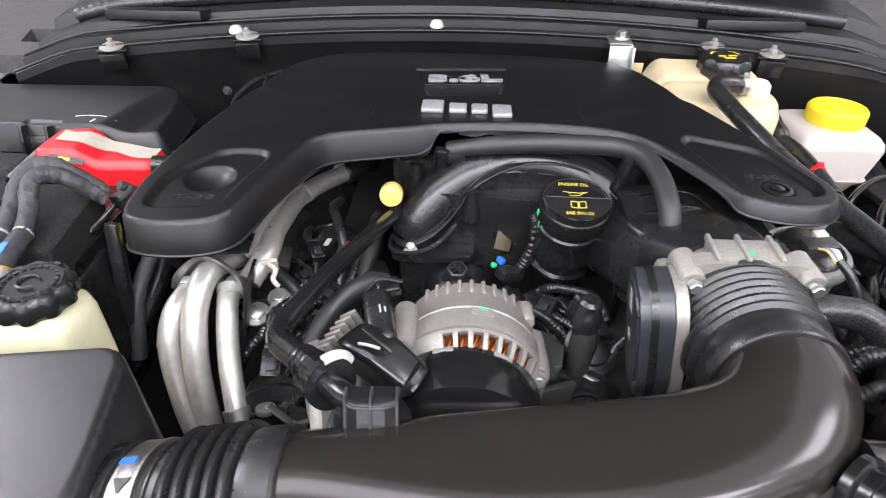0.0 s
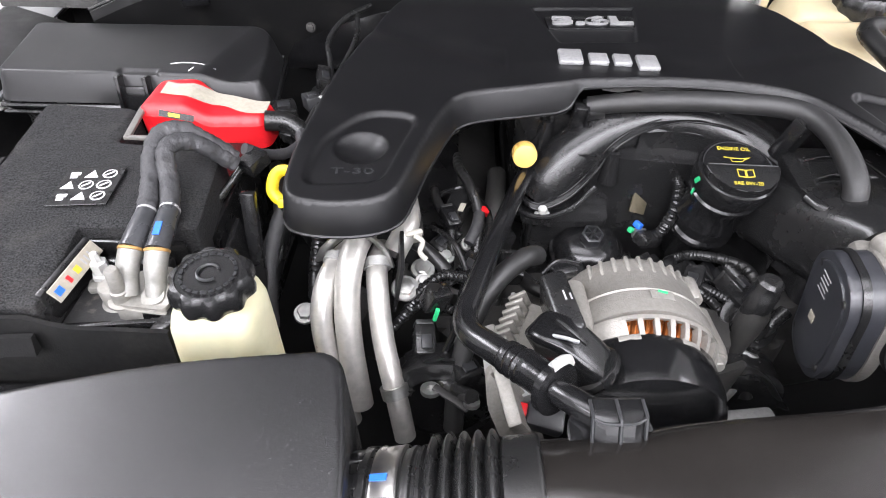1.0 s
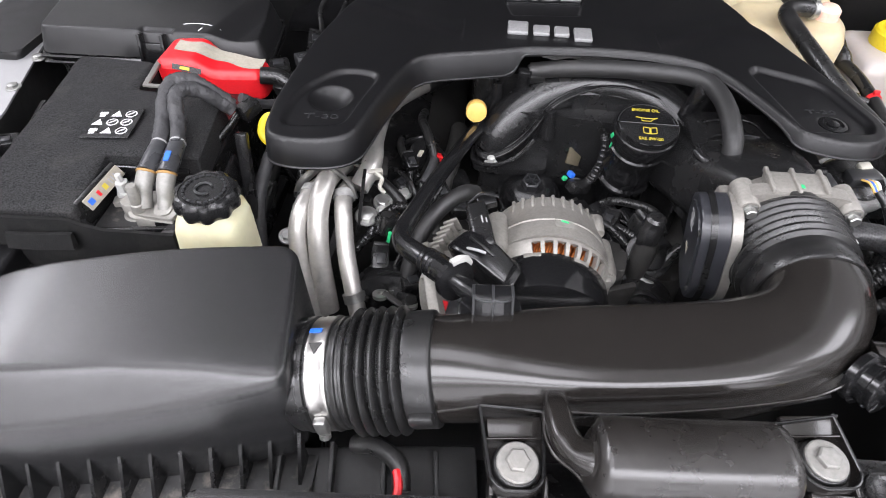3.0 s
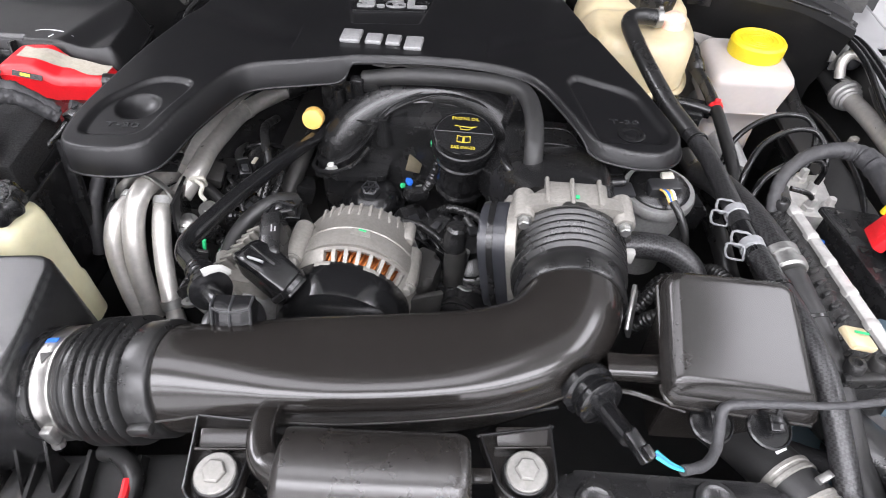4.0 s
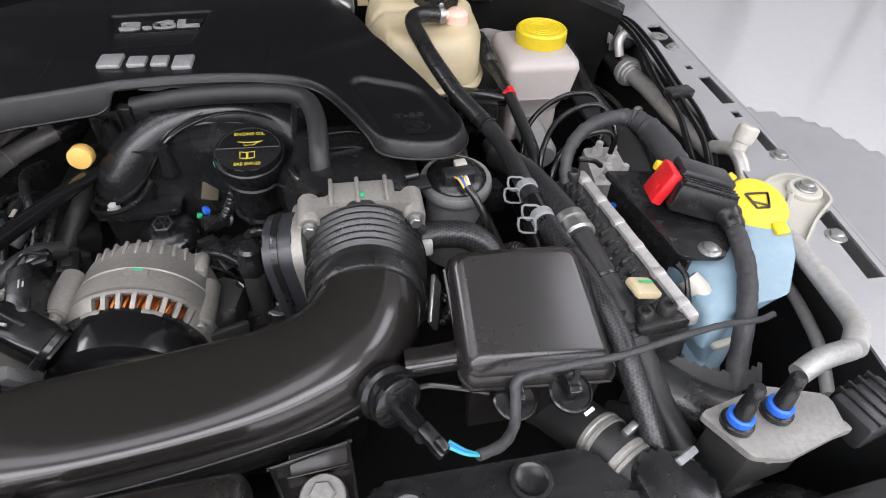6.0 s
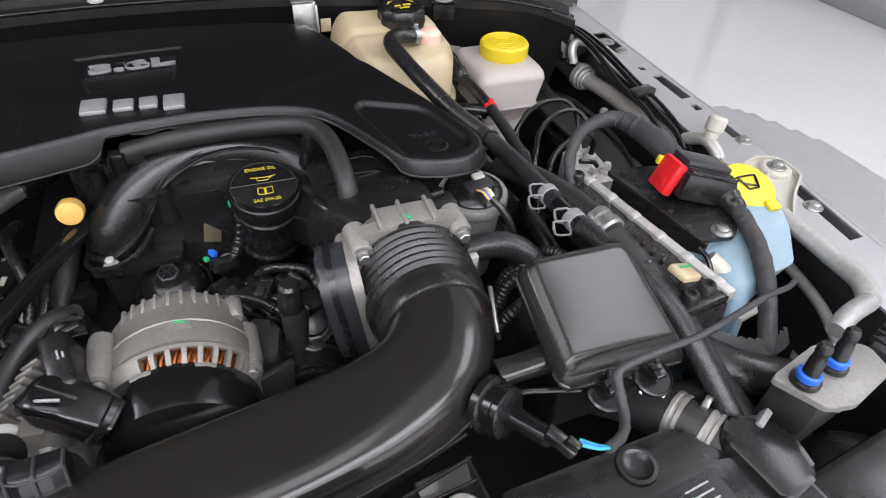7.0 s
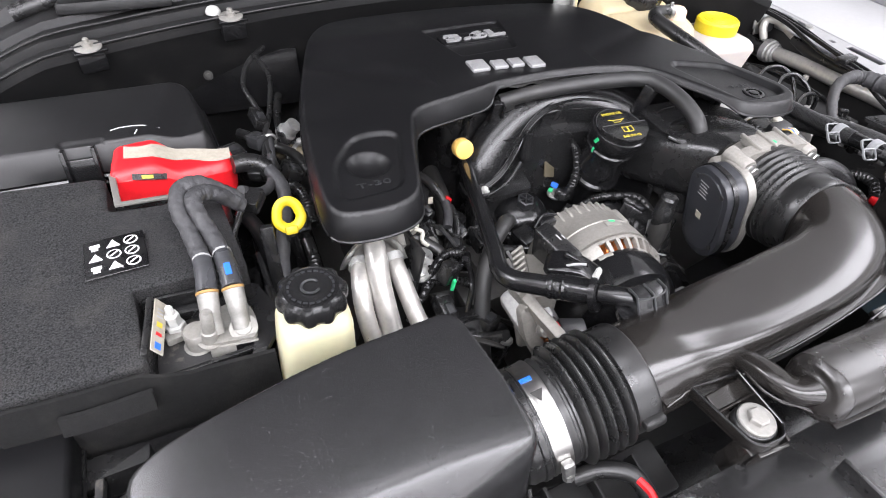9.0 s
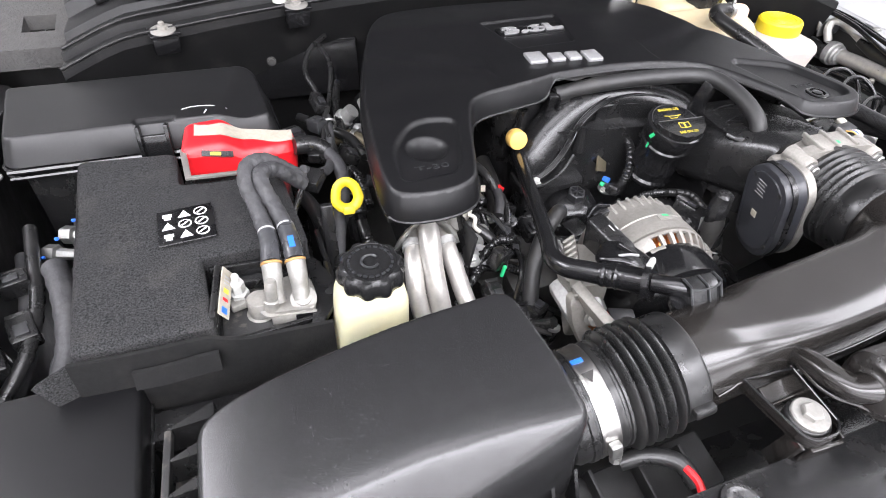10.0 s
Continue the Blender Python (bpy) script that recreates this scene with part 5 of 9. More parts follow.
part("lid", shell(lid_line, lid_height, 0.0055, 0.095, 0.0017, flare=0.003), "airbox", air, angle=50)
tub_line = rounded([(-0.450, 0.135), (-0.375, 0.135), (-0.178, 0.182), (-0.192, 0.280), (-0.30, 0.272), (-0.43, 0.240), (-0.472, 0.225)], 0.02)
part("tub", prism(tub_line, 0.92, 1.06, 0.003), "plastic", air)
part("front_shelf", prism(rounded([(-0.490, 0.083), (-0.375, 0.088), (-0.27, 0.108), (-0.160, 0.134), (-0.160, 0.172), (-0.375, 0.13), (-0.490, 0.13)], 0.004), 1.036, 1.044, 0.002), "dusty", air, "dusty front shelf")
for k in range(14):
    u = k / 13
    x = -0.47 + 0.30 * u
    y = float(np.interp(x, front_x, front_y)) - 0.004
    bm = prism([(0, 0), (0.026, 0), (0, 0.046)], -0.0015, 0.0015, 0, m=Matrix(((0, 0, 1, x), (-1, 0, 0, y + 0.004), (0, 1, 0, 1.043), (0, 0, 0, 1))))
    part("rib", bm, "plastic", air, smooth=False)
part("side_flange", box((0.006, 0.16, 0.010), (-0.484, 0.205, 1.090, 0, 0, 0), 0.001), "dusty", air, "dusty side flange")
part("side_flange", box((0.040, 0.16, 0.004), (-0.468, 0.205, 1.060, 0, -20, 0), 0.001), "dusty", air, "dusty side flange")
for k in range(6):
    y = 0.135 + 0.030 * k
    bm = prism([(-0.487, y), (-0.448, y + 0.004), (-0.448, y + 0.020)], 1.062, 1.094, 0)
    part("rib", bm, "plastic", air, smooth=False)
bm = lathe((-0.442, 0.258, 1.10), (0, 0, 1), [(0.006, 0), (0.006, 0.012), (0.004, 0.016)], 12)
part("clip", bm, "plastic", air)

# ---- battery with its felt jacket ----
batt = thing("battery", -0.46, 0.48, 0.95, "car battery in a black felt jacket with an open corner", "battery")
felt_line = rounded([(-0.548, 0.341), (-0.436, 0.345), (-0.447, 0.436), (-0.345, 0.440), (-0.360, 0.560), (-0.470, 0.565), (-0.476, 0.632), (-0.582, 0.638)], [0.006, 0.006, 0.003, 0.004, 0.004, 0.004, 0.006, 0.01], 4)


def felt_height(x, y):
    sag = np.vectorize(lambda a, b: noise.noise((a * 14, b * 14, 0.3)))(x, y) * step01(np.hypot(x + 0.46, y - 0.485), 0.03, 0.06)
    return 1.147 + 0.0022 * sag


part("felt_jacket", shell(felt_line, felt_height, 0.004, 0.13, 0.006), "felt", batt)
bm = bmesh.new()
rings = []
for k in range(13):
    u = k / 12
    x = -0.552 + 0.216 * u
    y = 0.339 - 0.0012 * math.sin(u * 7) + 0.003 * u
    top = 1.139 if u < 0.52 else 1.139 - 0.016 * step01(u, 0.52, 0.62) + 0.004 * u
    rings.append([(x, y, top), (x, y - 0.004, top), (x, y - 0.008, 1.09), (x, y - 0.006, 0.97), (x, y, 0.97)])
skin(bm, rings)
part("front_flap", bm, "liner", batt)
bm = bmesh.new()
rings = []
for k in range(9):
    u = k / 8
    x, y = -0.506 + 0.070 * u, 0.327 - 0.001 * math.sin(u * 5)
    rings.append([(x, y + 0.004, 1.124 + 0.004 * u), (x, y, 1.124 + 0.004 * u), (x, y - 0.006, 1.109 + 0.003 * u), (x, y + 0.002, 1.109 + 0.003 * u)])
skin(bm, rings)
part("loose_flap", bm, "liner", batt)
bm = bmesh.new()
skin(bm, [[(-0.548, 0.342, 1.138), (-0.552, 0.338, 1.138), (-0.548, 0.336, 1.06)], [(-0.575, 0.330, 1.132), (-0.578, 0.326, 1.131), (-0.556, 0.328, 1.062)]])
part("corner_flap", bm, "felt", batt)
part("case", prism(rounded([(-0.54, 0.352), (-0.345, 0.352), (-0.352, 0.625), (-0.57, 0.625)], 0.01), 0.95, 1.108, 0.003), "plastic", batt, "dusty black battery case")
bm = box((0.088, 0.075, 0.008), (-0.392, 0.390, 1.106), 0.003)
part("top_ledge", bm, "dusty", batt, "dust-covered battery top")
part("ledge_wall", box((0.006, 0.082, 0.030), (-0.4385, 0.388, 1.118, 0, 12, -5), 0.002), "plastic", batt)
part("ledge_wall", box((0.088, 0.006, 0.026), (-0.398, 0.430, 1.122), 0.002), "plastic", batt)
part("ledge_step", box((0.060, 0.012, 0.012), (-0.395, 0.421, 1.116), 0.003), "plastic", batt)
part("ledge_rim", box((0.092, 0.005, 0.014), (-0.390, 0.352, 1.112, 0, 0, 7), 0.0015), "plastic", batt)
part("ledge_wall", box((0.006, 0.068, 0.036), (-0.4365, 0.388, 1.128, 0, 6, -5), 0.002), "plastic", batt)
stick_m = pose(-0.4265, 0.388, 1.1395, 0, 58, -5)
part("rim_sticker", box((0.0135, 0.060, 0.0014), stick_m, 0.0004, 1), "paper", batt, "white warning sticker with coloured signs", smooth=False)
for y, mt, w in ((-0.023, "blue", 0.010), (-0.010, "red", 0.005), (0.001, "ink_yellow", 0.008)):
    part("sticker_sign", box((0.0060, w * 0.7, 0.0004), stick_m @ pose(0, y, 0.0009), 0), mt, batt, smooth=False)
for y in (0.010, 0.0145, 0.019):
    part("sticker_bar", box((0.0065, 0.0018, 0.0004), stick_m @ pose(0, y, 0.0008), 0), "ink_grey", batt, smooth=False)
label_m = pose(-0.4595, 0.4845, 1.1506, 0, 0, 5.5)
part("warning_label", box((0.054, 0.056, 0.0012), label_m, 0.0004, 1), "sticker", batt, "black warning label with white signs", smooth=False)
for r in range(3):
    for c in range(3):
        at = label_m @ pose(-0.017 + 0.016 * c, 0.017 - 0.0165 * r, 0.0008)
        if c == 2 or (r == 1 and c == 1):
            bm = lathe((0, 0, 0), (0, 0, 1), [(0.0066, 0), (0.0066, 0.0003)], 20)
            part("round_sign", bm, "ink_white", batt, smooth=False).data.transform(at)
            bm = lathe((0, 0, 0), (0, 0, 1), [(0.0052, 0.0003), (0.0052, 0.0005)], 20)
            part("sign_field", bm, "sticker", batt, smooth=False).data.transform(at)
            bm = box((0.0085, 0.0016, 0.0003), at @ pose(0, 0, 0.0007, 0, 0, 40), 0)
            part("sign_bar", bm, "ink_white", batt, smooth=False)
        elif c == 1 or (r == 1 and c == 0):
            part("triangle_sign", prism([(-0.006, -0.005), (0.0065, -0.005), (0.0, 0.0062)], 0, 0.0003, 0, m=at), "ink_white", batt, smooth=False)
        else:
            bm = box((0.009, 0.0045, 0.0003), at @ pose(0, 0.0015, 0), 0)
            box((0.006, 0.0035, 0.0003), at @ pose(0, -0.0035, 0), 0, bm=bm)
            part("sign_block", bm, "ink_white", batt, smooth=False)

hold = thing("battery_clamp", -0.340, 0.385, 1.0, "black painted steel hold-down plate beside the battery", "bracket")
part("plate", prism(rounded([(-0.352, 0.436), (-0.340, 0.436), (-0.322, 0.386), (-0.326, 0.374), (-0.342, 0.350), (-0.350, 0.338), (-0.356, 0.345), (-0.346, 0.385)], 0.003), 1.114, 1.120, 0.001), "black_paint", hold)
part("upright", box((0.004, 0.095, 0.14), (-0.339, 0.386, 1.046, 0, 8, 2), 0.001), "black_paint", hold)
# The plate stays uncut; a dark disc paints the shade inside its hole.
part("hole", lathe((-0.333, 0.384, 1.1196), (0, 0, 1), [(0.0045, 0), (0.0045, 0.0008), (0.003, 0.0009)], 16), "bay", hold, "flat dark disc painted as the shade in a bolt hole")

# negative terminal
term = thing("battery_terminal", -0.39, 0.39, 1.11, "dusty zinc battery terminal clamp with two cable lugs", "battery terminal")
bm = lathe((-0.399, 0.383, 1.106), (0, 0, 1), [(0.0140, 0), (0.0140, 0.004), (0.0115, 0.005), (0.0115, 0.022), (0.0105, 0.0235), (0.004, 0.0238)], 26)
part("post", bm, "terminal", term)
bm = prism(rounded([(-0.403, 0.376), (-0.388, 0.366), (-0.349, 0.362), (-0.346, 0.385), (-0.351, 0.407), (-0.371, 0.412), (-0.386, 0.403), (-0.402, 0.394)], 0.006), 1.118, 1.1245, 0.0015)
part("clamp_plate", bm, "terminal", term)
part("plate_edge", box((0.042, 0.004, 0.012), (-0.369, 0.3635, 1.115, -8, 0, -5), 0.0012), "terminal", term)
part("dark_tag", box((0.018, 0.0008, 0.009), (-0.359, 0.3605, 1.1155, -8, 0, -5), 0), "sticker", term, "dark tag", smooth=False)
part("clamp_bar", box((0.022, 0.012, 0.008), (-0.416, 0.394, 1.116, 0, 0, 15), 0.002), "terminal", term)
bm = lathe((-0.417, 0.402, 1.118), (0, 0, 1), [(0.0095, 0), (0.0095, 0.006), (0.0070, 0.007), (0.0070, 0.018), (0.0038, 0.019), (0.0036, 0.027), (0.003, 0.028)], 6)
part("clamp_nut", bm, "white", term, "pale plated clamp nut")
bm = lathe((-0.3885, 0.3735, 1.120), (0.1, 0, 1), [(0.0110, 0), (0.0110, 0.002), (0.0072, 0.0025), (0.0072, 0.014), (0.0058, 0.015), (0.0055, 0.036), (0.0042, 0.038)], 18)
part("lug_bolt", bm, "terminal", term)
bm = lathe((-0.3585, 0.3755, 1.124), (0, -0.5, 1), [(0.0125, 0), (0.0125, 0.004), (0.0075, 0.0045), (0.0075, 0.007), (0.0048, 0.0075)], 20)
part("lug_bolt", bm, "terminal", term)
for k, (pts, mark) in enumerate((([(-0.3825, 0.389, 1.145), (-0.382, 0.401, 1.153), (-0.381, 0.420, 1.158), (-0.382, 0.438, 1.160), (-0.388, 0.468, 1.168), (-0.395, 0.498, 1.180), (-0.391, 0.518, 1.188), (-0.374, 0.527, 1.186), (-0.354, 0.532, 1.168), (-0.338, 0.536, 1.150)], False),
                                 ([(-0.3595, 0.389, 1.145), (-0.360, 0.400, 1.153), (-0.361, 0.420, 1.158), (-0.3636, 0.442, 1.160), (-0.371, 0.468, 1.168), (-0.380, 0.492, 1.181), (-0.377, 0.508, 1.185), (-0.364, 0.519, 1.178), (-0.350, 0.527, 1.162), (-0.338, 0.533, 1.146)], True))):
    cable = thing("battery_cable", *pts[0], "thick grey-black taped battery cable bending over the jacket", "cable", "cables on the battery terminal")
    part("wrap", crumpled(pts[3:], 0.0082, 3 + k, 26, 18, 0.16), "tape", cable)
    part("sleeve", tube([pts[1], *pts[2:4]], [0.0098, 0.0094, 0.0086], 18, 6, wave=lambda d: 1 + 0.02 * math.sin(d * 700)), "sleeve_grey", cable, "smoky grey shrink sleeve")
    part("crimp", lathe(pts[1], np.array(pts[1]) - np.array(pts[0]), [(0.0093, -0.0012), (0.0102, -0.0008), (0.0102, 0.0010), (0.0096, 0.0016)], 18), "crimp", cable, "orange sealed crimp")
    low = np.array([pts[0][0], 0.376, 1.126])
    part("lug", tube([low, 0.5 * low + 0.5 * np.array(pts[0]), pts[0], pts[1]], [0.0085, 0.0080, 0.0090, 0.0094], 16, 5), "washer_zinc", cable, "pale dusty cable lug")
    part("tape_end", lathe(pts[3], np.array(pts[3]) - np.array(pts[2]), [(0.0086, 0), (0.0089, 0.001), (0.0089, 0.002), (0.0084, 0.003)], 16), "ink_grey", cable)
    if mark:
        part("paint_mark", box((0.0055, 0.013, 0.001), (-0.3605, 0.413, 1.1665, 12, 0, 4), 0), "blue", cable, "blue paint mark", smooth=False)

# red positive cover
redc = thing("terminal_cover", -0.41, 0.64, 1.12, "bright red plastic battery terminal cover with a grimy label", "terminal cover")
line = rounded([(-0.470, 0.615), (-0.40, 0.622), (-0.338, 0.634), (-0.334, 0.672), (-0.395, 0.676), (-0.422, 0.684), (-0.466, 0.678)], 0.012)


def red_height(x, y):
    return 1.158 - 0.016 * step01(x, -0.425, -0.395) - 0.08 * np.clip(x + 0.40, 0, 1) + 0.05 * (y - 0.65)


part("cap", shell(line, red_height, 0.010, 0.030, 0.003), "red", redc)
bm = bmesh.new()
rings = []
for k in range(16):
    u = k / 15
    x = -0.452 + 0.114 * u
    yc, w = 0.656 - 0.004 * math.sin(u * 9), 0.0125 - 0.001 * math.sin(u * 14)
    z = lambda yy: float(red_height(np.array(x), np.array(yy))) + 0.0012
    rings.append([(x, yc - w, z(yc - w)), (x, yc + w, z(yc + w))])
skin(bm, rings, caps=False, loop=False)
part("peeling_label", bm, "paper", redc, "yellowed peeling paper label")
bm = box((0.036, 0.007, 0.001), (-0.428, 0.6178, 1.146, 62, 14, 6), 0)
part("side_label", bm, "sticker", redc, "black and yellow strip label", smooth=False)
bm = box((0.012, 0.004, 0.001), (-0.430, 0.6168, 1.147, 62, 14, 6), 0)
part("label_patch", bm, "ink_yellow", redc, smooth=False)
part("base_frame", box((0.007, 0.064, 0.004), (-0.4625, 0.597, 1.150, 0, 0, 7), 0.001), "frame_grey", redc, "pale dusty base frame")
part("base_frame", box((0.052, 0.005, 0.004), (-0.432, 0.5665, 1.150, 0, 0, -2), 0.001), "frame_grey", redc, "pale dusty base frame")
part("cable_stub", tube([(-0.338, 0.636, 1.132), (-0.315, 0.640, 1.128), (-0.298, 0.636, 1.118)], 0.0115, 14, 6), "rubber", redc)

# ---- fuse box ----
fuse = thing("fuse_box", -0.53, 0.77, 1.0, "large black plastic fuse box with a chamfered lid", "fuse box")
fuse_line = rounded([(-0.668, 0.690), (-0.418, 0.693), (-0.360, 0.706), (-0.374, 0.828), (-0.690, 0.824)], [0.012, 0.010, 0.010, 0.016, 0.012], 5)


def fuse_height(x, y):
    z = 1.158 + 0.02 * (y - 0.76) - 0.014 * step01(x - 0.25 * (y - 0.76), -0.415, -0.372)
    return z - 0.0035 * (1 - step01(np.abs(x + 0.500), 0.020, 0.026)) * (1 - step01(y, 0.697, 0.706))


part("lid", shell(fuse_line, fuse_height, 0.0040, 0.031, 0.0018, flare=0.010), "lid_black", fuse, angle=50)
for zz, rr in ((1.117, 0.0030), (1.108, 0.0024)):
    part("seam", tube([(x, y, zz - 0.014 * float(step01(np.array(x), -0.42, -0.37)) * 0.6) for x, y in inset(fuse_line, -0.0105)], rr, 6, 2), "plastic_gloss", fuse)
part("tub", prism([(x * 0.985 - 0.0075, (y - 0.77) * 0.94 + 0.77) for x, y in fuse_line], 0.98, 1.115, 0), "plastic", fuse)
bm = box((0.036, 0.008, 0.040), (-0.503, 0.680, 1.124, -14), 0.002)
for s in (-0.0165, 0.0165):
    box((0.005, 0.014, 0.054), (-0.503 + s, 0.679, 1.130, -14), 0.0012, bm=bm)
for k in range(5):
    box((0.003, 0.012, 0.018), (-0.515 + 0.006 * k, 0.674, 1.106, -14), 0.0008, bm=bm)
part("latch", bm, "plastic_gloss", fuse)
bm = box((0.030, 0.008, 0.008), (-0.515, 0.850, 1.140), 0.002)
part("latch", bm, "plastic_gloss", fuse)
chalk = [(-0.468, 0.716), (-0.455, 0.720), (-0.432, 0.718), (-0.413, 0.712)]
bm = tube([(x, y, float(fuse_height(np.array(x), np.array(y))) + 0.0002) for x, y in chalk], 0.0005, 6, 6)
tube([(x, y, float(fuse_height(np.array(x), np.array(y))) + 0.0006) for x, y in ((-0.438, 0.708), (-0.4405, 0.700))], 0.0007, 6, 4, bm=bm)
part("chalk_mark", bm, "ink_white", fuse, "white chalk mark")
part("paint_dot", lathe((-0.655, 0.745, 1.1562), (0, 0, 1), [(0.003, 0), (0.003, 0.0005)], 12), "blue", fuse, "blue paint dot", smooth=False)

# ---- power steering reservoir ----
steer = thing("steering_reservoir", -0.297, 0.355, 1.0, "cream plastic power steering reservoir with a black cap", "fluid reservoir")
bm = bmesh.new()
rows = []
for z, hx, hy, cx in ((0.985, 0.040, 0.033, -0.303), (1.045, 0.039, 0.033, -0.302), (1.050, 0.036, 0.031, -0.301), (1.11, 0.0345, 0.031, -0.299), (1.138, 0.033, 0.030, -0.2975), (1.150, 0.0295, 0.028, -0.297), (1.155, 0.024, 0.024, -0.297), (1.165, 0.022, 0.022, -0.297)):
    rows.append([(cx + hx * math.copysign(abs(math.cos(a)) ** 0.5, math.cos(a)), 0.354 + hy * math.copysign(abs(math.sin(a)) ** 0.5, math.sin(a)), z) for a in (2 * math.pi * k / 40 for k in range(40))])
skin(bm, rows)
part("bottle", bm, "tank_cream", steer, angle=60)
bm = lathe((-0.296, 0.355, 1.153), (0, -0.04, 1), [(0.026, 0.005), (0.0295, 0.007), (0.0305, 0.012), (0.0295, 0.020), (0.0265, 0.0245), (0.024, 0.0252), (0.0235, 0.0242), (0.010, 0.0242)], 80, lobes=10, amp=0.055, lobe_rows=(1, 2, 3, 4))
capn = part("cap", bm, "plastic", steer)
for k in range(22):
    a = 2 * math.pi * k / 22
    bm = box((0.0022, 0.0038, 0.0008), (-0.296 + 0.0195 * math.cos(a), 0.354 + 0.0195 * math.sin(a), 1.1786, 0, 0, math.degrees(a)), 0)
    part("print_bar", bm, "plastic_grey", capn, smooth=False)
bm = tube([(-0.296 + 0.008 * math.cos(a), 0.354 + 0.008 * math.sin(a), 1.1788) for a in np.linspace(0.6, 5.6, 12)], 0.0012, 6, 3)
part("steering_sign", bm, "plastic_grey", capn)
for k, w in enumerate((0.026, 0.018)):
    part("moulded_bar", box((w, 0.0012, 0.004), (-0.296, 0.3225 - 0.0006, 1.075 - 0.009 * k), 0.0004), "tank_cream", steer)

# ---- transmission dipstick ring ----
ring = thing("transmission_dipstick", -0.291, 0.53, 1.08, "yellow looped dipstick handle", "dipstick")
loop = [(-0.291 + 0.0125 * math.cos(a) * (1.1 if math.sin(a) < 0 else 1), 0.528 + 0.0125 * math.sin(a) * 0.62, 1.124 + 0.0135 * math.sin(a)) for a in np.linspace(-1.5, 4.7, 16)]
bm = tube(loop, 0.0036, 10, 4, wide=1.7)
box((0.014, 0.009, 0.010), (-0.291, 0.518, 1.110, -30), 0.002, bm=bm)
part("handle", bm, "yellow", ring)
part("tube", tube([(-0.291, 0.518, 1.106), (-0.289, 0.53, 1.08), (-0.28, 0.56, 1.0)], 0.006, 10, 5), "plastic", ring)

# ---- silver refrigerant and heater pipes ----
for pts, r in (([(-0.205, 0.52, 1.085), (-0.209, 0.475, 1.106), (-0.213, 0.447, 1.106), (-0.216, 0.422, 1.085), (-0.213, 0.395, 1.045), (-0.205, 0.372, 0.98)], 0.0122),
               ([(-0.222, 0.49, 1.080), (-0.230, 0.455, 1.092), (-0.237, 0.425, 1.086), (-0.238, 0.402, 1.060), (-0.228, 0.380, 1.01), (-0.215, 0.365, 0.96)], 0.0104),
               ([(-0.192, 0.49, 1.078), (-0.192, 0.455, 1.090), (-0.189, 0.430, 1.078), (-0.182, 0.398, 1.048), (-0.169, 0.364, 1.014), (-0.160, 0.345, 0.97)], 0.0104)):
    o = thing("coolant_pipe", *pts[2], "dull silver aluminium pipe bending down beside the air box", "pipe", "aluminium pipes beside the air box")
    part("pipe", tube(pts, r, 18, 8), "alu_pipe", o)
    if r < 0.012:
        part("collar", lathe(pts[1], np.array(pts[2]) - np.array(pts[1]), [(r, -0.006), (r * 1.25, -0.005), (r * 1.25, 0.004), (r, 0.005)], 20), "alu", o)
clampp = thing("pipe_clamp", -0.21, 0.47, 1.09, "grey steel saddle clamp over the pipes", "clamp")
bm = tube([(-0.246, 0.463, 1.088), (-0.236, 0.462, 1.108), (-0.212, 0.466, 1.122), (-0.188, 0.462, 1.108), (-0.180, 0.458, 1.088)], 0.003, 8, 6, wide=3.0)
part("saddle", bm, "steel", clampp)
bm = box((0.085, 0.03, 0.004), (-0.215, 0.482, 1.128, 4, 0, 4), 0.0015)
part("plate", bm, "black_paint", clampp)
hclip = thing("spring_clamp", -0.166, 0.362, 1.01, "grey spring clamp on a pipe end", "clamp")
part("band", lathe((-0.170, 0.367, 1.017), (0.3, -0.55, -0.8), [(0.0125, -0.004), (0.0135, -0.004), (0.0135, 0.007), (0.0125, 0.007)], 20), "steel", hclip)
part("ear", box((0.009, 0.004, 0.008), (-0.158, 0.364, 1.016, 0, 20, 30), 0.001), "dark_metal", hclip)
heater = thing("heater_pipe", -0.15, 0.62, 1.06, "bent silver heater pipe ending in a hose clamp", "pipe")
part("pipe", tube([(-0.122, 0.729, 1.080), (-0.138, 0.713, 1.079), (-0.162, 0.685, 1.077), (-0.176, 0.651, 1.077), (-0.176, 0.600, 1.086), (-0.172, 0.550, 1.098), (-0.166, 0.500, 1.104), (-0.178, 0.470, 1.090)], 0.0120, 20, 8), "alu_pipe", heater)
part("seam_joint", lathe((-0.168, 0.674, 1.077), (-0.5, -0.85, 0), [(0.0120, -0.004), (0.0134, -0.003), (0.0134, 0.003), (0.0120, 0.004)], 20), "alu_pipe", heater)
part("second_pipe", tube([(-0.150, 0.73, 1.10), (-0.178, 0.66, 1.10), (-0.186, 0.58, 1.105), (-0.182, 0.50, 1.105)], 0.008, 14, 8), "alu_pipe", heater)
part("hose_end", tube([(-0.126, 0.725, 1.080), (-0.112, 0.738, 1.081), (-0.096, 0.756, 1.082), (-0.085, 0.80, 1.08)], 0.0155, 18, 6, wave=corrugated(0.008, 0.08)), "rubber", heater)
part("hose_clamp", tube([(-0.124 + 0.015 * math.cos(a), 0.727 + 0.012 * math.cos(a), 1.081 + 0.016 * math.sin(a)) for a in np.linspace(0.2, 2.9, 8)], 0.002, 8, 4, wide=2.0), "steel", heater)

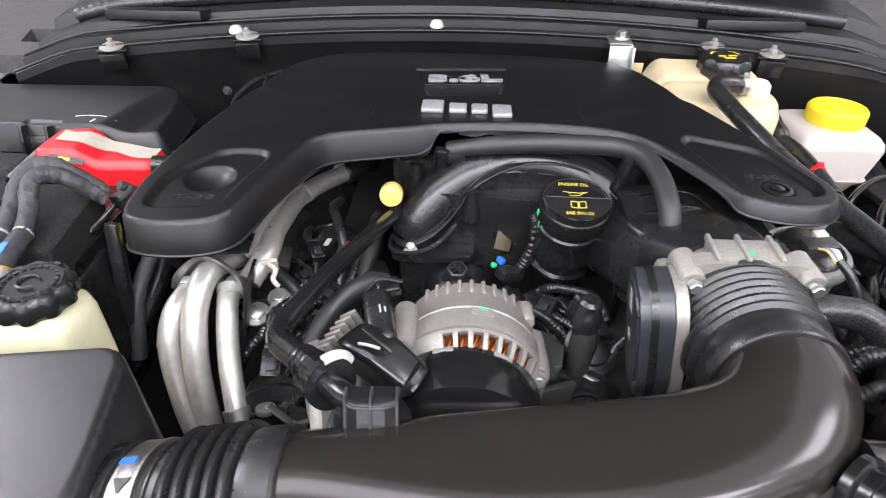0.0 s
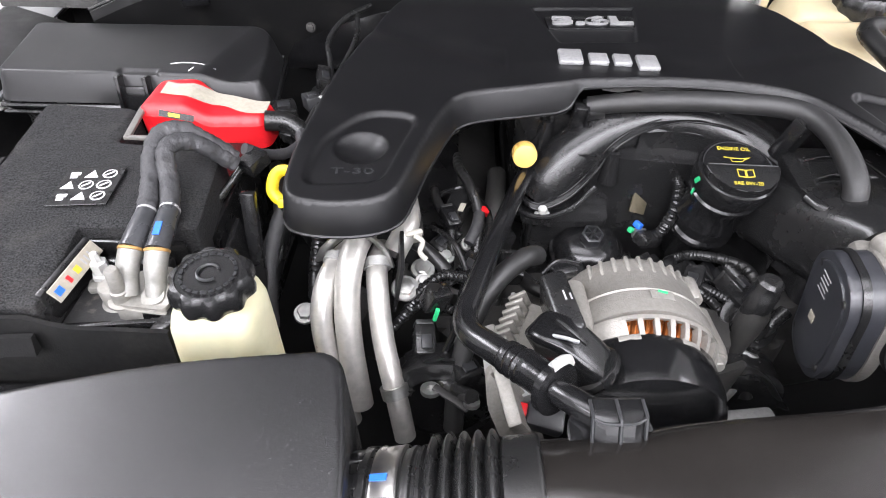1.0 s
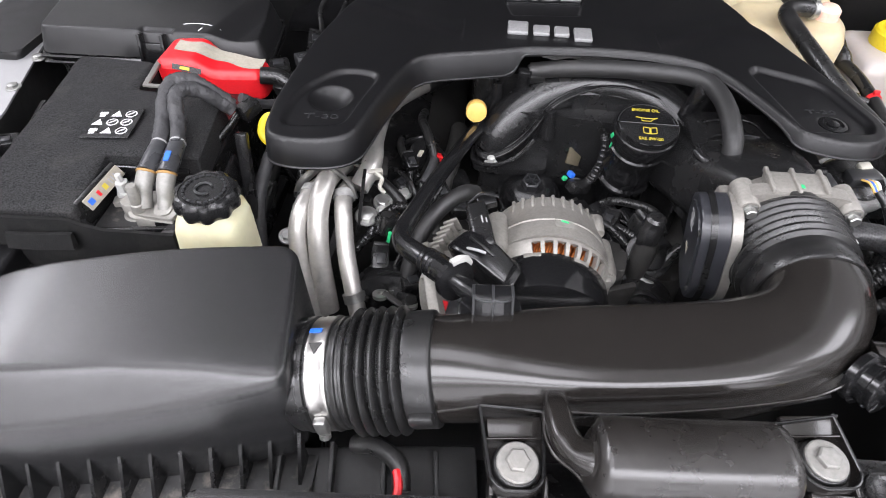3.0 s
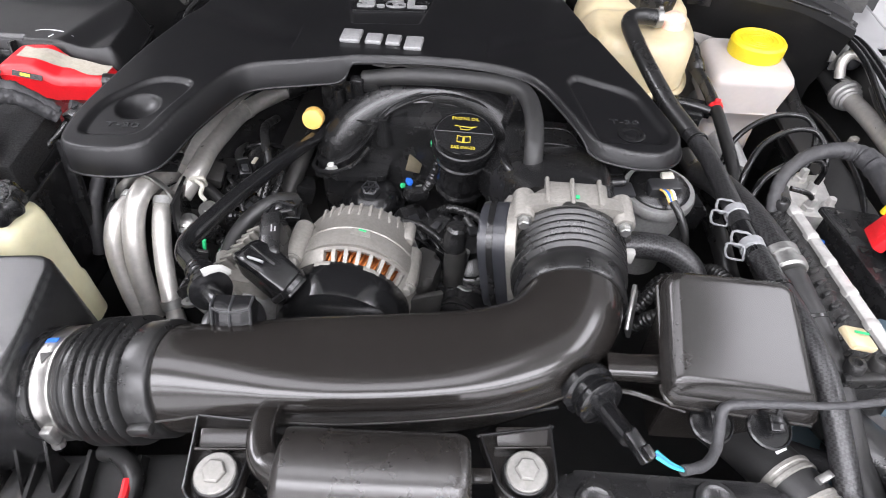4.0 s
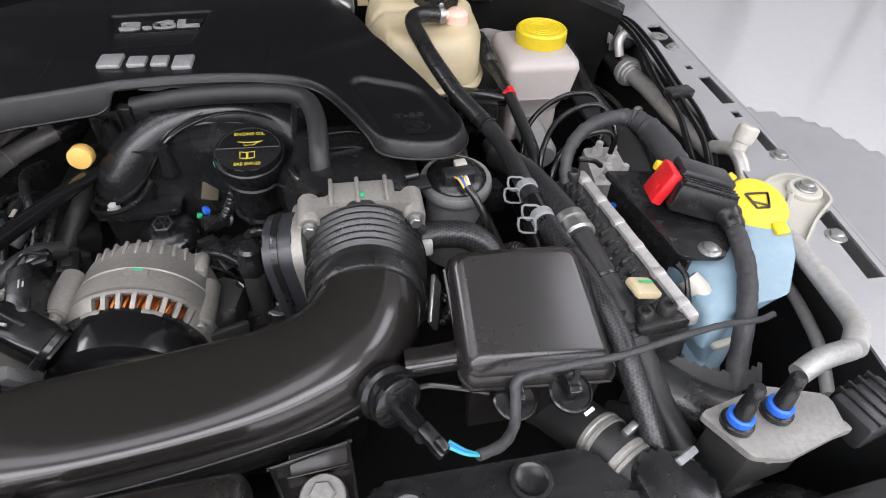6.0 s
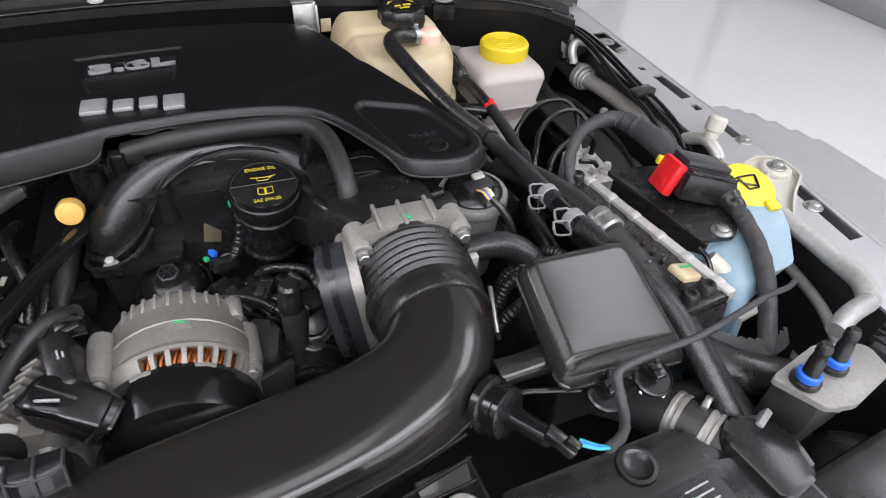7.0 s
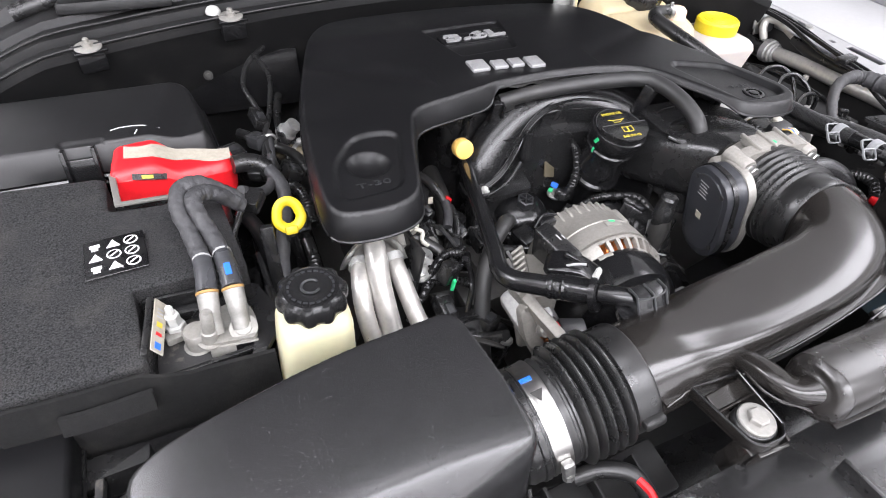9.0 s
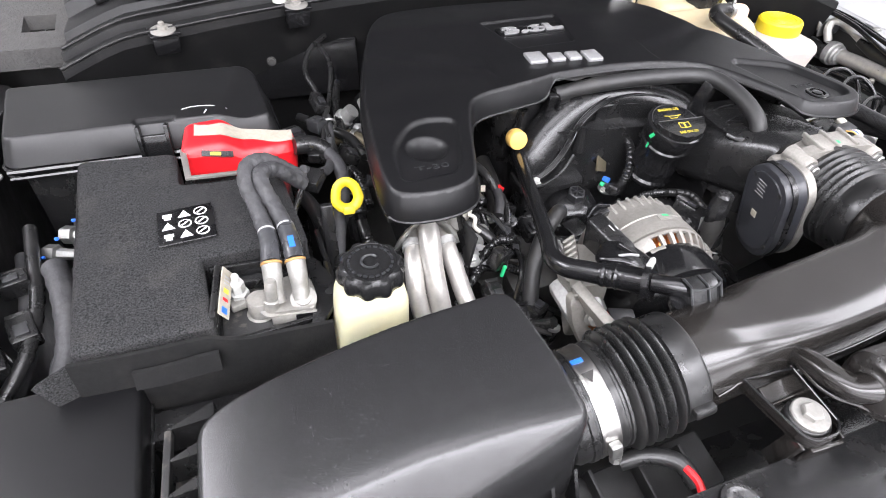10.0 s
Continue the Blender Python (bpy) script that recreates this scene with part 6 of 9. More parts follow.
# ---- dark pieces round the left side ----
wbox = thing("washer_box", -0.600, 0.232, 0.88, "smooth dark grey plastic box beside the air box", "plastic box")
part("tub", box((0.194, 0.226, 0.19), (-0.600, 0.232, 0.972, 1, 0, 3), 0.004), "cover", wbox)
part("lid", box((0.20, 0.232, 0.030), (-0.600, 0.232, 1.085, 1, 0, 3), 0.005, 3), "cover", wbox)
part("lid_rim", box((0.204, 0.236, 0.006), (-0.600, 0.232, 1.070, 1, 0, 3), 0.002), "plastic", wbox)
brk = thing("battery_bracket", -0.325, 0.42, 0.98, "black steel battery bracket with a hole", "bracket")
part("plate", box((0.006, 0.14, 0.11), (-0.322, 0.425, 1.055, 0, -6, 4), 0.002), "black_paint", brk)
part("foot", box((0.035, 0.045, 0.006), (-0.318, 0.385, 1.085, 4, -20, 4), 0.002), "black_paint", brk)
part("strut", box((0.014, 0.010, 0.16), (-0.318, 0.48, 1.06, -14, 0, 0), 0.002), "black_paint", brk)
for nm, pts, r, mt in (("wiring_loom", [(-0.300, 0.640, 1.12), (-0.288, 0.60, 1.116), (-0.290, 0.565, 1.105), (-0.302, 0.53, 1.085), (-0.312, 0.49, 1.05), (-0.312, 0.455, 0.99)], 0.0085, "tape"),
                       ("wiring_loom", [(-0.335, 0.556, 1.148), (-0.318, 0.572, 1.130), (-0.300, 0.60, 1.118), (-0.290, 0.66, 1.112), (-0.285, 0.72, 1.12)], 0.006, "tape"),
                       ("wiring_loom", [(-0.332, 0.552, 1.140), (-0.345, 0.535, 1.125), (-0.360, 0.505, 1.110), (-0.365, 0.48, 1.09)], 0.004, "rubber"),
                       ("wiring_loom", [(-0.270, 0.90, 1.15), (-0.262, 0.83, 1.145), (-0.275, 0.76, 1.13), (-0.29, 0.70, 1.12), (-0.285, 0.64, 1.11)], 0.0035, "rubber"),
                       ("wiring_loom", [(-0.62, 0.55, 1.07), (-0.605, 0.50, 1.06), (-0.60, 0.44, 1.04), (-0.62, 0.38, 1.02), (-0.66, 0.33, 1.0)], 0.013, "tape"),
                       ("wiring_loom", [(-0.60, 0.56, 1.05), (-0.59, 0.49, 1.045), (-0.61, 0.43, 1.03), (-0.60, 0.38, 1.01)], 0.010, "tape")):
    solo(nm, tube(pts, r, 12, 8, wave=lambda s: 1 + 0.05 * math.sin(s * 300)), mt, "black taped wiring loom beside the battery", "wiring")
solo("loom_tip", tube([(-0.365, 0.482, 1.092), (-0.367, 0.474, 1.084)], 0.0045, 10, 4), "red", "red wire end beside the battery", "wire end")
solo("loom_connector", box((0.020, 0.026, 0.016), (-0.325, 0.548, 1.138, 10, 0, -30), 0.002), "plastic", "black loom connector beside the battery cable", "connector")
solo("loom_clip", tube([(-0.285 + 0.008 * math.cos(a), 0.70, 1.12 + 0.008 * math.sin(a)) for a in np.linspace(0, 6.0, 10)], 0.002, 8, 3), "steel", "thin steel loom clip", "clip")
for k, (x, y, z) in enumerate(((-0.628, 0.585, 1.06), (-0.612, 0.61, 1.065), (-0.640, 0.56, 1.055))):
    valve = thing("brake_line_fitting", x, y, z - 0.03, "zinc line fitting beside the battery", "fitting", "fittings beside the battery")
    part("nut", lathe((x, y, z), (0.9, -0.4, 0.1), [(0.009, -0.012), (0.011, -0.010), (0.011, 0.004), (0.007, 0.006), (0.006, 0.03)], 6), "steel", valve)
    part("mark", box((0.005, 0.003, 0.004), (x + 0.004, y + 0.012, z + 0.012), 0.001), "blue", valve)


# ---- coolant bottle ----
cool = thing("coolant_bottle", 0.39, 0.83, 1.03, "aged cream plastic coolant bottle with a black cap", "fluid reservoir")
bottle = rounded([(0.292, 0.800), (0.335, 0.742), (0.405, 0.735), (0.446, 0.745), (0.464, 0.79), (0.462, 0.875), (0.44, 0.915), (0.305, 0.925)], 0.02, 5)


def bottle_height(x, y):
    z = 1.178 - 0.03 * step01(-x, -0.33, -0.29) + 0.012 * step01(y, 0.80, 0.90)
    z = z + 0.012 * np.exp(-(np.hypot(x - 0.424, y - 0.786) / 0.018) ** 2)
    return z - 0.005 * np.exp(-((y - 0.842) / 0.006) ** 2)


part("bottle", shell(bottle, bottle_height, 0.018, 0.058, 0.005), "tank_amber", cool, angle=60)
bm = lathe((0.408, 0.868, 1.178), (0, -0.05, 1), [(0.026, 0), (0.034, 0.002), (0.0355, 0.012), (0.0345, 0.026), (0.031, 0.030), (0.010, 0.0305)], 60, lobes=9, amp=0.05, lobe_rows=(1, 2, 3, 4))
capc = part("cap", bm, "plastic", cool)
for k in range(9):
    a = 0.5 + 0.28 * k
    bm = box((0.0055, 0.0035, 0.0006), (0.408 + 0.021 * math.cos(a), 0.8665 + 0.021 * math.sin(a), 1.2088, 2, 0, math.degrees(a) + 90), 0)
    part("print_bar", bm, "ink_yellow", capc, "yellow print bar", smooth=False)
for dx, dy, w in ((-0.008, -0.004, 0.010), (0.007, -0.002, 0.012), (0.0, -0.013, 0.016)):
    part("print_bar", box((w, 0.005, 0.0006), (0.408 + dx, 0.8665 + dy, 1.2090, 2, 0, 6), 0), "ink_yellow", capc, "yellow print bar", smooth=False)
part("nipple", lathe((0.424, 0.786, 1.182), (0, -0.05, 1), [(0.017, -0.004), (0.0165, 0.004), (0.0155, 0.014), (0.011, 0.0185), (0.004, 0.0195)], 24), "nipple", cool, "pink-tinted moulded nipple")
part("spout", tube([(0.42, 0.785, 1.193), (0.395, 0.780, 1.196)], 0.007, 12, 4), "nipple", cool)
for rx in (0.30, 0.325):
    part("rib", box((0.016, 0.003, 0.02), (rx, 0.915, 1.170), 0.001), "tank_amber", cool)
part("hose_clamp", lathe((0.405, 0.781, 1.196), (-1, -0.15, 0.02), [(0.0112, 0), (0.0128, 0.001), (0.0128, 0.008), (0.0112, 0.009)], 18), "steel", cool)
part("clamp_ear", box((0.006, 0.004, 0.010), (0.400, 0.777, 1.209), 0.001), "steel", cool)
part("lower_seam", tube([(x, y, 1.104) for x, y in inset(bottle, -0.003)] + [(bottle[0][0] - 0.003, bottle[0][1], 1.104)], 0.0035, 8, 2, wide=1.5), "tank_amber", cool)
bracket = thing("bottle_bracket", 0.39, 0.80, 0.95, "black plastic bracket below the coolant bottle", "bracket")
part("tray", prism(inset(bottle, 0.010), 0.95, 1.101, 0.002), "plastic", bracket)
part("front_wall", box((0.120, 0.006, 0.060), (0.405, 0.728, 1.070, -6, 0, -4), 0.002), "plastic", bracket)
for k in range(5):
    part("rib", box((0.003, 0.016, 0.058), (0.360 + 0.022 * k, 0.722 - 0.001 * k, 1.070, -6, 0, -4), 0.001), "plastic_gloss", bracket)
part("tongue", box((0.07, 0.034, 0.006), (0.455, 0.722, 1.098, 0, 0, -16), 0.002), "plastic", bracket)
part("tongue_rim", tube([(0.424, 0.742, 1.102), (0.420, 0.722, 1.103), (0.446, 0.708, 1.103), (0.480, 0.700, 1.103), (0.490, 0.712, 1.102)], 0.0022, 8, 5), "plastic_gloss", bracket)

hose1 = thing("coolant_hose", 0.40, 0.6, 1.14, "black rubber hose running into a braided sleeve", "hose")
pts = [(0.402, 0.780, 1.196), (0.378, 0.777, 1.199), (0.362, 0.768, 1.199), (0.358, 0.752, 1.196), (0.364, 0.715, 1.190), (0.376, 0.665, 1.180), (0.396, 0.612, 1.164), (0.415, 0.575, 1.154)]
part("bare_hose", tube(pts, 0.0108, 16, 8), "rubber", hose1)
part("braided_sleeve", tube([(0.402, 0.600, 1.160), (0.418, 0.570, 1.153), (0.430, 0.530, 1.149), (0.434, 0.485, 1.150), (0.434, 0.445, 1.153), (0.434, 0.415, 1.156)], 0.0100, 18, 10), "braid", hose1)
part("joint", tube([(0.434, 0.425, 1.155), (0.434, 0.395, 1.158), (0.436, 0.372, 1.160)], 0.0092, 16, 6), "plastic_gloss", hose1)
part("lower_sleeve", tube([(0.436, 0.378, 1.159), (0.441, 0.335, 1.163), (0.448, 0.290, 1.164), (0.455, 0.245, 1.156), (0.462, 0.200, 1.132), (0.468, 0.165, 1.108), (0.474, 0.140, 1.085)], 0.0098, 18, 10), "braid", hose1)
for y, z in ((0.436, 1.154), (0.384, 1.1595)):
    part("tie", lathe((0.434, y, z), (0, -1, 0.05), [(0.0100, -0.005), (0.0114, -0.004), (0.0114, 0.005), (0.0100, 0.006)], 20), "clip_grey", hose1)
    for dz in (0.0, 0.012):
        c = Vector((0.4235 - dz * 0.5, y + 0.004 - 0.9 * dz, z + 0.004 - dz * 0.5))
        loop = [c + Vector((-0.0075 * a, 0.002 * a + 0.004 * b, 0.0050 * b)) for a, b in ((-1, -1), (-1, 1), (0, 1.1), (1, 0.9), (1, -0.9), (0, -1.1), (-1, -1))]
        part("clip_loop", tube(loop, 0.0012, 6, 2, wide=1.8), "clip_grey", hose1, "pale plastic clip loop")
for y, z in ((0.33, 1.163), (0.56, 1.152)):
    part("cable_tie", lathe((0.4415 if y < 0.4 else 0.4225, y, z), (0.15, -1, 0), [(0.0100, -0.002), (0.0114, -0.0015), (0.0114, 0.0015), (0.0100, 0.002)], 20), "plastic", hose1)

hose2 = thing("braided_hose", 0.46, 0.4, 1.12, "thick braided black hose with a silver fitting", "hose")
part("upper_sleeve", tube([(0.432, 0.545, 1.118), (0.441, 0.51, 1.132), (0.449, 0.47, 1.142), (0.455, 0.425, 1.150), (0.462, 0.380, 1.153)], 0.0148, 18, 10), "braid", hose2)
part("fitting", lathe((0.461, 0.386, 1.1535), (0.10, -1, 0.0), [(0.0135, 0), (0.0165, 0.002), (0.0165, 0.010), (0.0145, 0.011), (0.0145, 0.017), (0.017, 0.018), (0.017, 0.026), (0.0145, 0.028)], 24), "steel", hose2)
part("lower_hose", tube([(0.465, 0.358, 1.152), (0.471, 0.325, 1.146), (0.480, 0.285, 1.134), (0.487, 0.245, 1.115), (0.497, 0.205, 1.09), (0.52, 0.165, 1.06), (0.57, 0.14, 1.04)], [0.0130, 0.0125, 0.0130, 0.0130, 0.0135, 0.0150, 0.0160], 18, 8), "rubber_matt", hose2)
for q in ((0.473, 0.315, 1.143), (0.485, 0.26, 1.123)):
    part("band", lathe(q, (0.2, -1, -0.4), [(0.0130, -0.002), (0.0142, -0.0015), (0.0142, 0.0015), (0.0130, 0.002)], 20), "plastic_gloss", hose2)

# ---- brake fluid ----
brake = thing("brake_reservoir", 0.56, 0.82, 1.02, "milky plastic brake fluid reservoir with a yellow cap", "fluid reservoir")
bm = bmesh.new()
rows = []
for z, x0, x1, y0, y1 in ((1.035, 0.520, 0.593, 0.78, 0.85), (1.055, 0.515, 0.603, 0.773, 0.86), (1.060, 0.506, 0.612, 0.768, 0.868), (1.064, 0.503, 0.615, 0.766, 0.872), (1.068, 0.506, 0.612, 0.768, 0.868), (1.112, 0.499, 0.617, 0.758, 0.880), (1.121, 0.501, 0.615, 0.761, 0.879), (1.127, 0.506, 0.610, 0.767, 0.876), (1.130, 0.514, 0.602, 0.777, 0.870), (1.131, 0.525, 0.590, 0.790, 0.860)):
    cx, cy, hx, hy = (x0 + x1) / 2, (y0 + y1) / 2, (x1 - x0) / 2, (y1 - y0) / 2
    rows.append([(cx + hx * math.copysign(abs(math.cos(a)) ** 0.24, math.cos(a)), cy + hy * math.copysign(abs(math.sin(a)) ** 0.24, math.sin(a)), z) for a in (2 * math.pi * (k + 0.5) / 88 for k in range(88))])
skin(bm, rows)
part("tank", bm, "tank_white", brake, angle=50)
bm = lathe((0.567, 0.826, 1.128), (0, 0, 1), [(0.033, 0), (0.038, 0.001), (0.039, 0.006), (0.039, 0.022), (0.036, 0.0255), (0.033, 0.0258), (0.032, 0.0245), (0.014, 0.0245)], 60, lobes=30, amp=0.008, lobe_rows=(2, 3))
capb = part("cap", bm, "yellow", brake)
for r in (0.012, 0.019, 0.026):
    part("cap_ring", tube([(0.567 + r * math.cos(a), 0.826 + r * math.sin(a), 1.1528) for a in np.linspace(0, 6.28, 22)], 0.0008, 6, 2), "yellow", capb)
part("lower_tank", prism(rounded([(0.515, 0.785), (0.60, 0.785), (0.60, 0.85), (0.515, 0.85)], 0.015), 0.98, 1.04, 0), "tank_white", brake)
booster = thing("brake_booster", 0.53, 0.98, 0.9, "grey metal brake booster drum behind the reservoirs", "brake booster")
part("drum", lathe((0.566, 0.945, 1.050), (0, -1, 0.10), [(0.118, -0.05), (0.122, -0.03), (0.122, -0.015), (0.116, -0.008), (0.112, 0.004), (0.106, 0.006), (0.100, 0.020), (0.086, 0.030), (0.060, 0.036), (0.03, 0.040)], 56), "booster", booster)
part("drum_rim", lathe((0.566, 0.945, 1.050), (0, -1, 0.10), [(0.120, -0.022), (0.127, -0.020), (0.127, -0.010), (0.120, -0.008)], 56), "booster", booster)
part("master_cylinder", lathe((0.555, 0.95, 1.0), (0, -1, 0), [(0.03, 0), (0.03, 0.05), (0.024, 0.06), (0.024, 0.24), (0.018, 0.25)], 24), "alu", booster)
valve = thing("vacuum_line", 0.487, 0.69, 1.1, "black vacuum line with a red clip", "vacuum line")
part("hose", tube([(0.475, 0.80, 1.12), (0.478, 0.74, 1.125), (0.484, 0.690, 1.118), (0.490, 0.640, 1.105), (0.496, 0.585, 1.085), (0.492, 0.54, 1.06), (0.485, 0.51, 1.03)], 0.0082, 14, 8), "rubber", valve)
part("clip", lathe((0.4845, 0.695, 1.1185), (0.05, -1, -0.2), [(0.008, 0), (0.0095, 0.001), (0.0095, 0.007), (0.008, 0.008)], 16), "red", valve, "red plastic clip")
part("clip_tab", box((0.008, 0.005, 0.007), (0.484, 0.690, 1.128, -10), 0.0015), "red", valve)
part("bracket", box((0.09, 0.02, 0.012), (0.455, 0.715, 1.105, 8, 0, -14), 0.003), "plastic", valve)
part("elbow", tube([(0.478, 0.775, 1.122), (0.472, 0.80, 1.135), (0.470, 0.83, 1.14)], 0.011, 12, 6, wave=corrugated(0.006, 0.15)), "rubber", valve)

# ---- anti-lock unit, brake lines and loom ----
abs_u = thing("brake_control_unit", 0.55, 0.51, 1.0, "silver valve block with black module and line fittings", "brake unit")
part("valve_block", prism(rounded([(0.576, 0.555), (0.630, 0.553), (0.636, 0.640), (0.588, 0.642)], 0.004), 0.98, 1.054, 0.003), "rim_metal", abs_u)
part("module", box((0.060, 0.080, 0.060), (0.664, 0.585, 1.010, 0, 0, 6), 0.004), "plastic", abs_u)
for x, y in ((0.621, 0.573), (0.608, 0.600), (0.606, 0.629), (0.596, 0.570), (0.622, 0.618)):
    part("line_fitting", lathe((x - 0.002, y, 1.050), (0.05, -0.05, 1), [(0.0085, 0), (0.0085, 0.010), (0.0060, 0.011), (0.0060, 0.019), (0.0045, 0.022)], 6), "rim_metal", abs_u)
for pts in ([(0.486, 0.610, 1.070), (0.497, 0.632, 1.102), (0.530, 0.664, 1.112), (0.570, 0.688, 1.114), (0.604, 0.689, 1.113), (0.616, 0.672, 1.104), (0.616, 0.652, 1.085), (0.606, 0.632, 1.066)],
            [(0.494, 0.556, 1.075), (0.503, 0.580, 1.104), (0.533, 0.623, 1.112), (0.575, 0.653, 1.114), (0.606, 0.656, 1.113), (0.617, 0.640, 1.104), (0.622, 0.625, 1.088), (0.621, 0.617, 1.066)],
            [(0.500, 0.530, 1.060), (0.510, 0.552, 1.090), (0.530, 0.575, 1.100), (0.570, 0.600, 1.104), (0.600, 0.606, 1.102), (0.610, 0.602, 1.090), (0.608, 0.600, 1.066)]):
    solo("brake_line", tube(pts, 0.0038, 10, 8), "plastic_gloss", "thin black brake line looped over the control unit", "brake line", "brake lines over the control unit")
loom = thing("control_loom", 0.56, 0.52, 1.1, "thick taped wiring loom arching to a black connector", "wiring")
part("wrap", tube([(0.494, 0.455, 1.08), (0.495, 0.478, 1.118), (0.503, 0.505, 1.146), (0.528, 0.528, 1.160), (0.560, 0.540, 1.165), (0.588, 0.540, 1.164), (0.600, 0.516, 1.164), (0.602, 0.474, 1.164), (0.604, 0.430, 1.158)], [0.006, 0.0065, 0.0072, 0.0078, 0.0085, 0.0105, 0.0130, 0.0145, 0.0140], 16, 8, wave=lambda s: 1 + 0.05 * math.sin(s * 330) + 0.07 * math.sin(s * 780)), "tape", loom)
part("wire", tube([(0.515, 0.50, 1.14), (0.535, 0.50, 1.135), (0.55, 0.51, 1.12)], 0.003, 8, 6), "rubber", loom)

# ---- power module with its red lock ----
conn = thing("loom_connector", 0.605, 0.40, 1.12, "black ribbed wiring connector with a red lock lever", "connector")
cm = pose(0.603, 0.402, 1.158, -8, 14, -14) @ Matrix.Diagonal((0.86, 0.86, 0.86, 1))
part("housing", box((0.074, 0.058, 0.036), cm, 0.004), "plastic", conn)
part("lid", box((0.066, 0.040, 0.012), cm @ pose(0.002, 0.012, 0.022), 0.003), "plastic_grey", conn)
for k in range(5):
    part("rib", box((0.068, 0.0022, 0.006), cm @ pose(0, -0.026 + 0.0065 * k, 0.019), 0.0006), "plastic", conn)
part("lock_lever", box((0.014, 0.040, 0.044), cm @ pose(-0.043, 0.004, 0.0, 0, 10, 0), 0.003), "red", conn, "red lock lever")
part("lock_slot", box((0.002, 0.018, 0.010), cm @ pose(-0.051, 0.002, -0.004, 0, 10, 0), 0.0006), "red", conn)
part("lock_catch", box((0.012, 0.008, 0.012), cm @ pose(-0.046, 0.026, 0.010), 0.002), "yellow", conn, "yellow catch")
part("boot", tube([(0.622, 0.390, 1.152), (0.626, 0.376, 1.150), (0.625, 0.356, 1.147)], [0.017, 0.0145, 0.0105], 16, 6, wave=corrugated(0.012, 0.1)), "rubber", conn)
part("cable", crumpled([(0.626, 0.366, 1.148), (0.623, 0.345, 1.145), (0.617, 0.318, 1.139), (0.607, 0.290, 1.131), (0.592, 0.260, 1.115), (0.576, 0.230, 1.090), (0.565, 0.208, 1.06)], 0.0088, 21), "tape", conn)
part("inner_plug", box((0.03, 0.03, 0.024), (0.575, 0.425, 1.118, 0, 0, 30), 0.003), "plastic", conn)
part("inner_wire", tube([(0.545, 0.455, 1.105), (0.56, 0.44, 1.118), (0.575, 0.43, 1.12)], 0.0035, 8, 5), "blue", conn)
brk2 = thing("module_bracket", 0.585, 0.37, 1.0, "black steel bracket with triangular cut-outs", "bracket")
part("web", box((0.006, 0.14, 0.13), (0.558, 0.400, 1.070, 0, 0, 9), 0.002), "black_paint", brk2)
part("shelf", prism(rounded([(0.560, 0.334), (0.602, 0.328), (0.638, 0.366), (0.636, 0.42), (0.600, 0.466), (0.536, 0.476), (0.546, 0.42)], 0.008), 1.134, 1.139, 0.001), "black_paint", brk2)
part("shelf_lip", tube([(0.554, 0.33, 1.136), (0.562, 0.318, 1.126), (0.560, 0.300, 1.11)], 0.006, 10, 5, wide=0.5), "black_paint", brk2)
hex_bolt(0.592, 0.340, 1.139, 0.0075, 0.005, parent=brk2, flange=1.5)
for k in range(5):
    y = 0.358 + 0.027 * k
    x = 0.5625 - 0.002 * k
    part("cut_out", prism([(x - 0.003, y - 0.004), (x + 0.005, y), (x - 0.003, y + 0.003)], 1.1385, 1.1400, 0), "dark_metal", brk2, "small triangular cut-out", smooth=False)
part("arm", tube([(0.575, 0.31, 1.06), (0.578, 0.275, 1.04), (0.592, 0.235, 1.035), (0.58, 0.20, 1.04)], 0.009, 10, 6, wide=0.5), "black_paint", brk2)

# ---- finned control computer ----
ecu = thing("engine_computer", 0.53, 0.39, 1.05, "finned dark aluminium engine computer with a bright cast rim", "engine computer")
em = pose(0.4955, 0.3715, 1.1175, -4.4, -4, 4.2)
part("case", box((0.062, 0.226, 0.030), em, 0.003), "ecu", ecu)
for i in range(3):
    for k in range(14):
        bm = box((0.0125, 0.0052, 0.0075), em @ pose(-0.0225 + 0.0150 * i, -0.096 + 0.0148 * k + 0.005 * (i % 2), 0.0165, 0, 0, 28), 0.0022, 2)
        part("fin", bm, "ecu", ecu)
part("rim", box((0.012, 0.236, 0.014), em @ pose(0.0295, 0, 0.0125), 0.003), "rim_metal", ecu, "bright cast rim")
for k in range(6):
    part("rim_lug", box((0.013, 0.012, 0.0145), em @ pose(0.0285, -0.100 + 0.040 * k, 0.0138), 0.003), "rim_metal", ecu)
part("rim_end", box((0.050, 0.010, 0.012), em @ pose(0.004, -0.113, 0.011), 0.003), "ecu", ecu)
for q in ((-0.010, -0.106), (0.012, -0.104), (-0.020, 0.106), (0.018, 0.110), (-0.024, 0.055)):
    part("post", lathe(em @ Vector((q[0], q[1], 0.012)), em.to_3x3() @ Vector((0, 0, 1)), [(0.008, 0), (0.008, 0.012), (0.0065, 0.014), (0.004, 0.0142), (0.0035, 0.010)], 14), "ecu", ecu)
part("end_plate", box((0.06, 0.012, 0.05), em @ pose(0, -0.112, -0.02), 0.003), "ecu", ecu)
part("tag", box((0.027, 0.022, 0.008), (0.495, 0.286, 1.1570, 0, 20, 10), 0.003), "tank_amber", ecu, "ivory tag with a green stripe")
part("tag_stripe", box((0.016, 0.0018, 0.001), (0.497, 0.289, 1.1620, 0, 20, 10), 0), "green", ecu, smooth=False)

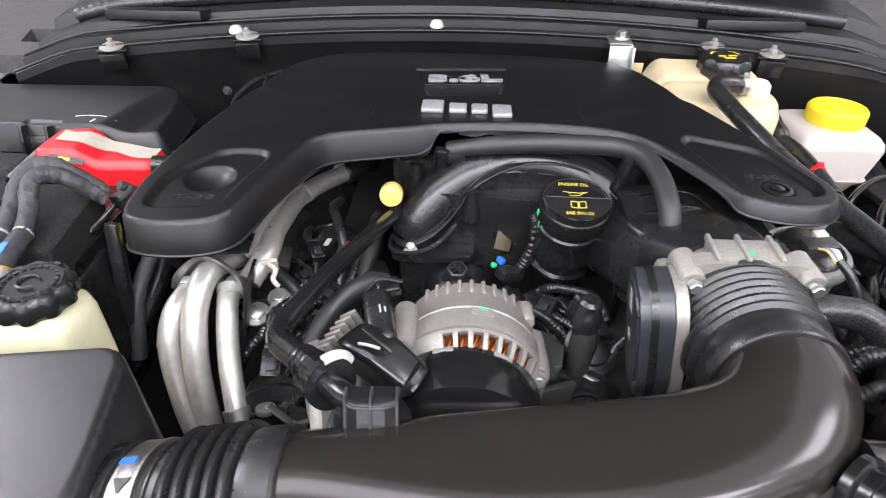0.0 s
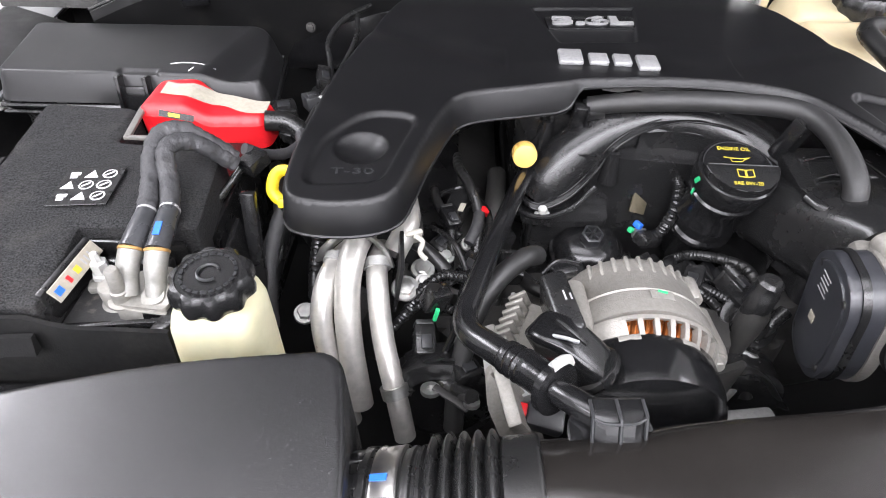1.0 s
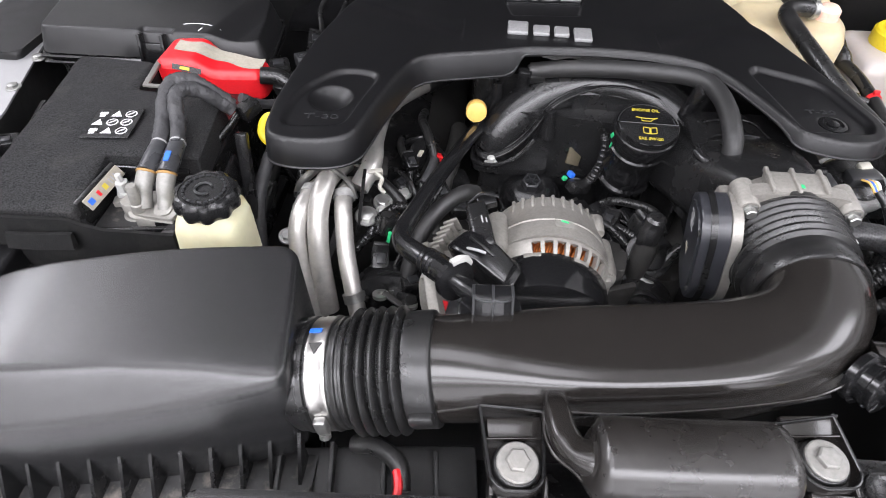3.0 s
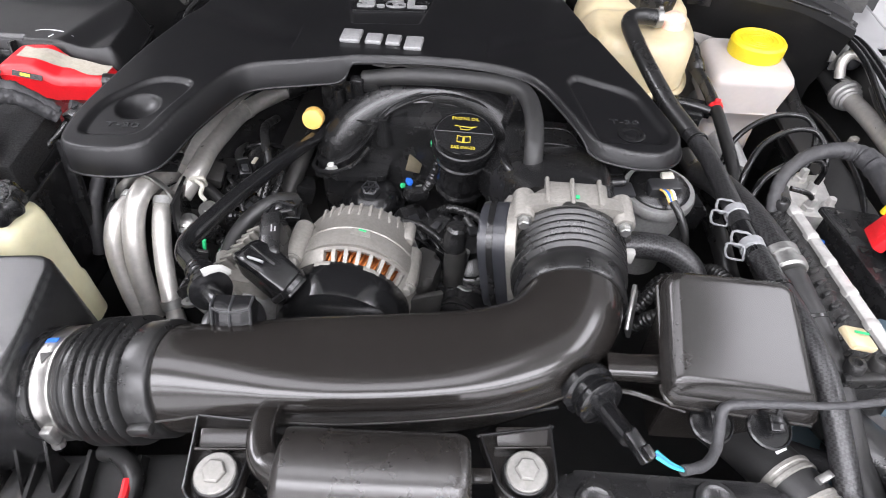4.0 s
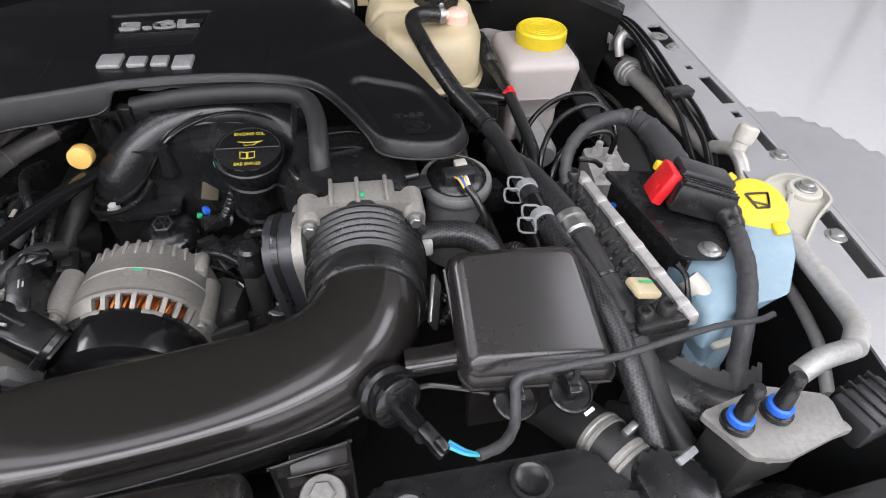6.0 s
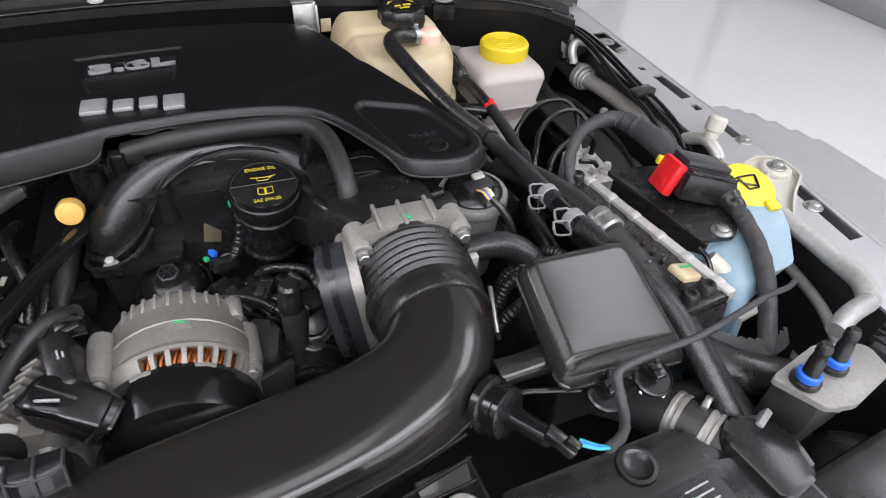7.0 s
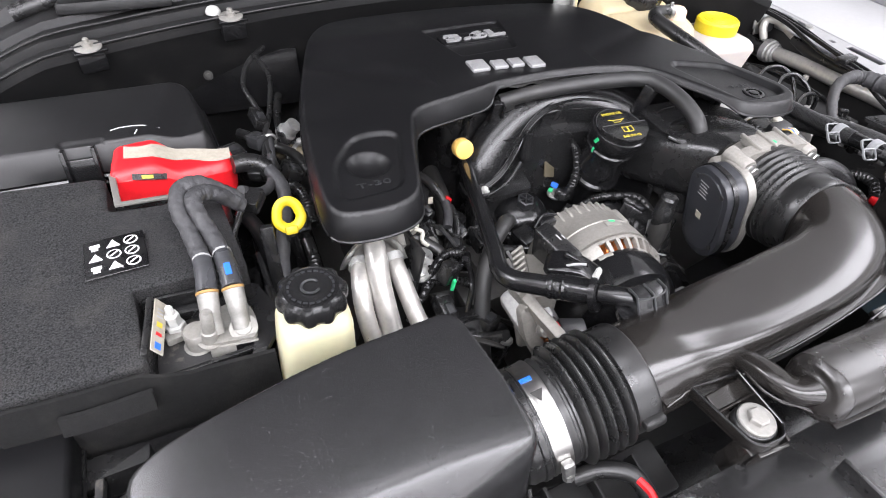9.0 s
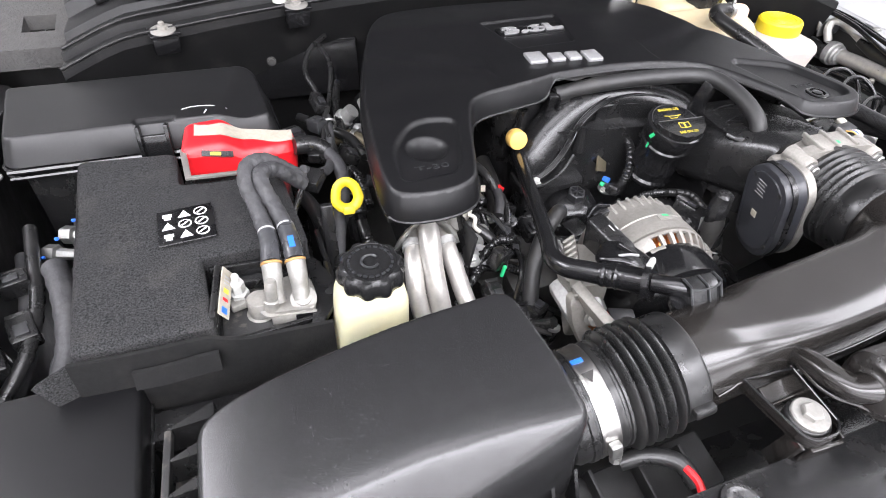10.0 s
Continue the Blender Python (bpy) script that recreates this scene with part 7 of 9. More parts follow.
# ---- washer bottle ----
wash = thing("washer_bottle", 0.65, 0.33, 0.9, "pale blue washer bottle with a yellow cap", "fluid reservoir")
bm = bmesh.new()
rows = []
for z, x0, x1, y0, y1 in ((0.860, 0.566, 0.638, 0.240, 0.345), (0.955, 0.566, 0.638, 0.240, 0.345), (0.962, 0.561, 0.642, 0.234, 0.345), (0.996, 0.562, 0.642, 0.238, 0.345), (1.000, 0.569, 0.636, 0.248, 0.345), (1.022, 0.569, 0.636, 0.250, 0.345), (1.026, 0.561, 0.642, 0.242, 0.345), (1.060, 0.561, 0.644, 0.246, 0.348), (1.064, 0.567, 0.640, 0.256, 0.350), (1.082, 0.567, 0.640, 0.258, 0.352), (1.087, 0.560, 0.648, 0.254, 0.355), (1.110, 0.561, 0.656, 0.262, 0.360), (1.120, 0.566, 0.664, 0.278, 0.368), (1.128, 0.605, 0.688, 0.325, 0.400), (1.140, 0.645, 0.697, 0.362, 0.418)):
    cx, cy, hx, hy = (x0 + x1) / 2, (y0 + y1) / 2, (x1 - x0) / 2, (y1 - y0) / 2
    rows.append([(cx + hx * math.copysign(abs(math.cos(a)) ** 0.34, math.cos(a)), cy + hy * math.copysign(abs(math.sin(a)) ** 0.40, math.sin(a)) + 0.75 * min(1, max(0, (1.125 - z) / 0.03)) * hx * (1 + math.copysign(abs(math.cos(a)) ** 0.40, math.cos(a))), z) for a in (2 * math.pi * k / 72 for k in range(72))])
skin(bm, rows)
part("bottle", bm, "tank_blue", wash, angle=48)
bm = lathe((0.671, 0.393, 1.138), (0.05, -0.3, 1), [(0.029, 0), (0.0335, 0.001), (0.0335, 0.008), (0.0310, 0.011), (0.012, 0.0125)], 40)
box((0.016, 0.014, 0.006), (0.679, 0.358, 1.140, 16), 0.002, bm=bm)
box((0.018, 0.010, 0.006), (0.655, 0.426, 1.154, 16, 0, 30), 0.002, bm=bm)
capw = part("cap", bm, "yellow", wash)
wm = Matrix.Translation((0.671, 0.3895, 1.1507)) @ Vector((0, 0, 1)).rotation_difference(Vector((0.05, -0.3, 1)).normalized()).to_matrix().to_4x4()
for p0, p1 in (((-0.013, 0.010), (0.013, 0.010)), ((-0.013, 0.010), (-0.007, -0.008)), ((0.013, 0.010), (0.007, -0.008)), ((-0.007, -0.008), (0.007, -0.008)), ((-0.009, 0.0), (0.006, -0.005))):
    part("washer_sign", tube([wm @ Vector((*p0, 0)), wm @ Vector(((p0[0] + p1[0]) / 2, (p0[1] + p1[1]) / 2, 0.0006)), wm @ Vector((*p1, 0))], 0.0012, 6, 2), "plastic", capw, "dark windscreen washer sign")
arm_line = rounded([(0.672, 0.352), (0.690, 0.408), (0.725, 0.452), (0.760, 0.462), (0.786, 0.446), (0.784, 0.408), (0.742, 0.378), (0.700, 0.338)], 0.012)
part("mounting_arm", prism(arm_line, 1.116, 1.121, 0.001), "ivory", wash, "ivory mounting arm")
bm = bmesh.new()
skin(bm, [[(x, y, 1.118) for x, y in arm_line], [(x, y, 1.128) for x, y in arm_line], [(x, y, 1.128) for x, y in inset(arm_line, 0.003)], [(x, y, 1.119) for x, y in inset(arm_line, 0.003)]], caps=False)
part("arm_rim", bm, "ivory", wash, angle=25)
part("bolt_pad", lathe((0.763, 0.431, 1.119), (0, 0, 1), [(0.019, 0), (0.019, 0.007), (0.017, 0.009)], 24), "ivory", wash)
for k in range(4):
    part("arm_rib", box((0.0028, 0.062 - 0.006 * k, 0.008), (0.692 + 0.016 * k, 0.378 + 0.014 * k, 1.123, 0, 0, -42), 0.0008), "ivory", wash)
hex_bolt(0.763, 0.431, 1.128, 0.008, 0.007, parent=wash, flange=1.5)
part("pump", tube([(0.566, 0.322, 1.122), (0.576, 0.306, 1.112), (0.582, 0.292, 1.094), (0.583, 0.280, 1.082)], [0.011, 0.012, 0.010, 0.006], 14, 6), "ivory", wash)
part("pump_collar", box((0.030, 0.008, 0.006), (0.590, 0.268, 1.086, 0, 0, 10), 0.002), "ivory", wash)

# ---- refrigerant lines on the right wing ----
ac = thing("refrigerant_line", 0.715, 0.67, 1.06, "thick grey refrigerant pipe along the wing", "pipe")
part("pipe", tube([(0.727, 0.80, 1.076), (0.7295, 0.745, 1.080), (0.729, 0.665, 1.083), (0.733, 0.615, 1.085), (0.738, 0.578, 1.084), (0.741, 0.545, 1.078), (0.740, 0.49, 1.04)], 0.0130, 18, 8), "alu_pipe", ac)
part("union", lathe((0.7265, 0.838, 1.073), (0.02, -1, 0.05), [(0.016, -0.014), (0.0190, -0.010), (0.0190, 0.002), (0.0170, 0.004), (0.0170, 0.008), (0.0225, 0.010), (0.0225, 0.022), (0.0195, 0.024), (0.0195, 0.030), (0.0165, 0.032), (0.0165, 0.036), (0.0132, 0.038)], 28), "alu", ac)
part("upper_hose", tube([(0.717, 0.83, 1.075), (0.712, 0.88, 1.08), (0.69, 0.94, 1.085), (0.64, 0.97, 1.09), (0.56, 0.975, 1.095)], 0.014, 16, 8), "rubber", ac)
part("hook_pipe", tube([(0.708, 0.828, 1.098), (0.706, 0.838, 1.118), (0.716, 0.842, 1.130), (0.730, 0.828, 1.130), (0.738, 0.80, 1.118), (0.739, 0.77, 1.108)], 0.0075, 14, 8), "alu_pipe", ac)
part("hook_hose", tube([(0.7385, 0.785, 1.112), (0.738, 0.74, 1.102), (0.740, 0.67, 1.10), (0.742, 0.60, 1.10), (0.738, 0.545, 1.10)], 0.0105, 14, 8), "rubber", ac)
part("plate", box((0.020, 0.004, 0.04), (0.705, 0.852, 1.12, -10, 0, 10), 0.001), "steel", ac)
stub = thing("service_port", 0.728, 0.515, 1.09, "ivory capped refrigerant service port on a bent silver pipe", "service port")
part("cap", lathe((0.725, 0.512, 1.128), (0.30, 0.20, 1), [(0.0095, 0), (0.0095, 0.010), (0.012, 0.011), (0.0125, 0.014), (0.0125, 0.028), (0.010, 0.031), (0.004, 0.0315)], 20, lobes=12, amp=0.03, lobe_rows=(3, 4)), "ivory", stub)
part("elbow", tube([(0.716, 0.545, 1.110), (0.722, 0.520, 1.124), (0.724, 0.500, 1.122), (0.722, 0.476, 1.108), (0.714, 0.458, 1.094), (0.70, 0.450, 1.07)], 0.0088, 14, 8), "alu_pipe", stub)
for k, (dx, r) in enumerate(((0.0, 0.0038), (0.010, 0.0034), (-0.010, 0.0042))):
    pts = [(0.700 + dx, 0.90, 1.135), (0.715 + dx, 0.86, 1.145), (0.722 + dx, 0.79, 1.140), (0.721 + dx * 1.3, 0.70, 1.130 - 0.004 * k), (0.712 + dx * 1.5, 0.61, 1.122), (0.702 + dx * 1.5, 0.545, 1.118 - 0.006 * k), (0.69 + dx, 0.48, 1.09)]
    solo("wing_cable", tube(pts, r, 10, 8), "plastic_gloss", "thin black cable along the wing", "cable", "cables along the wing")
solo("cable_holder", box((0.04, 0.02, 0.014), (0.718, 0.655, 1.126, 0, 0, 10), 0.003), "plastic", "black cable holder on the wing", "clip")
solo("cable_plug", lathe((0.690, 0.488, 1.06), (0.1, 0.3, 1), [(0.008, 0), (0.009, 0.004), (0.009, 0.03), (0.006, 0.036)], 14), "plastic", "black cable plug beside the washer bottle", "connector")
solo("wing_bracket", box((0.012, 0.010, 0.022), (0.685, 0.69, 1.075, 0, 0, 20), 0.003), "cast", "grey bracket on the inner wing", "bracket")
wire_b = thing("sensor_bracket", 0.70, 0.88, 1.1, "zinc bracket with a grey sensor at the rear of the wing", "bracket")
part("plate", box((0.016, 0.003, 0.040), (0.698, 0.853, 1.132, -12, 0, 5), 0.001), "steel", wire_b)
part("sensor", lathe((0.722, 0.858, 1.115), (0, -1, 0.2), [(0.012, 0), (0.012, 0.02), (0.008, 0.024)], 16), "plastic_grey", wire_b)
part("plug", box((0.03, 0.02, 0.018), (0.70, 0.872, 1.158, 0, 0, 15), 0.003), "plastic", wire_b)

for pts, r in (([(0.712, 0.430, 1.070), (0.706, 0.398, 1.100), (0.700, 0.365, 1.120), (0.694, 0.320, 1.126), (0.688, 0.275, 1.129), (0.674, 0.236, 1.138), (0.645, 0.208, 1.148)], 0.0100), ([(0.716, 0.385, 1.068), (0.710, 0.345, 1.070), (0.704, 0.305, 1.070), (0.693, 0.259, 1.068), (0.675, 0.215, 1.06)], 0.0062)):
    solo("refrigerant_pipe", tube(pts, r, 16, 8), "rim_metal" if r > 0.009 else "alu_pipe", "pale aluminium pipe running forward beside the washer bottle", "pipe", "pipes beside the washer bottle")

# ---- service ports at the front corner ----
corner = thing("port_block", 0.53, 0.155, 1.1, "aluminium port plate with two black capped valves", "port plate")
part("plate", prism(rounded([(0.486, 0.168), (0.507, 0.131), (0.531, 0.126), (0.585, 0.140), (0.590, 0.168), (0.545, 0.182)], 0.006), 1.149, 1.155, 0.0015), "washer_zinc", corner)
for x, y in ((0.508, 0.156), (0.541, 0.160)):
    part("collar", lathe((x, y, 1.155), (0.06, 0.08, 1), [(0.0115, 0), (0.0115, 0.004), (0.0100, 0.005)], 24), "plastic", corner)
    part("ring", lathe((x, y, 1.160), (0.06, 0.08, 1), [(0.0085, 0), (0.0092, 0.001), (0.0092, 0.006), (0.0080, 0.007)], 24), "blue", corner, "bright blue ring")
    part("valve_cap", lathe((x, y, 1.166), (0.10, 0.14, 1), [(0.0066, 0), (0.0060, 0.014), (0.0050, 0.019), (0.0056, 0.021), (0.0056, 0.027), (0.004, 0.030)], 18), "plastic", corner)
part("base", box((0.07, 0.04, 0.06), (0.545, 0.162, 1.106, 0, 0, 10), 0.006), "dark_metal", corner)
part("plate_rail", box((0.075, 0.008, 0.008), (0.556, 0.139, 1.147, 0, 0, 10), 0.002), "terminal", corner)
part("pipe_joint", tube([(0.582, 0.190, 1.150), (0.605, 0.198, 1.154), (0.640, 0.206, 1.150)], [0.0085, 0.0090, 0.0090], 16, 6), "alu", corner)
part("connector", box((0.05, 0.034, 0.028), (0.622, 0.158, 1.140, 0, 0, 15), 0.004), "plastic_grey", corner)
for k in range(4):
    part("connector_rib", box((0.003, 0.036, 0.03), (0.607 + 0.010 * k, 0.156 + 0.003 * k, 1.141, 0, 0, 15), 0.0008), "plastic", corner)

# ---- radiator hose ----
rad = thing("radiator_hose", 0.43, 0.19, 1.05, "thick black radiator hose with a pale print and clamps", "hose")
rp = [(0.396, 0.272, 1.050), (0.408, 0.240, 1.072), (0.421, 0.210, 1.088), (0.435, 0.182, 1.097), (0.447, 0.156, 1.098), (0.456, 0.130, 1.094)]
part("hose", tube(rp, 0.0225, 22, 8), "rubber_matt", rad)
part("knit_sleeve", tube(rp[:2], 0.0238, 22, 6), "braid", rad)
for q, d in (((0.4330, 0.186, 1.0962), (0.42, -0.88, 0.22)), ((0.4440, 0.163, 1.0985), (0.42, -0.88, 0.06))):
    part("clamp", lathe(q, d, [(0.0226, -0.0055), (0.0240, -0.005), (0.0240, -0.002), (0.0232, -0.001), (0.0232, 0.001), (0.0240, 0.002), (0.0240, 0.005), (0.0226, 0.0055)], 28), "terminal", rad)
part("clamp_ear", box((0.014, 0.006, 0.012), (0.448, 0.180, 1.118, 0, 0, 30), 0.001), "steel", rad)
for k in range(3):
    part("print_bar", box((0.016 - 0.003 * k, 0.003, 0.0006), (0.417 + 0.004 * k, 0.216 - 0.007 * k, 1.1085 + 0.0035 * k, 26, 0, 28), 0), "ink_white", rad, "pale print bar", smooth=False)
for pts in ([(0.455, 0.22, 1.05), (0.47, 0.20, 1.06), (0.485, 0.19, 1.065)], [(0.462, 0.165, 1.05), (0.48, 0.16, 1.055), (0.50, 0.17, 1.06)]):
    solo("teal_clip", tube(pts, 0.009, 10, 5, wide=0.5), "teal", "teal plastic clip below the hoses", "clip", "teal clips below the hoses")
part("end_clamp", lathe((0.4735, 0.152, 1.108), (0.2, -0.8, -0.5), [(0.0125, -0.008), (0.0155, -0.006), (0.0155, 0.006), (0.0125, 0.008)], 20), "clip_grey", hose1, "pale spring clamp")
part("end_clamp_ear", box((0.020, 0.006, 0.010), (0.478, 0.152, 1.124, 20, 0, 25), 0.0015), "clip_grey", hose1)

thin = thing("sensor_wiring", 0.4, 0.19, 1.15, "thin grey-black taped sensor wiring across the front", "wiring")
part("wrap", tube([(0.320, 0.150, 1.176), (0.338, 0.158, 1.170), (0.350, 0.172, 1.166), (0.354, 0.186, 1.172), (0.357, 0.197, 1.180), (0.372, 0.200, 1.183), (0.402, 0.202, 1.184), (0.434, 0.203, 1.186), (0.48, 0.213, 1.184), (0.53, 0.228, 1.172), (0.580, 0.243, 1.152), (0.602, 0.252, 1.145)],
                  [0.0036, 0.0038, 0.0038, 0.0038, 0.0038, 0.0034, 0.0030, 0.0028, 0.0027, 0.0027, 0.0027, 0.0027], 10, 8, wave=lambda s: 1 + 0.06 * math.sin(s * 500)), "tape", thin)
for k, mt in enumerate(("teal", "blue", "teal")):
    part("wire", tube([(0.303, 0.156 + 0.002 * k, 1.180), (0.312, 0.151 + 0.001 * k, 1.179), (0.322, 0.150, 1.176)], 0.0014, 6, 5), mt, thin)

# ---- front support with the label ----
sup = thing("radiator_support", 0.1, 0.09, 1.05, "black plastic radiator support panel with a warning label", "support panel")
part("top_panel", prism(rounded([(-0.235, 0.03), (0.47, 0.05), (0.482, 0.115), (0.430, 0.146), (0.414, 0.174), (0.256, 0.170), (0.240, 0.150), (0.200, 0.128), (0.0, 0.116), (-0.232, 0.103)], 0.008), 1.095, 1.116, 0.004), "plastic", sup)
part("front_beam", prism(rounded([(0.17, 0.02), (0.485, 0.03), (0.475, 0.125), (0.42, 0.138), (0.24, 0.128), (0.20, 0.10)], 0.01), 1.10, 1.121, 0.004), "plastic", sup)
part("end_cap", prism(rounded([(0.445, 0.09), (0.485, 0.10), (0.492, 0.14), (0.455, 0.165), (0.435, 0.15)], 0.008), 1.10, 1.126, 0.005), "plastic", sup)
part("outer_end", box((0.16, 0.11, 0.07), (0.565, 0.062, 1.070, 0, 0, 6), 0.008), "plastic", sup)
part("front_rim", tube([(0.18, 0.074, 1.120), (0.30, 0.084, 1.122), (0.45, 0.095, 1.122)], 0.004, 10, 6), "plastic", sup)
for q in ((0.364, 0.155), (0.275, 0.145), (-0.075, 0.094)):
    part("dimple", lathe((q[0], q[1], 1.1155), (0, 0, 1), [(0.0165, 0), (0.0155, 0.003), (0.0125, 0.0032), (0.010, 0.0012), (0.004, 0.0006)], 28), "plastic", sup)
for x in (-0.19, -0.13, 0.06, 0.14):
    part("rib", box((0.004, 0.05, 0.02), (x, 0.06, 1.12, 0, 0, 4), 0.001), "plastic", sup)
lm = pose(0.338, 0.108, 1.1216, 0, 0, 5.5)
part("label", box((0.155, 0.036, 0.0008), lm, 0.0002, 1), "sticker", sup, "black printed warning label", smooth=False)
part("label_band", box((0.030, 0.0345, 0.0004), lm @ pose(-0.062, 0, 0.0006), 0), "ink_white", sup, smooth=False)
part("label_band", box((0.044, 0.014, 0.0004), lm @ pose(-0.052, 0.010, 0.0009), 0), "ink_yellow", sup, smooth=False)
part("label_field", box((0.036, 0.020, 0.0004), lm @ pose(-0.044, -0.007, 0.0011), 0), "sticker", sup, smooth=False)
for dx, dy in ((-0.022, -0.003), (-0.022, -0.012)):
    part("label_patch", box((0.022, 0.0075, 0.0004), lm @ pose(dx, dy, 0.0013), 0), "ink_yellow", sup, smooth=False)
part("label_sign", lathe((0, 0, 0), (0, 0, 1), [(0.007, 0), (0.007, 0.0003)], 20), "red", sup, smooth=False).data.transform(lm @ pose(-0.053, -0.009, 0.0014))
for k in range(4):
    part("print_bar", box((0.030 - 0.004 * (k % 2), 0.0016, 0.0003), lm @ pose(0.02, 0.011 - 0.006 * k, 0.0006), 0), "ink_grey", sup, smooth=False)
    part("print_bar", box((0.022, 0.0014, 0.0003), lm @ pose(0.056, 0.011 - 0.006 * k, 0.0006), 0), "ink_grey", sup, smooth=False)

low = thing("low_hose", 0.53, 0.2, 1.05, "thick black hose curving below the port plate", "hose")
part("hose", tube([(0.475, 0.330, 1.075), (0.485, 0.280, 1.085), (0.500, 0.240, 1.090), (0.525, 0.210, 1.090), (0.560, 0.192, 1.085), (0.61, 0.180, 1.07)], 0.021, 20, 8), "rubber", low)
bm = bmesh.new()
rings = []
for k in range(25):
    u = k / 24
    x, y = 0.515 + 0.085 * u, 0.252 - 0.035 * math.sin(u * 2.2)
    d = 0.0035 * (k % 2)
    rings.append([(x, y, 1.088), (x + 0.004, y + 0.012 + d, 1.096), (x + 0.004, y + 0.012 + d, 1.094), (x, y, 1.086)])
skin(bm, rings)
part("serrated_flap", bm, "bay", low)


# ---- intake manifold under the cover ----
mani = thing("intake_manifold", 0.1, 0.6, 1.0, "black moulded intake manifold with arched runners", "intake manifold")
part("runner", tube([(-0.022, 0.606, 1.064), (-0.012, 0.610, 1.083), (0.012, 0.622, 1.110), (0.045, 0.634, 1.130), (0.090, 0.641, 1.142), (0.140, 0.637, 1.145), (0.185, 0.612, 1.138), (0.215, 0.575, 1.120), (0.230, 0.54, 1.10)], [0.030, 0.030, 0.029, 0.028, 0.027, 0.027, 0.028, 0.03, 0.03], 24, 8), "plastic", mani)
ridge = [(-0.045, 0.592, 1.072), (-0.040, 0.578, 1.069), (-0.025, 0.571, 1.068), (0.000, 0.575, 1.079), (0.018, 0.582, 1.094), (0.032, 0.589, 1.111), (0.042, 0.595, 1.126), (0.059, 0.602, 1.140), (0.085, 0.610, 1.151), (0.119, 0.615, 1.158), (0.157, 0.605, 1.159), (0.185, 0.588, 1.153), (0.205, 0.562, 1.140)]
part("runner_ridge", tube(ridge, 0.0016, 8, 8), "plastic_gloss", mani)
part("runner_ridge", tube([(x - 0.001, y + 0.007, z + 0.0035) for x, y, z in ridge], 0.0010, 8, 8), "plastic_gloss", mani)
# the sloping face between the ridge and the runner, and the hollow below the ridge
bm = bmesh.new()
fine = [tuple(p) for p in spline(ridge, 6)]
skin(bm, [[(x, y + 0.001, z), (x, y + 0.008, z + 0.0035), (x, y + 0.015, z + 0.0005), (x, y + 0.020, z - 0.02), (x, y + 0.010, z - 0.03), (x, y + 0.007, z - 0.006)] for x, y, z in fine])
part("runner_face", bm, "plastic", mani)
part("inner_wall", prism(rounded([(0.0, 0.598), (0.215, 0.575), (0.235, 0.64), (0.0, 0.65)], 0.01), 0.96, 1.125, 0.006), "plastic", mani)
part("plenum", prism(rounded([(-0.052, 0.648), (0.24, 0.64), (0.25, 0.85), (-0.060, 0.85)], 0.03), 0.98, 1.150, 0.02, 3), "plastic", mani)
part("flange_plate", prism(rounded([(-0.046, 0.566), (-0.01, 0.560), (0.05, 0.566), (0.052, 0.60), (-0.046, 0.61)], 0.008), 1.052, 1.060, 0.002), "plastic", mani)
part("column", prism(rounded([(-0.038, 0.568), (0.04, 0.572), (0.04, 0.62), (-0.038, 0.62)], 0.01), 0.95, 1.054, 0), "plastic", mani)
part("flange_lip", tube([(-0.047, 0.60, 1.064), (-0.046, 0.572, 1.064), (-0.02, 0.561, 1.066), (0.01, 0.566, 1.078), (0.03, 0.574, 1.10)], 0.003, 8, 6), "plastic", mani)
for x, y, z0, z1, r in ((-0.021, 0.644, 1.06, 1.139, 0.0085), (0.0465, 0.593, 1.095, 1.133, 0.0075)):
    part("boss", lathe((x, y, z0), (0, 0, 1), [(r * 1.5, 0), (r, (z1 - z0) * 0.7), (r * 0.9, z1 - z0), (r * 0.5, z1 - z0 + 0.001), (r * 0.5, z1 - z0 - 0.004)], 18), "plastic", mani)
for tip in ((-0.046, 0.640), (-0.003, 0.632), (-0.030, 0.628)):
    web = [(-0.021, 0.644, 1.134), (-0.021, 0.644, 1.07), (*tip, 1.07), (*tip, 1.094)]
    side = Vector((tip[1] - 0.644, -0.021 - tip[0], 0)).normalized() * 0.002
    part("boss_web", skin(bmesh.new(), [[Vector(p) + side for p in web], [Vector(p) - side for p in web]]), "plastic", mani, smooth=False)
part("stud", lathe((-0.023, 0.572, 1.0595), (0, -0.1, 1), [(0.0085, 0), (0.0085, 0.004), (0.0055, 0.005), (0.0055, 0.011), (0.003, 0.013)], 6), "white", mani, "pale stud nut")
# curved wall behind the oil filler
bm = bmesh.new()
wall_line = spline([(0.075, 0.606), (0.115, 0.610), (0.155, 0.598), (0.186, 0.578), (0.201, 0.546), (0.203, 0.515), (0.198, 0.488)], 6)
skin(bm, [[(x, y, 0.98), (x - 0.002, y + 0.004, 1.07), (x, y + 0.004, 1.146), (x + 0.003, y + 0.008, 1.150), (x + 0.012, y + 0.02, 1.150), (x + 0.012, y + 0.02, 0.98)] for x, y in wall_line])
part("side_wall", bm, "plastic", mani)
part("rear_wall", prism(rounded([(0.10, 0.672), (0.30, 0.615), (0.345, 0.56), (0.362, 0.58), (0.33, 0.65), (0.12, 0.71)], 0.01), 1.0, 1.168, 0.004), "plastic", mani)
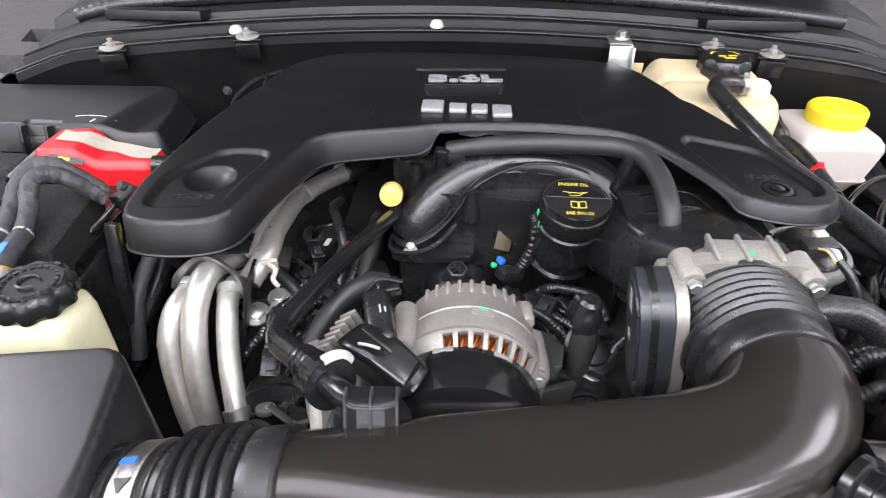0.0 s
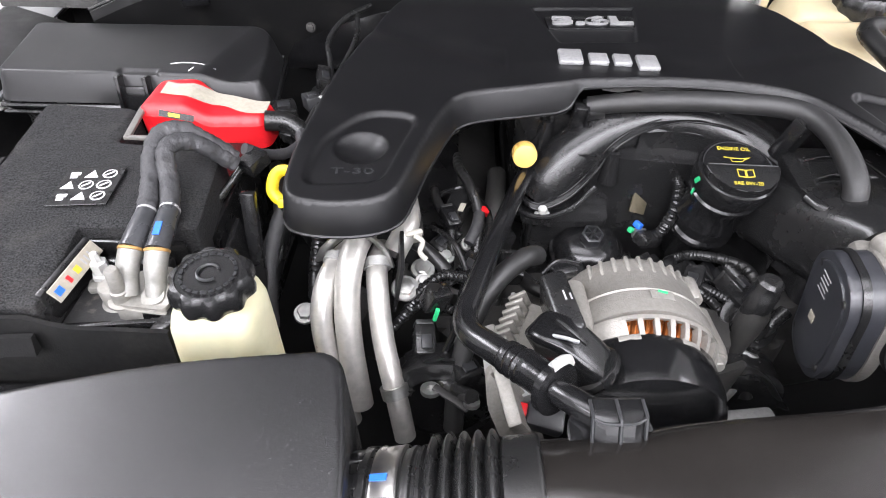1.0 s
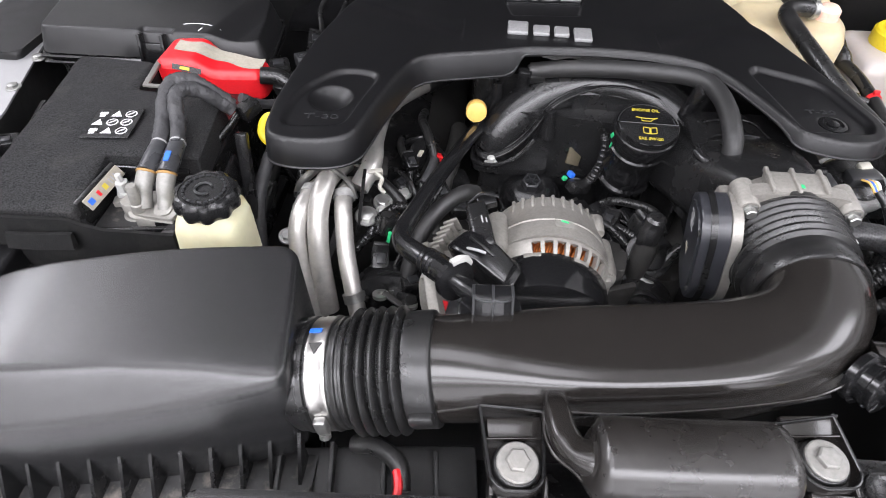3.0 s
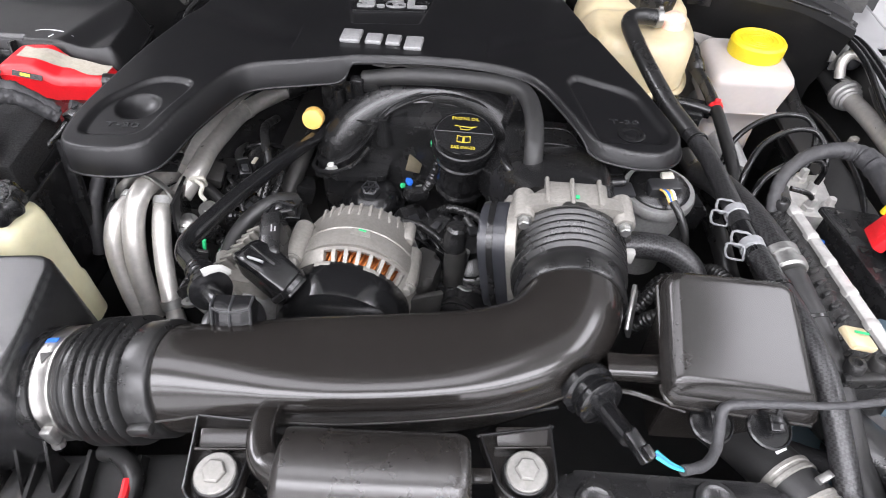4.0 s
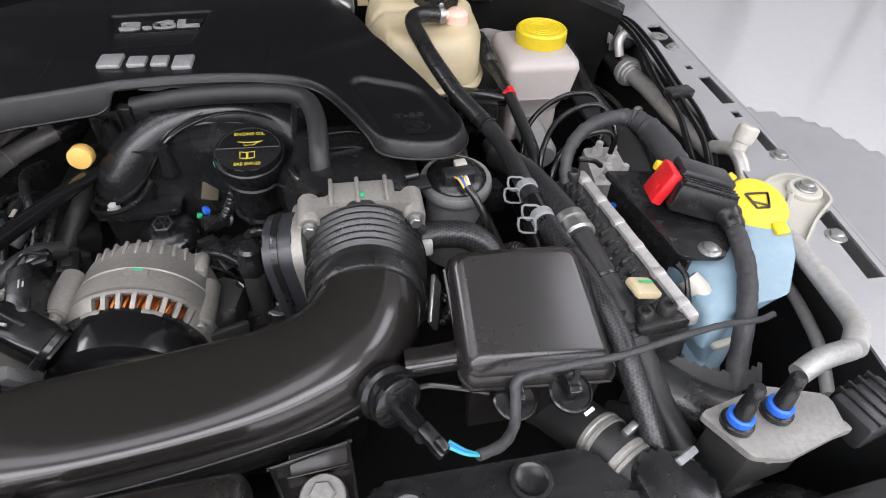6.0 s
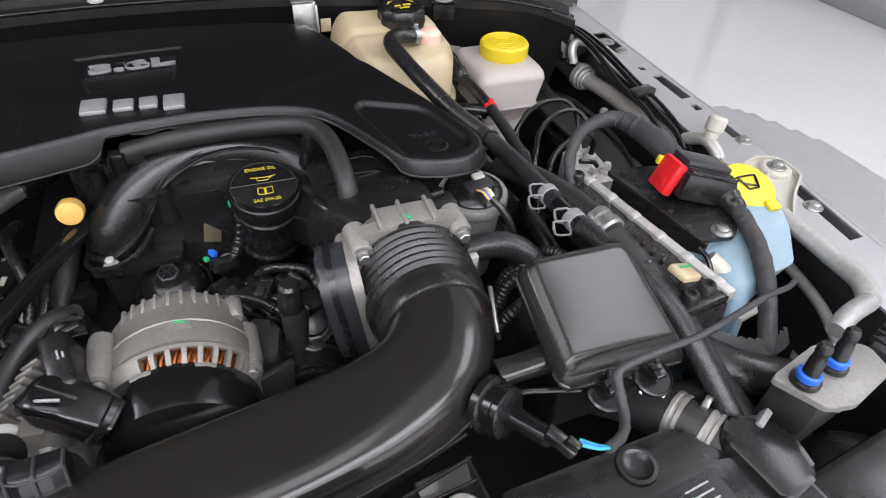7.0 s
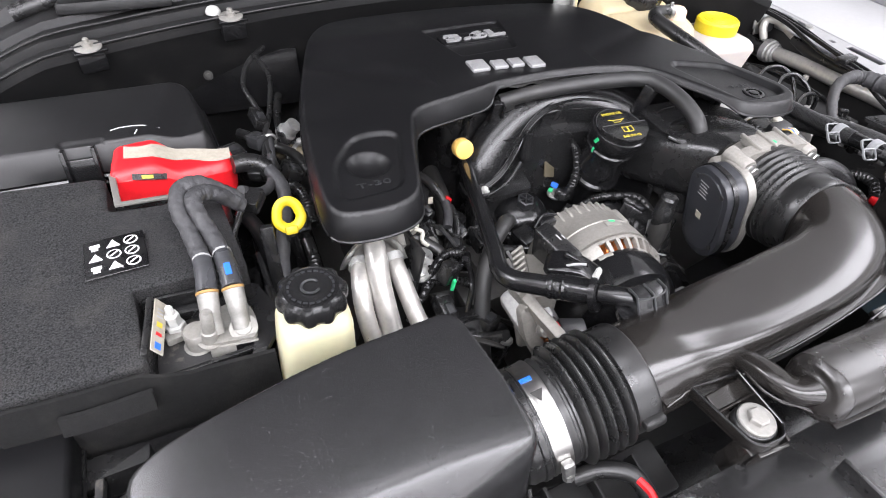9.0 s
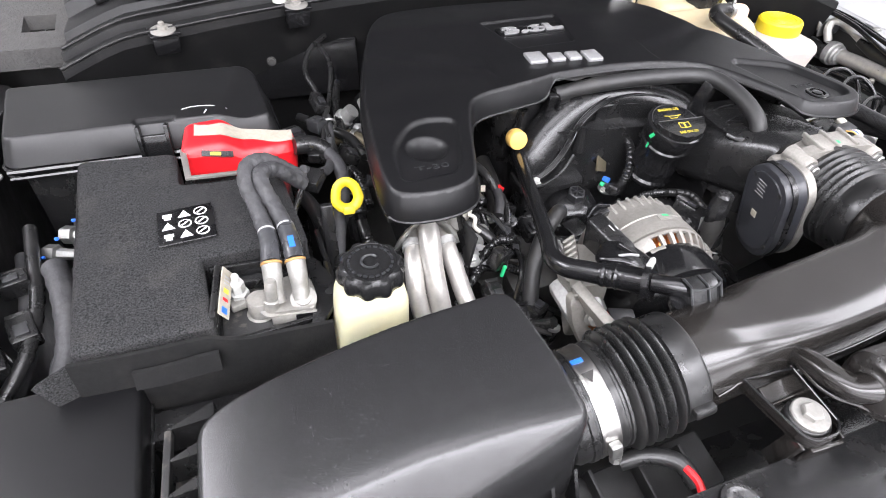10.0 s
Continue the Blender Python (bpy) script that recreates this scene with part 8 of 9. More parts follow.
# neck to the throttle
part("neck", sweep([(0.262, 0.432, 1.128, 0.050, 0.050), (0.262, 0.446, 1.128, 0.054, 0.050), (0.258, 0.475, 1.124, 0.062, 0.047), (0.248, 0.52, 1.112, 0.068, 0.044), (0.235, 0.56, 1.10, 0.07, 0.04)], 32, 3.4, 6), "plastic", mani)
shelf_edge = spline([(0.197, 0.497), (0.203, 0.482), (0.212, 0.4755), (0.228, 0.484), (0.245, 0.491), (0.262, 0.491), (0.278, 0.486), (0.292, 0.475), (0.303, 0.469), (0.326, 0.474)], 5)
shelf = [tuple(p) for p in shelf_edge] + [(0.33, 0.53), (0.30, 0.575), (0.20, 0.575)]
part("neck_shelf", prism(shelf, 1.070, 1.1555, 0), "plastic", mani)
part("neck_lip", tube([(x, y - 0.003, 1.1570) for x, y in shelf_edge], 0.0034, 10, 2, wide=1.5), "plastic_gloss", mani)
part("neck_lip", tube([(x, y + 0.009, 1.1570) for x, y in shelf_edge], 0.0012, 8, 2), "plastic_gloss", mani)
for reach in (0.0, 0.030):
    part("shelf_rib", tube([(0.216, 0.550 - reach, 1.157), (0.237, 0.557 - reach, 1.158), (0.270, 0.556 - reach, 1.158), (0.284, 0.530 - 0.6 * reach, 1.157), (0.294, 0.503 - 0.2 * reach, 1.157)], 0.0016, 8, 6), "plastic_gloss", mani)
part("neck_rib", tube([(0.217, 0.450, 1.143), (0.226, 0.461, 1.146), (0.259, 0.468, 1.148), (0.295, 0.463, 1.146), (0.306, 0.450, 1.143)], 0.0024, 8, 8), "plastic", mani)
part("neck_wall", prism(rounded([(0.206, 0.452), (0.235, 0.436), (0.305, 0.440), (0.325, 0.458), (0.32, 0.50), (0.21, 0.50)], 0.012), 1.06, 1.142, 0.008, 3), "plastic", mani)
part("neck_lug", box((0.03, 0.02, 0.005), (0.322, 0.464, 1.150, 6, 0, 10), 0.002), "plastic_grey", mani)
vent = thing("crankcase_hose", 0.12, 0.62, 1.14, "smooth black vent hose curving over the manifold", "hose")
part("hose", tube([(0.018, 0.633, 1.163), (0.055, 0.628, 1.171), (0.11, 0.616, 1.181), (0.165, 0.600, 1.189), (0.200, 0.586, 1.193), (0.218, 0.568, 1.1935), (0.226, 0.538, 1.191), (0.228, 0.505, 1.184), (0.228, 0.483, 1.172), (0.228, 0.474, 1.145), (0.228, 0.470, 1.12)], 0.0103, 18, 8), "rubber_matt", vent)
part("end_sleeve", tube([(0.016, 0.634, 1.157), (0.036, 0.634, 1.161)], 0.0122, 16, 4), "rubber", vent)
for x, y, z, turn in ((0.010, 0.630, 1.146, -6), (0.206, 0.571, 1.170, 24)):
    part("saddle", box((0.016, 0.012, 0.046), (x, y, z, 14, 4, turn), 0.003), "plastic", vent)
    for s in (-0.007, 0.007):
        part("saddle_rib", box((0.0025, 0.015, 0.046), pose(x, y, z, 14, 4, turn) @ pose(s, -0.003, 0), 0.0008), "plastic_gloss", vent)

filt = thing("oil_filter_cap", 0.03, 0.553, 0.98, "black plastic oil filter cap with a hexagon top", "oil filter")
part("cap", lathe((0.032, 0.563, 1.000), (0, -0.25, 1), [(0.041, 0), (0.041, 0.016), (0.0425, 0.018), (0.0425, 0.021), (0.039, 0.023), (0.036, 0.032), (0.029, 0.041), (0.018, 0.045), (0.014, 0.046)], 36), "plastic_gloss", filt)
part("hexagon", lathe((0.032, 0.563, 1.000), (0, -0.25, 1), [(0.0125, 0.045), (0.0125, 0.056), (0.010, 0.057), (0.009, 0.050), (0.003, 0.050)], 6), "plastic_grey", filt)
for k in range(6):
    a = k * math.pi / 3
    part("spoke", box((0.009, 0.0014, 0.004), (0.032 + 0.005 * math.cos(a), 0.5495 + 0.005 * math.sin(a), 1.0535, 0, 0, math.degrees(a)), 0), "plastic_grey", filt)
part("collar", lathe((0.030, 0.558, 0.96), (0, -0.2, 1), [(0.04, 0), (0.04, 0.02), (0.036, 0.03)], 32), "plastic", filt)

evap = thing("purge_valve", 0.365, 0.465, 1.05, "grey cylindrical purge valve with a black top", "purge valve")
part("can", lathe((0.371, 0.494, 1.050), (0, -0.06, 1), [(0.031, -0.03), (0.033, 0.066), (0.0385, 0.072), (0.0400, 0.076), (0.0400, 0.083), (0.0385, 0.086), (0.033, 0.085)], 40), "alu", evap)
part("top", lathe((0.371, 0.489, 1.134), (0, -0.06, 1), [(0.0320, 0), (0.0330, 0.002), (0.0330, 0.004), (0.029, 0.008), (0.020, 0.011)], 32), "plastic", evap)
part("plug", box((0.034, 0.018, 0.014), (0.370, 0.476, 1.148, 6, 0, 8), 0.003), "plastic_grey", evap)
for k, mt in enumerate(("knob", "blue", "knob", "ink_white")):
    part("wire", tube([(0.364 + 0.004 * k, 0.468, 1.152), (0.367 + 0.003 * k, 0.458, 1.156), (0.372 + 0.002 * k, 0.448, 1.150)], 0.0013, 6, 5), mt, evap)
part("cable", tube([(0.374, 0.450, 1.152), (0.383, 0.438, 1.142), (0.392, 0.425, 1.12), (0.393, 0.415, 1.08)], 0.0042, 10, 6), "rubber", evap)
part("bracket", box((0.014, 0.010, 0.006), (0.374, 0.487, 1.155, 10, 0, 10), 0.002), "ivory", evap)
purge = thing("corrugated_hose", 0.36, 0.38, 1.1, "black rubber hose curving from the throttle", "hose")
part("hose", tube([(0.318, 0.392, 1.140), (0.340, 0.392, 1.142), (0.365, 0.388, 1.140), (0.385, 0.376, 1.128), (0.393, 0.360, 1.105), (0.392, 0.345, 1.07)], 0.0135, 20, 10), "braid", purge)
part("end_clip", box((0.010, 0.008, 0.016), (0.322, 0.376, 1.142), 0.002), "white", purge)
solo("bright_strap", box((0.004, 0.045, 0.022), (0.320, 0.318, 1.130, 20, -14, -18), 0.001), "steel", "bright steel strap beside the resonator box", "strap")
solo("red_connector", box((0.016, 0.014, 0.010), (0.412, 0.335, 1.115), 0.002), "red", "small red connector behind the resonator box", "connector")

# ---- engine below ----
eng = thing("engine_block", 0.05, 0.6, 0.6, "dark oily engine block and cylinder heads", "engine")
part("block", box((0.36, 0.40, 0.34), (0.05, 0.66, 0.80), 0.02), "dark_metal", eng)
part("front_cover", prism(rounded([(-0.13, 0.44), (0.22, 0.44), (0.25, 0.50), (-0.15, 0.50)], 0.015), 0.62, 1.00, 0.01), "dark_metal", eng)
part("head", box((0.14, 0.42, 0.16), (-0.155, 0.68, 0.965, 0, 24, 0), 0.02), "dark_metal", eng)
part("head", box((0.14, 0.42, 0.16), (0.275, 0.68, 0.965, 0, -24, 0), 0.02), "dark_metal", eng)
part("cam_cover", box((0.11, 0.40, 0.05), (-0.175, 0.68, 1.035, 0, 20, 0), 0.012), "plastic", eng)
part("cam_cover", box((0.11, 0.40, 0.05), (0.315, 0.70, 1.035, 0, -20, 0), 0.012), "plastic", eng)
part("pulley", lathe((0.15, 0.42, 0.98), (0, -1, 0), [(0.052, 0), (0.055, 0.004), (0.050, 0.008), (0.055, 0.012), (0.055, 0.03), (0.045, 0.034), (0.02, 0.03)], 40), "plastic", eng)
part("pulley", lathe((-0.125, 0.40, 0.99), (0, -1, 0.1), [(0.05, 0), (0.053, 0.004), (0.053, 0.03), (0.04, 0.036), (0.015, 0.03)], 40), "plastic", eng)
part("tensioner", lathe((-0.02, 0.40, 0.93), (0, -1, 0), [(0.04, 0), (0.04, 0.03), (0.02, 0.035)], 32), "dark_metal", eng)
part("mount_arm", tube([(0.165, 0.415, 1.03), (0.15, 0.40, 1.0), (0.125, 0.39, 0.975), (0.10, 0.385, 0.965)], [0.010, 0.012, 0.016, 0.014], 14, 6), "alu", eng, "grey cast tensioner arm")
part("strut", tube([(0.16, 0.435, 1.07), (0.148, 0.415, 1.02), (0.13, 0.395, 0.98)], 0.009, 12, 6), "alu", eng)
part("hub", lathe((0.124, 0.385, 0.975), (0, -1, 0.3), [(0.015, -0.01), (0.016, 0.006), (0.010, 0.008), (0.008, 0.013)], 16), "alu", eng)
part("lower_casting", box((0.05, 0.03, 0.02), (0.155, 0.352, 1.0, 0, 0, 8), 0.005), "alu", eng)
part("chain_cover", box((0.09, 0.05, 0.10), (-0.07, 0.43, 1.00, 8, -10, 0), 0.012), "dark_metal", eng)
part("ribbed_casting", box((0.045, 0.06, 0.10), (-0.050, 0.365, 1.035, 14, -30, 0), 0.01), "alu", eng)
for k in range(7):
    part("cast_fin", box((0.004, 0.045, 0.018), (-0.060 - 0.003 * k, 0.400 - 0.008 * k, 1.085 - 0.004 * k, 10, -30, 0), 0.001), "alu", eng)
# lower left hoses, plugs and brackets
for pts, r, mt, w in (
        ([(-0.040, 0.470, 1.095), (-0.055, 0.452, 1.108), (-0.080, 0.430, 1.100), (-0.100, 0.405, 1.075), (-0.112, 0.375, 1.03), (-0.115, 0.35, 0.98)], 0.0095, "rubber_matt", None),
        ([(-0.165, 0.43, 1.045), (-0.150, 0.440, 1.070), (-0.130, 0.450, 1.083), (-0.112, 0.452, 1.080), (-0.100, 0.470, 1.065)], 0.0062, "plastic", corrugated(0.0036, 0.18)),
        ([(-0.185, 0.42, 1.02), (-0.170, 0.425, 1.045), (-0.150, 0.435, 1.058), (-0.125, 0.432, 1.058), (-0.105, 0.425, 1.05)], 0.0058, "plastic", corrugated(0.0036, 0.18)),
        ([(-0.120, 0.66, 1.075), (-0.118, 0.61, 1.095), (-0.105, 0.57, 1.098), (-0.095, 0.54, 1.082), (-0.098, 0.51, 1.055)], 0.0058, "rubber", corrugated(0.0036, 0.12)),
        ([(-0.145, 0.60, 1.07), (-0.14, 0.56, 1.085), (-0.125, 0.53, 1.075), (-0.122, 0.50, 1.06)], 0.005, "rubber", None),
        ([(-0.10, 0.60, 1.06), (-0.085, 0.56, 1.07), (-0.085, 0.52, 1.06), (-0.10, 0.49, 1.045)], 0.0048, "rubber", None),
        ([(-0.07, 0.66, 1.05), (-0.075, 0.60, 1.045), (-0.085, 0.55, 1.03), (-0.09, 0.50, 1.01)], 0.012, "dark_metal", None),
        ([(-0.10, 0.34, 1.05), (-0.115, 0.36, 1.03), (-0.135, 0.38, 1.02), (-0.15, 0.40, 1.0)], 0.007, "rubber", None),
        ([(-0.17, 0.50, 1.085), (-0.15, 0.49, 1.08), (-0.13, 0.475, 1.07), (-0.12, 0.46, 1.06)], 0.007, "rubber", None),
        ([(-0.06, 0.53, 1.02), (-0.045, 0.50, 1.03), (-0.03, 0.48, 1.035), (0.0, 0.475, 1.03)], 0.008, "rubber", None)):
    solo("engine_hose", tube(pts, r, 12, 18 if w else 8, wave=w), mt, "black hose among the engine parts below the cover", "hose", "hoses below the cover")
for x, y, z, s, mt, rot in ((-0.135, 0.425, 1.080, (0.022, 0.018, 0.026), "plastic", (10, 20, 30)), (-0.140, 0.440, 1.062, (0.03, 0.02, 0.02), "plastic", (20, 0, -20)), (-0.118, 0.560, 1.075, (0.02, 0.05, 0.022), "plastic", (20, -10, -25)),
                            (-0.070, 0.575, 1.02, (0.03, 0.03, 0.03), "plastic", (0, 20, 20)), (-0.165, 0.535, 1.070, (0.02, 0.035, 0.015), "dark_metal", (5, 20, 10)), (0.01, 0.505, 1.02, (0.03, 0.03, 0.03), "plastic", (10, 0, 20)),
                            (0.115, 0.50, 1.03, (0.05, 0.03, 0.03), "plastic", (20, 10, 40)), (0.09, 0.475, 1.02, (0.03, 0.03, 0.02), "plastic", (20, 30, 10)), (0.14, 0.47, 1.02, (0.035, 0.025, 0.03), "plastic", (0, 20, -20)), (0.17, 0.455, 1.04, (0.03, 0.03, 0.04), "plastic", (0, 0, 20))):
    solo("engine_connector", box(s, (x, y, z, *rot), 0.003), mt, "small dark connector among the engine parts", "connector", "connectors below the cover")
solo("green_tag", box((0.004, 0.004, 0.016), (-0.134, 0.413, 1.070, 0, 12, 0), 0.001), "green", "small green tag on a connector", "tag")
solo("sensor_label", box((0.006, 0.010, 0.001), (-0.113, 0.545, 1.0895, 20, -10, -25), 0), "paper", "small pale label on a sensor", "label", smooth=False)
for x, y, z, r in ((-0.165, 0.442, 1.072, 0.009), (-0.150, 0.470, 1.07, 0.008), (0.095, 0.575, 1.03, 0.0075), (0.075, 0.54, 1.01, 0.007), (-0.27, 0.45, 1.02, 0.008)):
    hex_bolt(x, y, z, r, 0.008, axis=(0.1, -0.3, 1))
bra = thing("lifting_bracket", -0.18, 0.47, 1.05, "pale bent steel bracket below the pipes", "bracket")
part("plate", box((0.004, 0.05, 0.06), (-0.172, 0.452, 1.085, 0, 10, 6), 0.001), "black_paint", bra)
part("tab", box((0.018, 0.006, 0.02), (-0.160, 0.485, 1.10, 20, 0, 20), 0.002), "ivory", bra)
part("spring", tube([(-0.158, 0.478, 1.108), (-0.150, 0.474, 1.104), (-0.152, 0.468, 1.096), (-0.146, 0.464, 1.090)], 0.0026, 8, 5), "ivory", bra)
plugr = thing("alternator_connector", -0.055, 0.297, 1.10, "red and black connector at the alternator base", "connector")
part("body", box((0.030, 0.020, 0.014), (-0.046, 0.305, 1.080, 10, 10, -10), 0.003), "plastic_grey", plugr)
part("lock", box((0.014, 0.012, 0.011), (-0.062, 0.309, 1.082, 10, 10, -10), 0.002), "red", plugr, "red lock")
part("lead", tube([(-0.068, 0.313, 1.083), (-0.076, 0.322, 1.090), (-0.080, 0.334, 1.098)], 0.0022, 6, 5), "red", plugr)
tan = thing("heat_shield", 0.085, 0.60, 1.06, "tan metal shield plate behind the oil filler", "shield")
part("plate", box((0.020, 0.003, 0.044), (0.088, 0.592, 1.078, -30, 20, 10), 0.001), "bronze_steel", tan)
cond = thing("wire_conduit", 0.105, 0.57, 1.06, "corrugated black conduit with a blue clip", "conduit")
part("conduit", tube([(0.118, 0.592, 1.105), (0.120, 0.578, 1.098), (0.116, 0.562, 1.078), (0.105, 0.552, 1.058), (0.092, 0.548, 1.048)], 0.0068, 14, 18, wave=corrugated(0.0038, 0.2)), "plastic", cond)
part("clip", box((0.007, 0.010, 0.007), (0.082, 0.560, 1.060, 0, 20, 30), 0.0015), "blue", cond, "blue clip")
part("green_clip", box((0.006, 0.006, 0.006), (0.074, 0.556, 1.056, 0, 20, 30), 0.0015), "green", cond, "green clip")
part("plug", box((0.03, 0.018, 0.014), (0.092, 0.548, 1.05, 0, 20, 30), 0.003), "plastic", cond)

# cylinder rows and brackets to the right of the alternator
for k, pts in enumerate(([(0.10, 0.52, 1.03), (0.12, 0.50, 1.04), (0.145, 0.475, 1.045), (0.165, 0.45, 1.05)], [(0.075, 0.50, 1.01), (0.10, 0.485, 1.02), (0.13, 0.465, 1.02)], [(0.13, 0.53, 1.01), (0.15, 0.50, 1.02), (0.17, 0.47, 1.01)], [(0.16, 0.50, 1.06), (0.178, 0.47, 1.05), (0.185, 0.44, 1.02)])):
    solo("engine_hose", tube(pts, 0.0062, 12, 16, wave=corrugated(0.004, 0.15)), "plastic", "black hose among the engine parts below the cover", "hose", "hoses below the cover")
for k in range(5):
    solo("coil_cover", box((0.018, 0.05, 0.012), (0.108 + 0.018 * k, 0.52 - 0.004 * k, 1.022 + 0.002 * k, 24, 0, 40), 0.003), "plastic_gloss", "black ribbed coil cover below the filler", "coil cover", "coil covers below the filler")
for x0, x1, z in ((-0.23, 0.46, 0.93),):
    solo("fan_shroud", prism(rounded([(-0.13, 0.10), (0.30, 0.12), (0.30, 0.20), (-0.13, 0.18)], 0.02), 0.70, 1.02, 0.01), "plastic", "black plastic fan shroud behind the radiator", "fan shroud")
lead = thing("horn_lead", -0.11, 0.14, 1.06, "black lead with a red stripe below the ribbed hose", "wiring")
part("sleeve", tube([(-0.125, 0.165, 1.075), (-0.105, 0.160, 1.085), (-0.085, 0.145, 1.09), (-0.08, 0.125, 1.085)], 0.0075, 12, 6), "rubber", lead)
part("red_wire", tube([(-0.085, 0.138, 1.094), (-0.082, 0.125, 1.094), (-0.084, 0.112, 1.09)], 0.0035, 8, 4), "red", lead)


# ---- small parts in the gaps ----
def hose(name, pts, r, mt, label, category="hose", group="", ribbed=0.0):
    w = corrugated(ribbed, 0.16) if ribbed else (lambda s: 1 + 0.03 * math.sin(s * 340))
    return solo(name, tube(pts, r, 12, 20 if ribbed else 8, wave=w), mt, label, category, group)


def plug_block(name, at, size, rot, mt, label, latch="plastic_grey"):
    ob = thing(name, at[0], at[1], at[2] - size[2] / 2, label, "connector")
    m = pose(*at, *rot)
    part("body", box(size, m, min(size) * 0.14), mt, ob)
    part("latch", box((size[0] * 0.5, size[1] * 0.45, size[2] * 0.22), m @ pose(0, -size[1] * 0.12, size[2] * 0.55), 0.0008), latch, ob)
    part("seal", box((size[0] * 0.86, size[1] * 0.16, size[2] * 0.86), m @ pose(0, size[1] * 0.56, 0), 0.001), "rubber", ob)
    return ob


# between fuse box and engine cover
for pts, r, rib in (([(-0.255, 0.93, 1.15), (-0.285, 0.88, 1.150), (-0.300, 0.83, 1.140), (-0.292, 0.79, 1.128), (-0.285, 0.75, 1.120), (-0.292, 0.70, 1.118), (-0.30, 0.66, 1.11)], 0.0036, 0),
                    ([(-0.32, 0.80, 1.08), (-0.30, 0.76, 1.09), (-0.275, 0.73, 1.09), (-0.255, 0.70, 1.09), (-0.245, 0.66, 1.085)], 0.007, 0),
                    ([(-0.33, 0.72, 1.06), (-0.31, 0.69, 1.075), (-0.285, 0.665, 1.08), (-0.262, 0.63, 1.075), (-0.258, 0.58, 1.06)], 0.0085, 0.005),
                    ([(-0.25, 0.86, 1.10), (-0.262, 0.80, 1.10), (-0.265, 0.74, 1.09), (-0.258, 0.68, 1.075)], 0.006, 0),
                    ([(-0.345, 0.66, 1.05), (-0.325, 0.60, 1.05), (-0.318, 0.55, 1.03), (-0.325, 0.50, 1.0)], 0.010, 0),
                    ([(-0.275, 0.60, 1.06), (-0.270, 0.55, 1.05), (-0.268, 0.50, 1.03), (-0.262, 0.45, 1.0)], 0.008, 0.005)):
    hose("bay_hose", pts, r, "rubber", "black hose between the fuse box and the engine cover", "hose", "hoses beside the fuse box", rib)
for at, size, rot, mt in (((-0.292, 0.745, 1.128), (0.018, 0.030, 0.016), (10, 20, 15), "plastic"), ((-0.300, 0.705, 1.118), (0.020, 0.026, 0.018), (-10, 0, 30), "plastic_grey"), ((-0.268, 0.66, 1.09), (0.022, 0.03, 0.02), (0, 30, 10), "plastic"),
                          ((-0.312, 0.64, 1.115), (0.016, 0.024, 0.016), (15, 0, -20), "plastic"), ((-0.335, 0.70, 1.10), (0.03, 0.03, 0.03), (0, 0, 20), "plastic"), ((-0.275, 0.56, 1.08), (0.02, 0.03, 0.02), (20, 0, 0), "plastic")):
    plug_block("loom_plug", at, size, rot, mt, "dark wiring plug between the fuse box and the engine cover")
valve = thing("heater_valve", -0.25, 0.72, 1.05, "dull metal coolant fitting beside the engine cover", "fitting")
part("neck", lathe((-0.262, 0.765, 1.085), (0.5, -0.3, 0.6), [(0.012, 0), (0.0145, 0.003), (0.0145, 0.012), (0.011, 0.014), (0.011, 0.03)], 18), "alu", valve)
part("elbow", tube([(-0.27, 0.74, 1.07), (-0.255, 0.72, 1.085), (-0.24, 0.70, 1.085), (-0.225, 0.69, 1.07)], 0.0095, 14, 8), "bronze_steel", valve)
part("clamp", lathe((-0.25, 0.715, 1.086), (0.6, -0.6, 0), [(0.0095, -0.003), (0.0118, -0.003), (0.0118, 0.004), (0.0095, 0.004)], 18), "steel", valve)
part("flange", box((0.03, 0.012, 0.022), (-0.236, 0.735, 1.082, 10, 20, 30), 0.003), "alu", valve)
rail = thing("fuel_rail", -0.20, 0.68, 1.05, "pale metal rail and injector heads below the cover edge", "fuel rail")
part("rail", tube([(-0.222, 0.80, 1.095), (-0.221, 0.70, 1.094), (-0.219, 0.60, 1.092), (-0.216, 0.55, 1.09)], 0.0075, 14, 6), "alu_pipe", rail)
for y in (0.76, 0.69, 0.62):
    part("injector", lathe((-0.234, y, 1.06), (0.35, 0, 1), [(0.007, 0), (0.009, 0.006), (0.009, 0.022), (0.006, 0.025), (0.006, 0.034)], 14), "plastic", rail)
    part("injector_plug", box((0.018, 0.014, 0.012), (-0.245, y - 0.004, 1.075, 0, 20, 0), 0.002), "plastic_grey", rail)
for x, z in ((-0.345, 1.13), (-0.15, 1.15), (0.12, 1.15), (0.27, 1.16)):
    hex_bolt(x, cowl_y(x) + 0.010, z - 0.01, 0.005, 0.005, axis=(0, -1, 0.2), material="dark_metal")
for x0, x1, z0, z1 in ((-0.40, -0.20, 1.04, 1.135), (-0.62, -0.42, 1.05, 1.12)):
    solo("sound_panel", box((x1 - x0, 0.012, z1 - z0), ((x0 + x1) / 2, 0.952, (z0 + z1) / 2, -6), 0.004), "plastic_gloss", "black moulded panel on the bulkhead", "panel", "panels on the bulkhead")

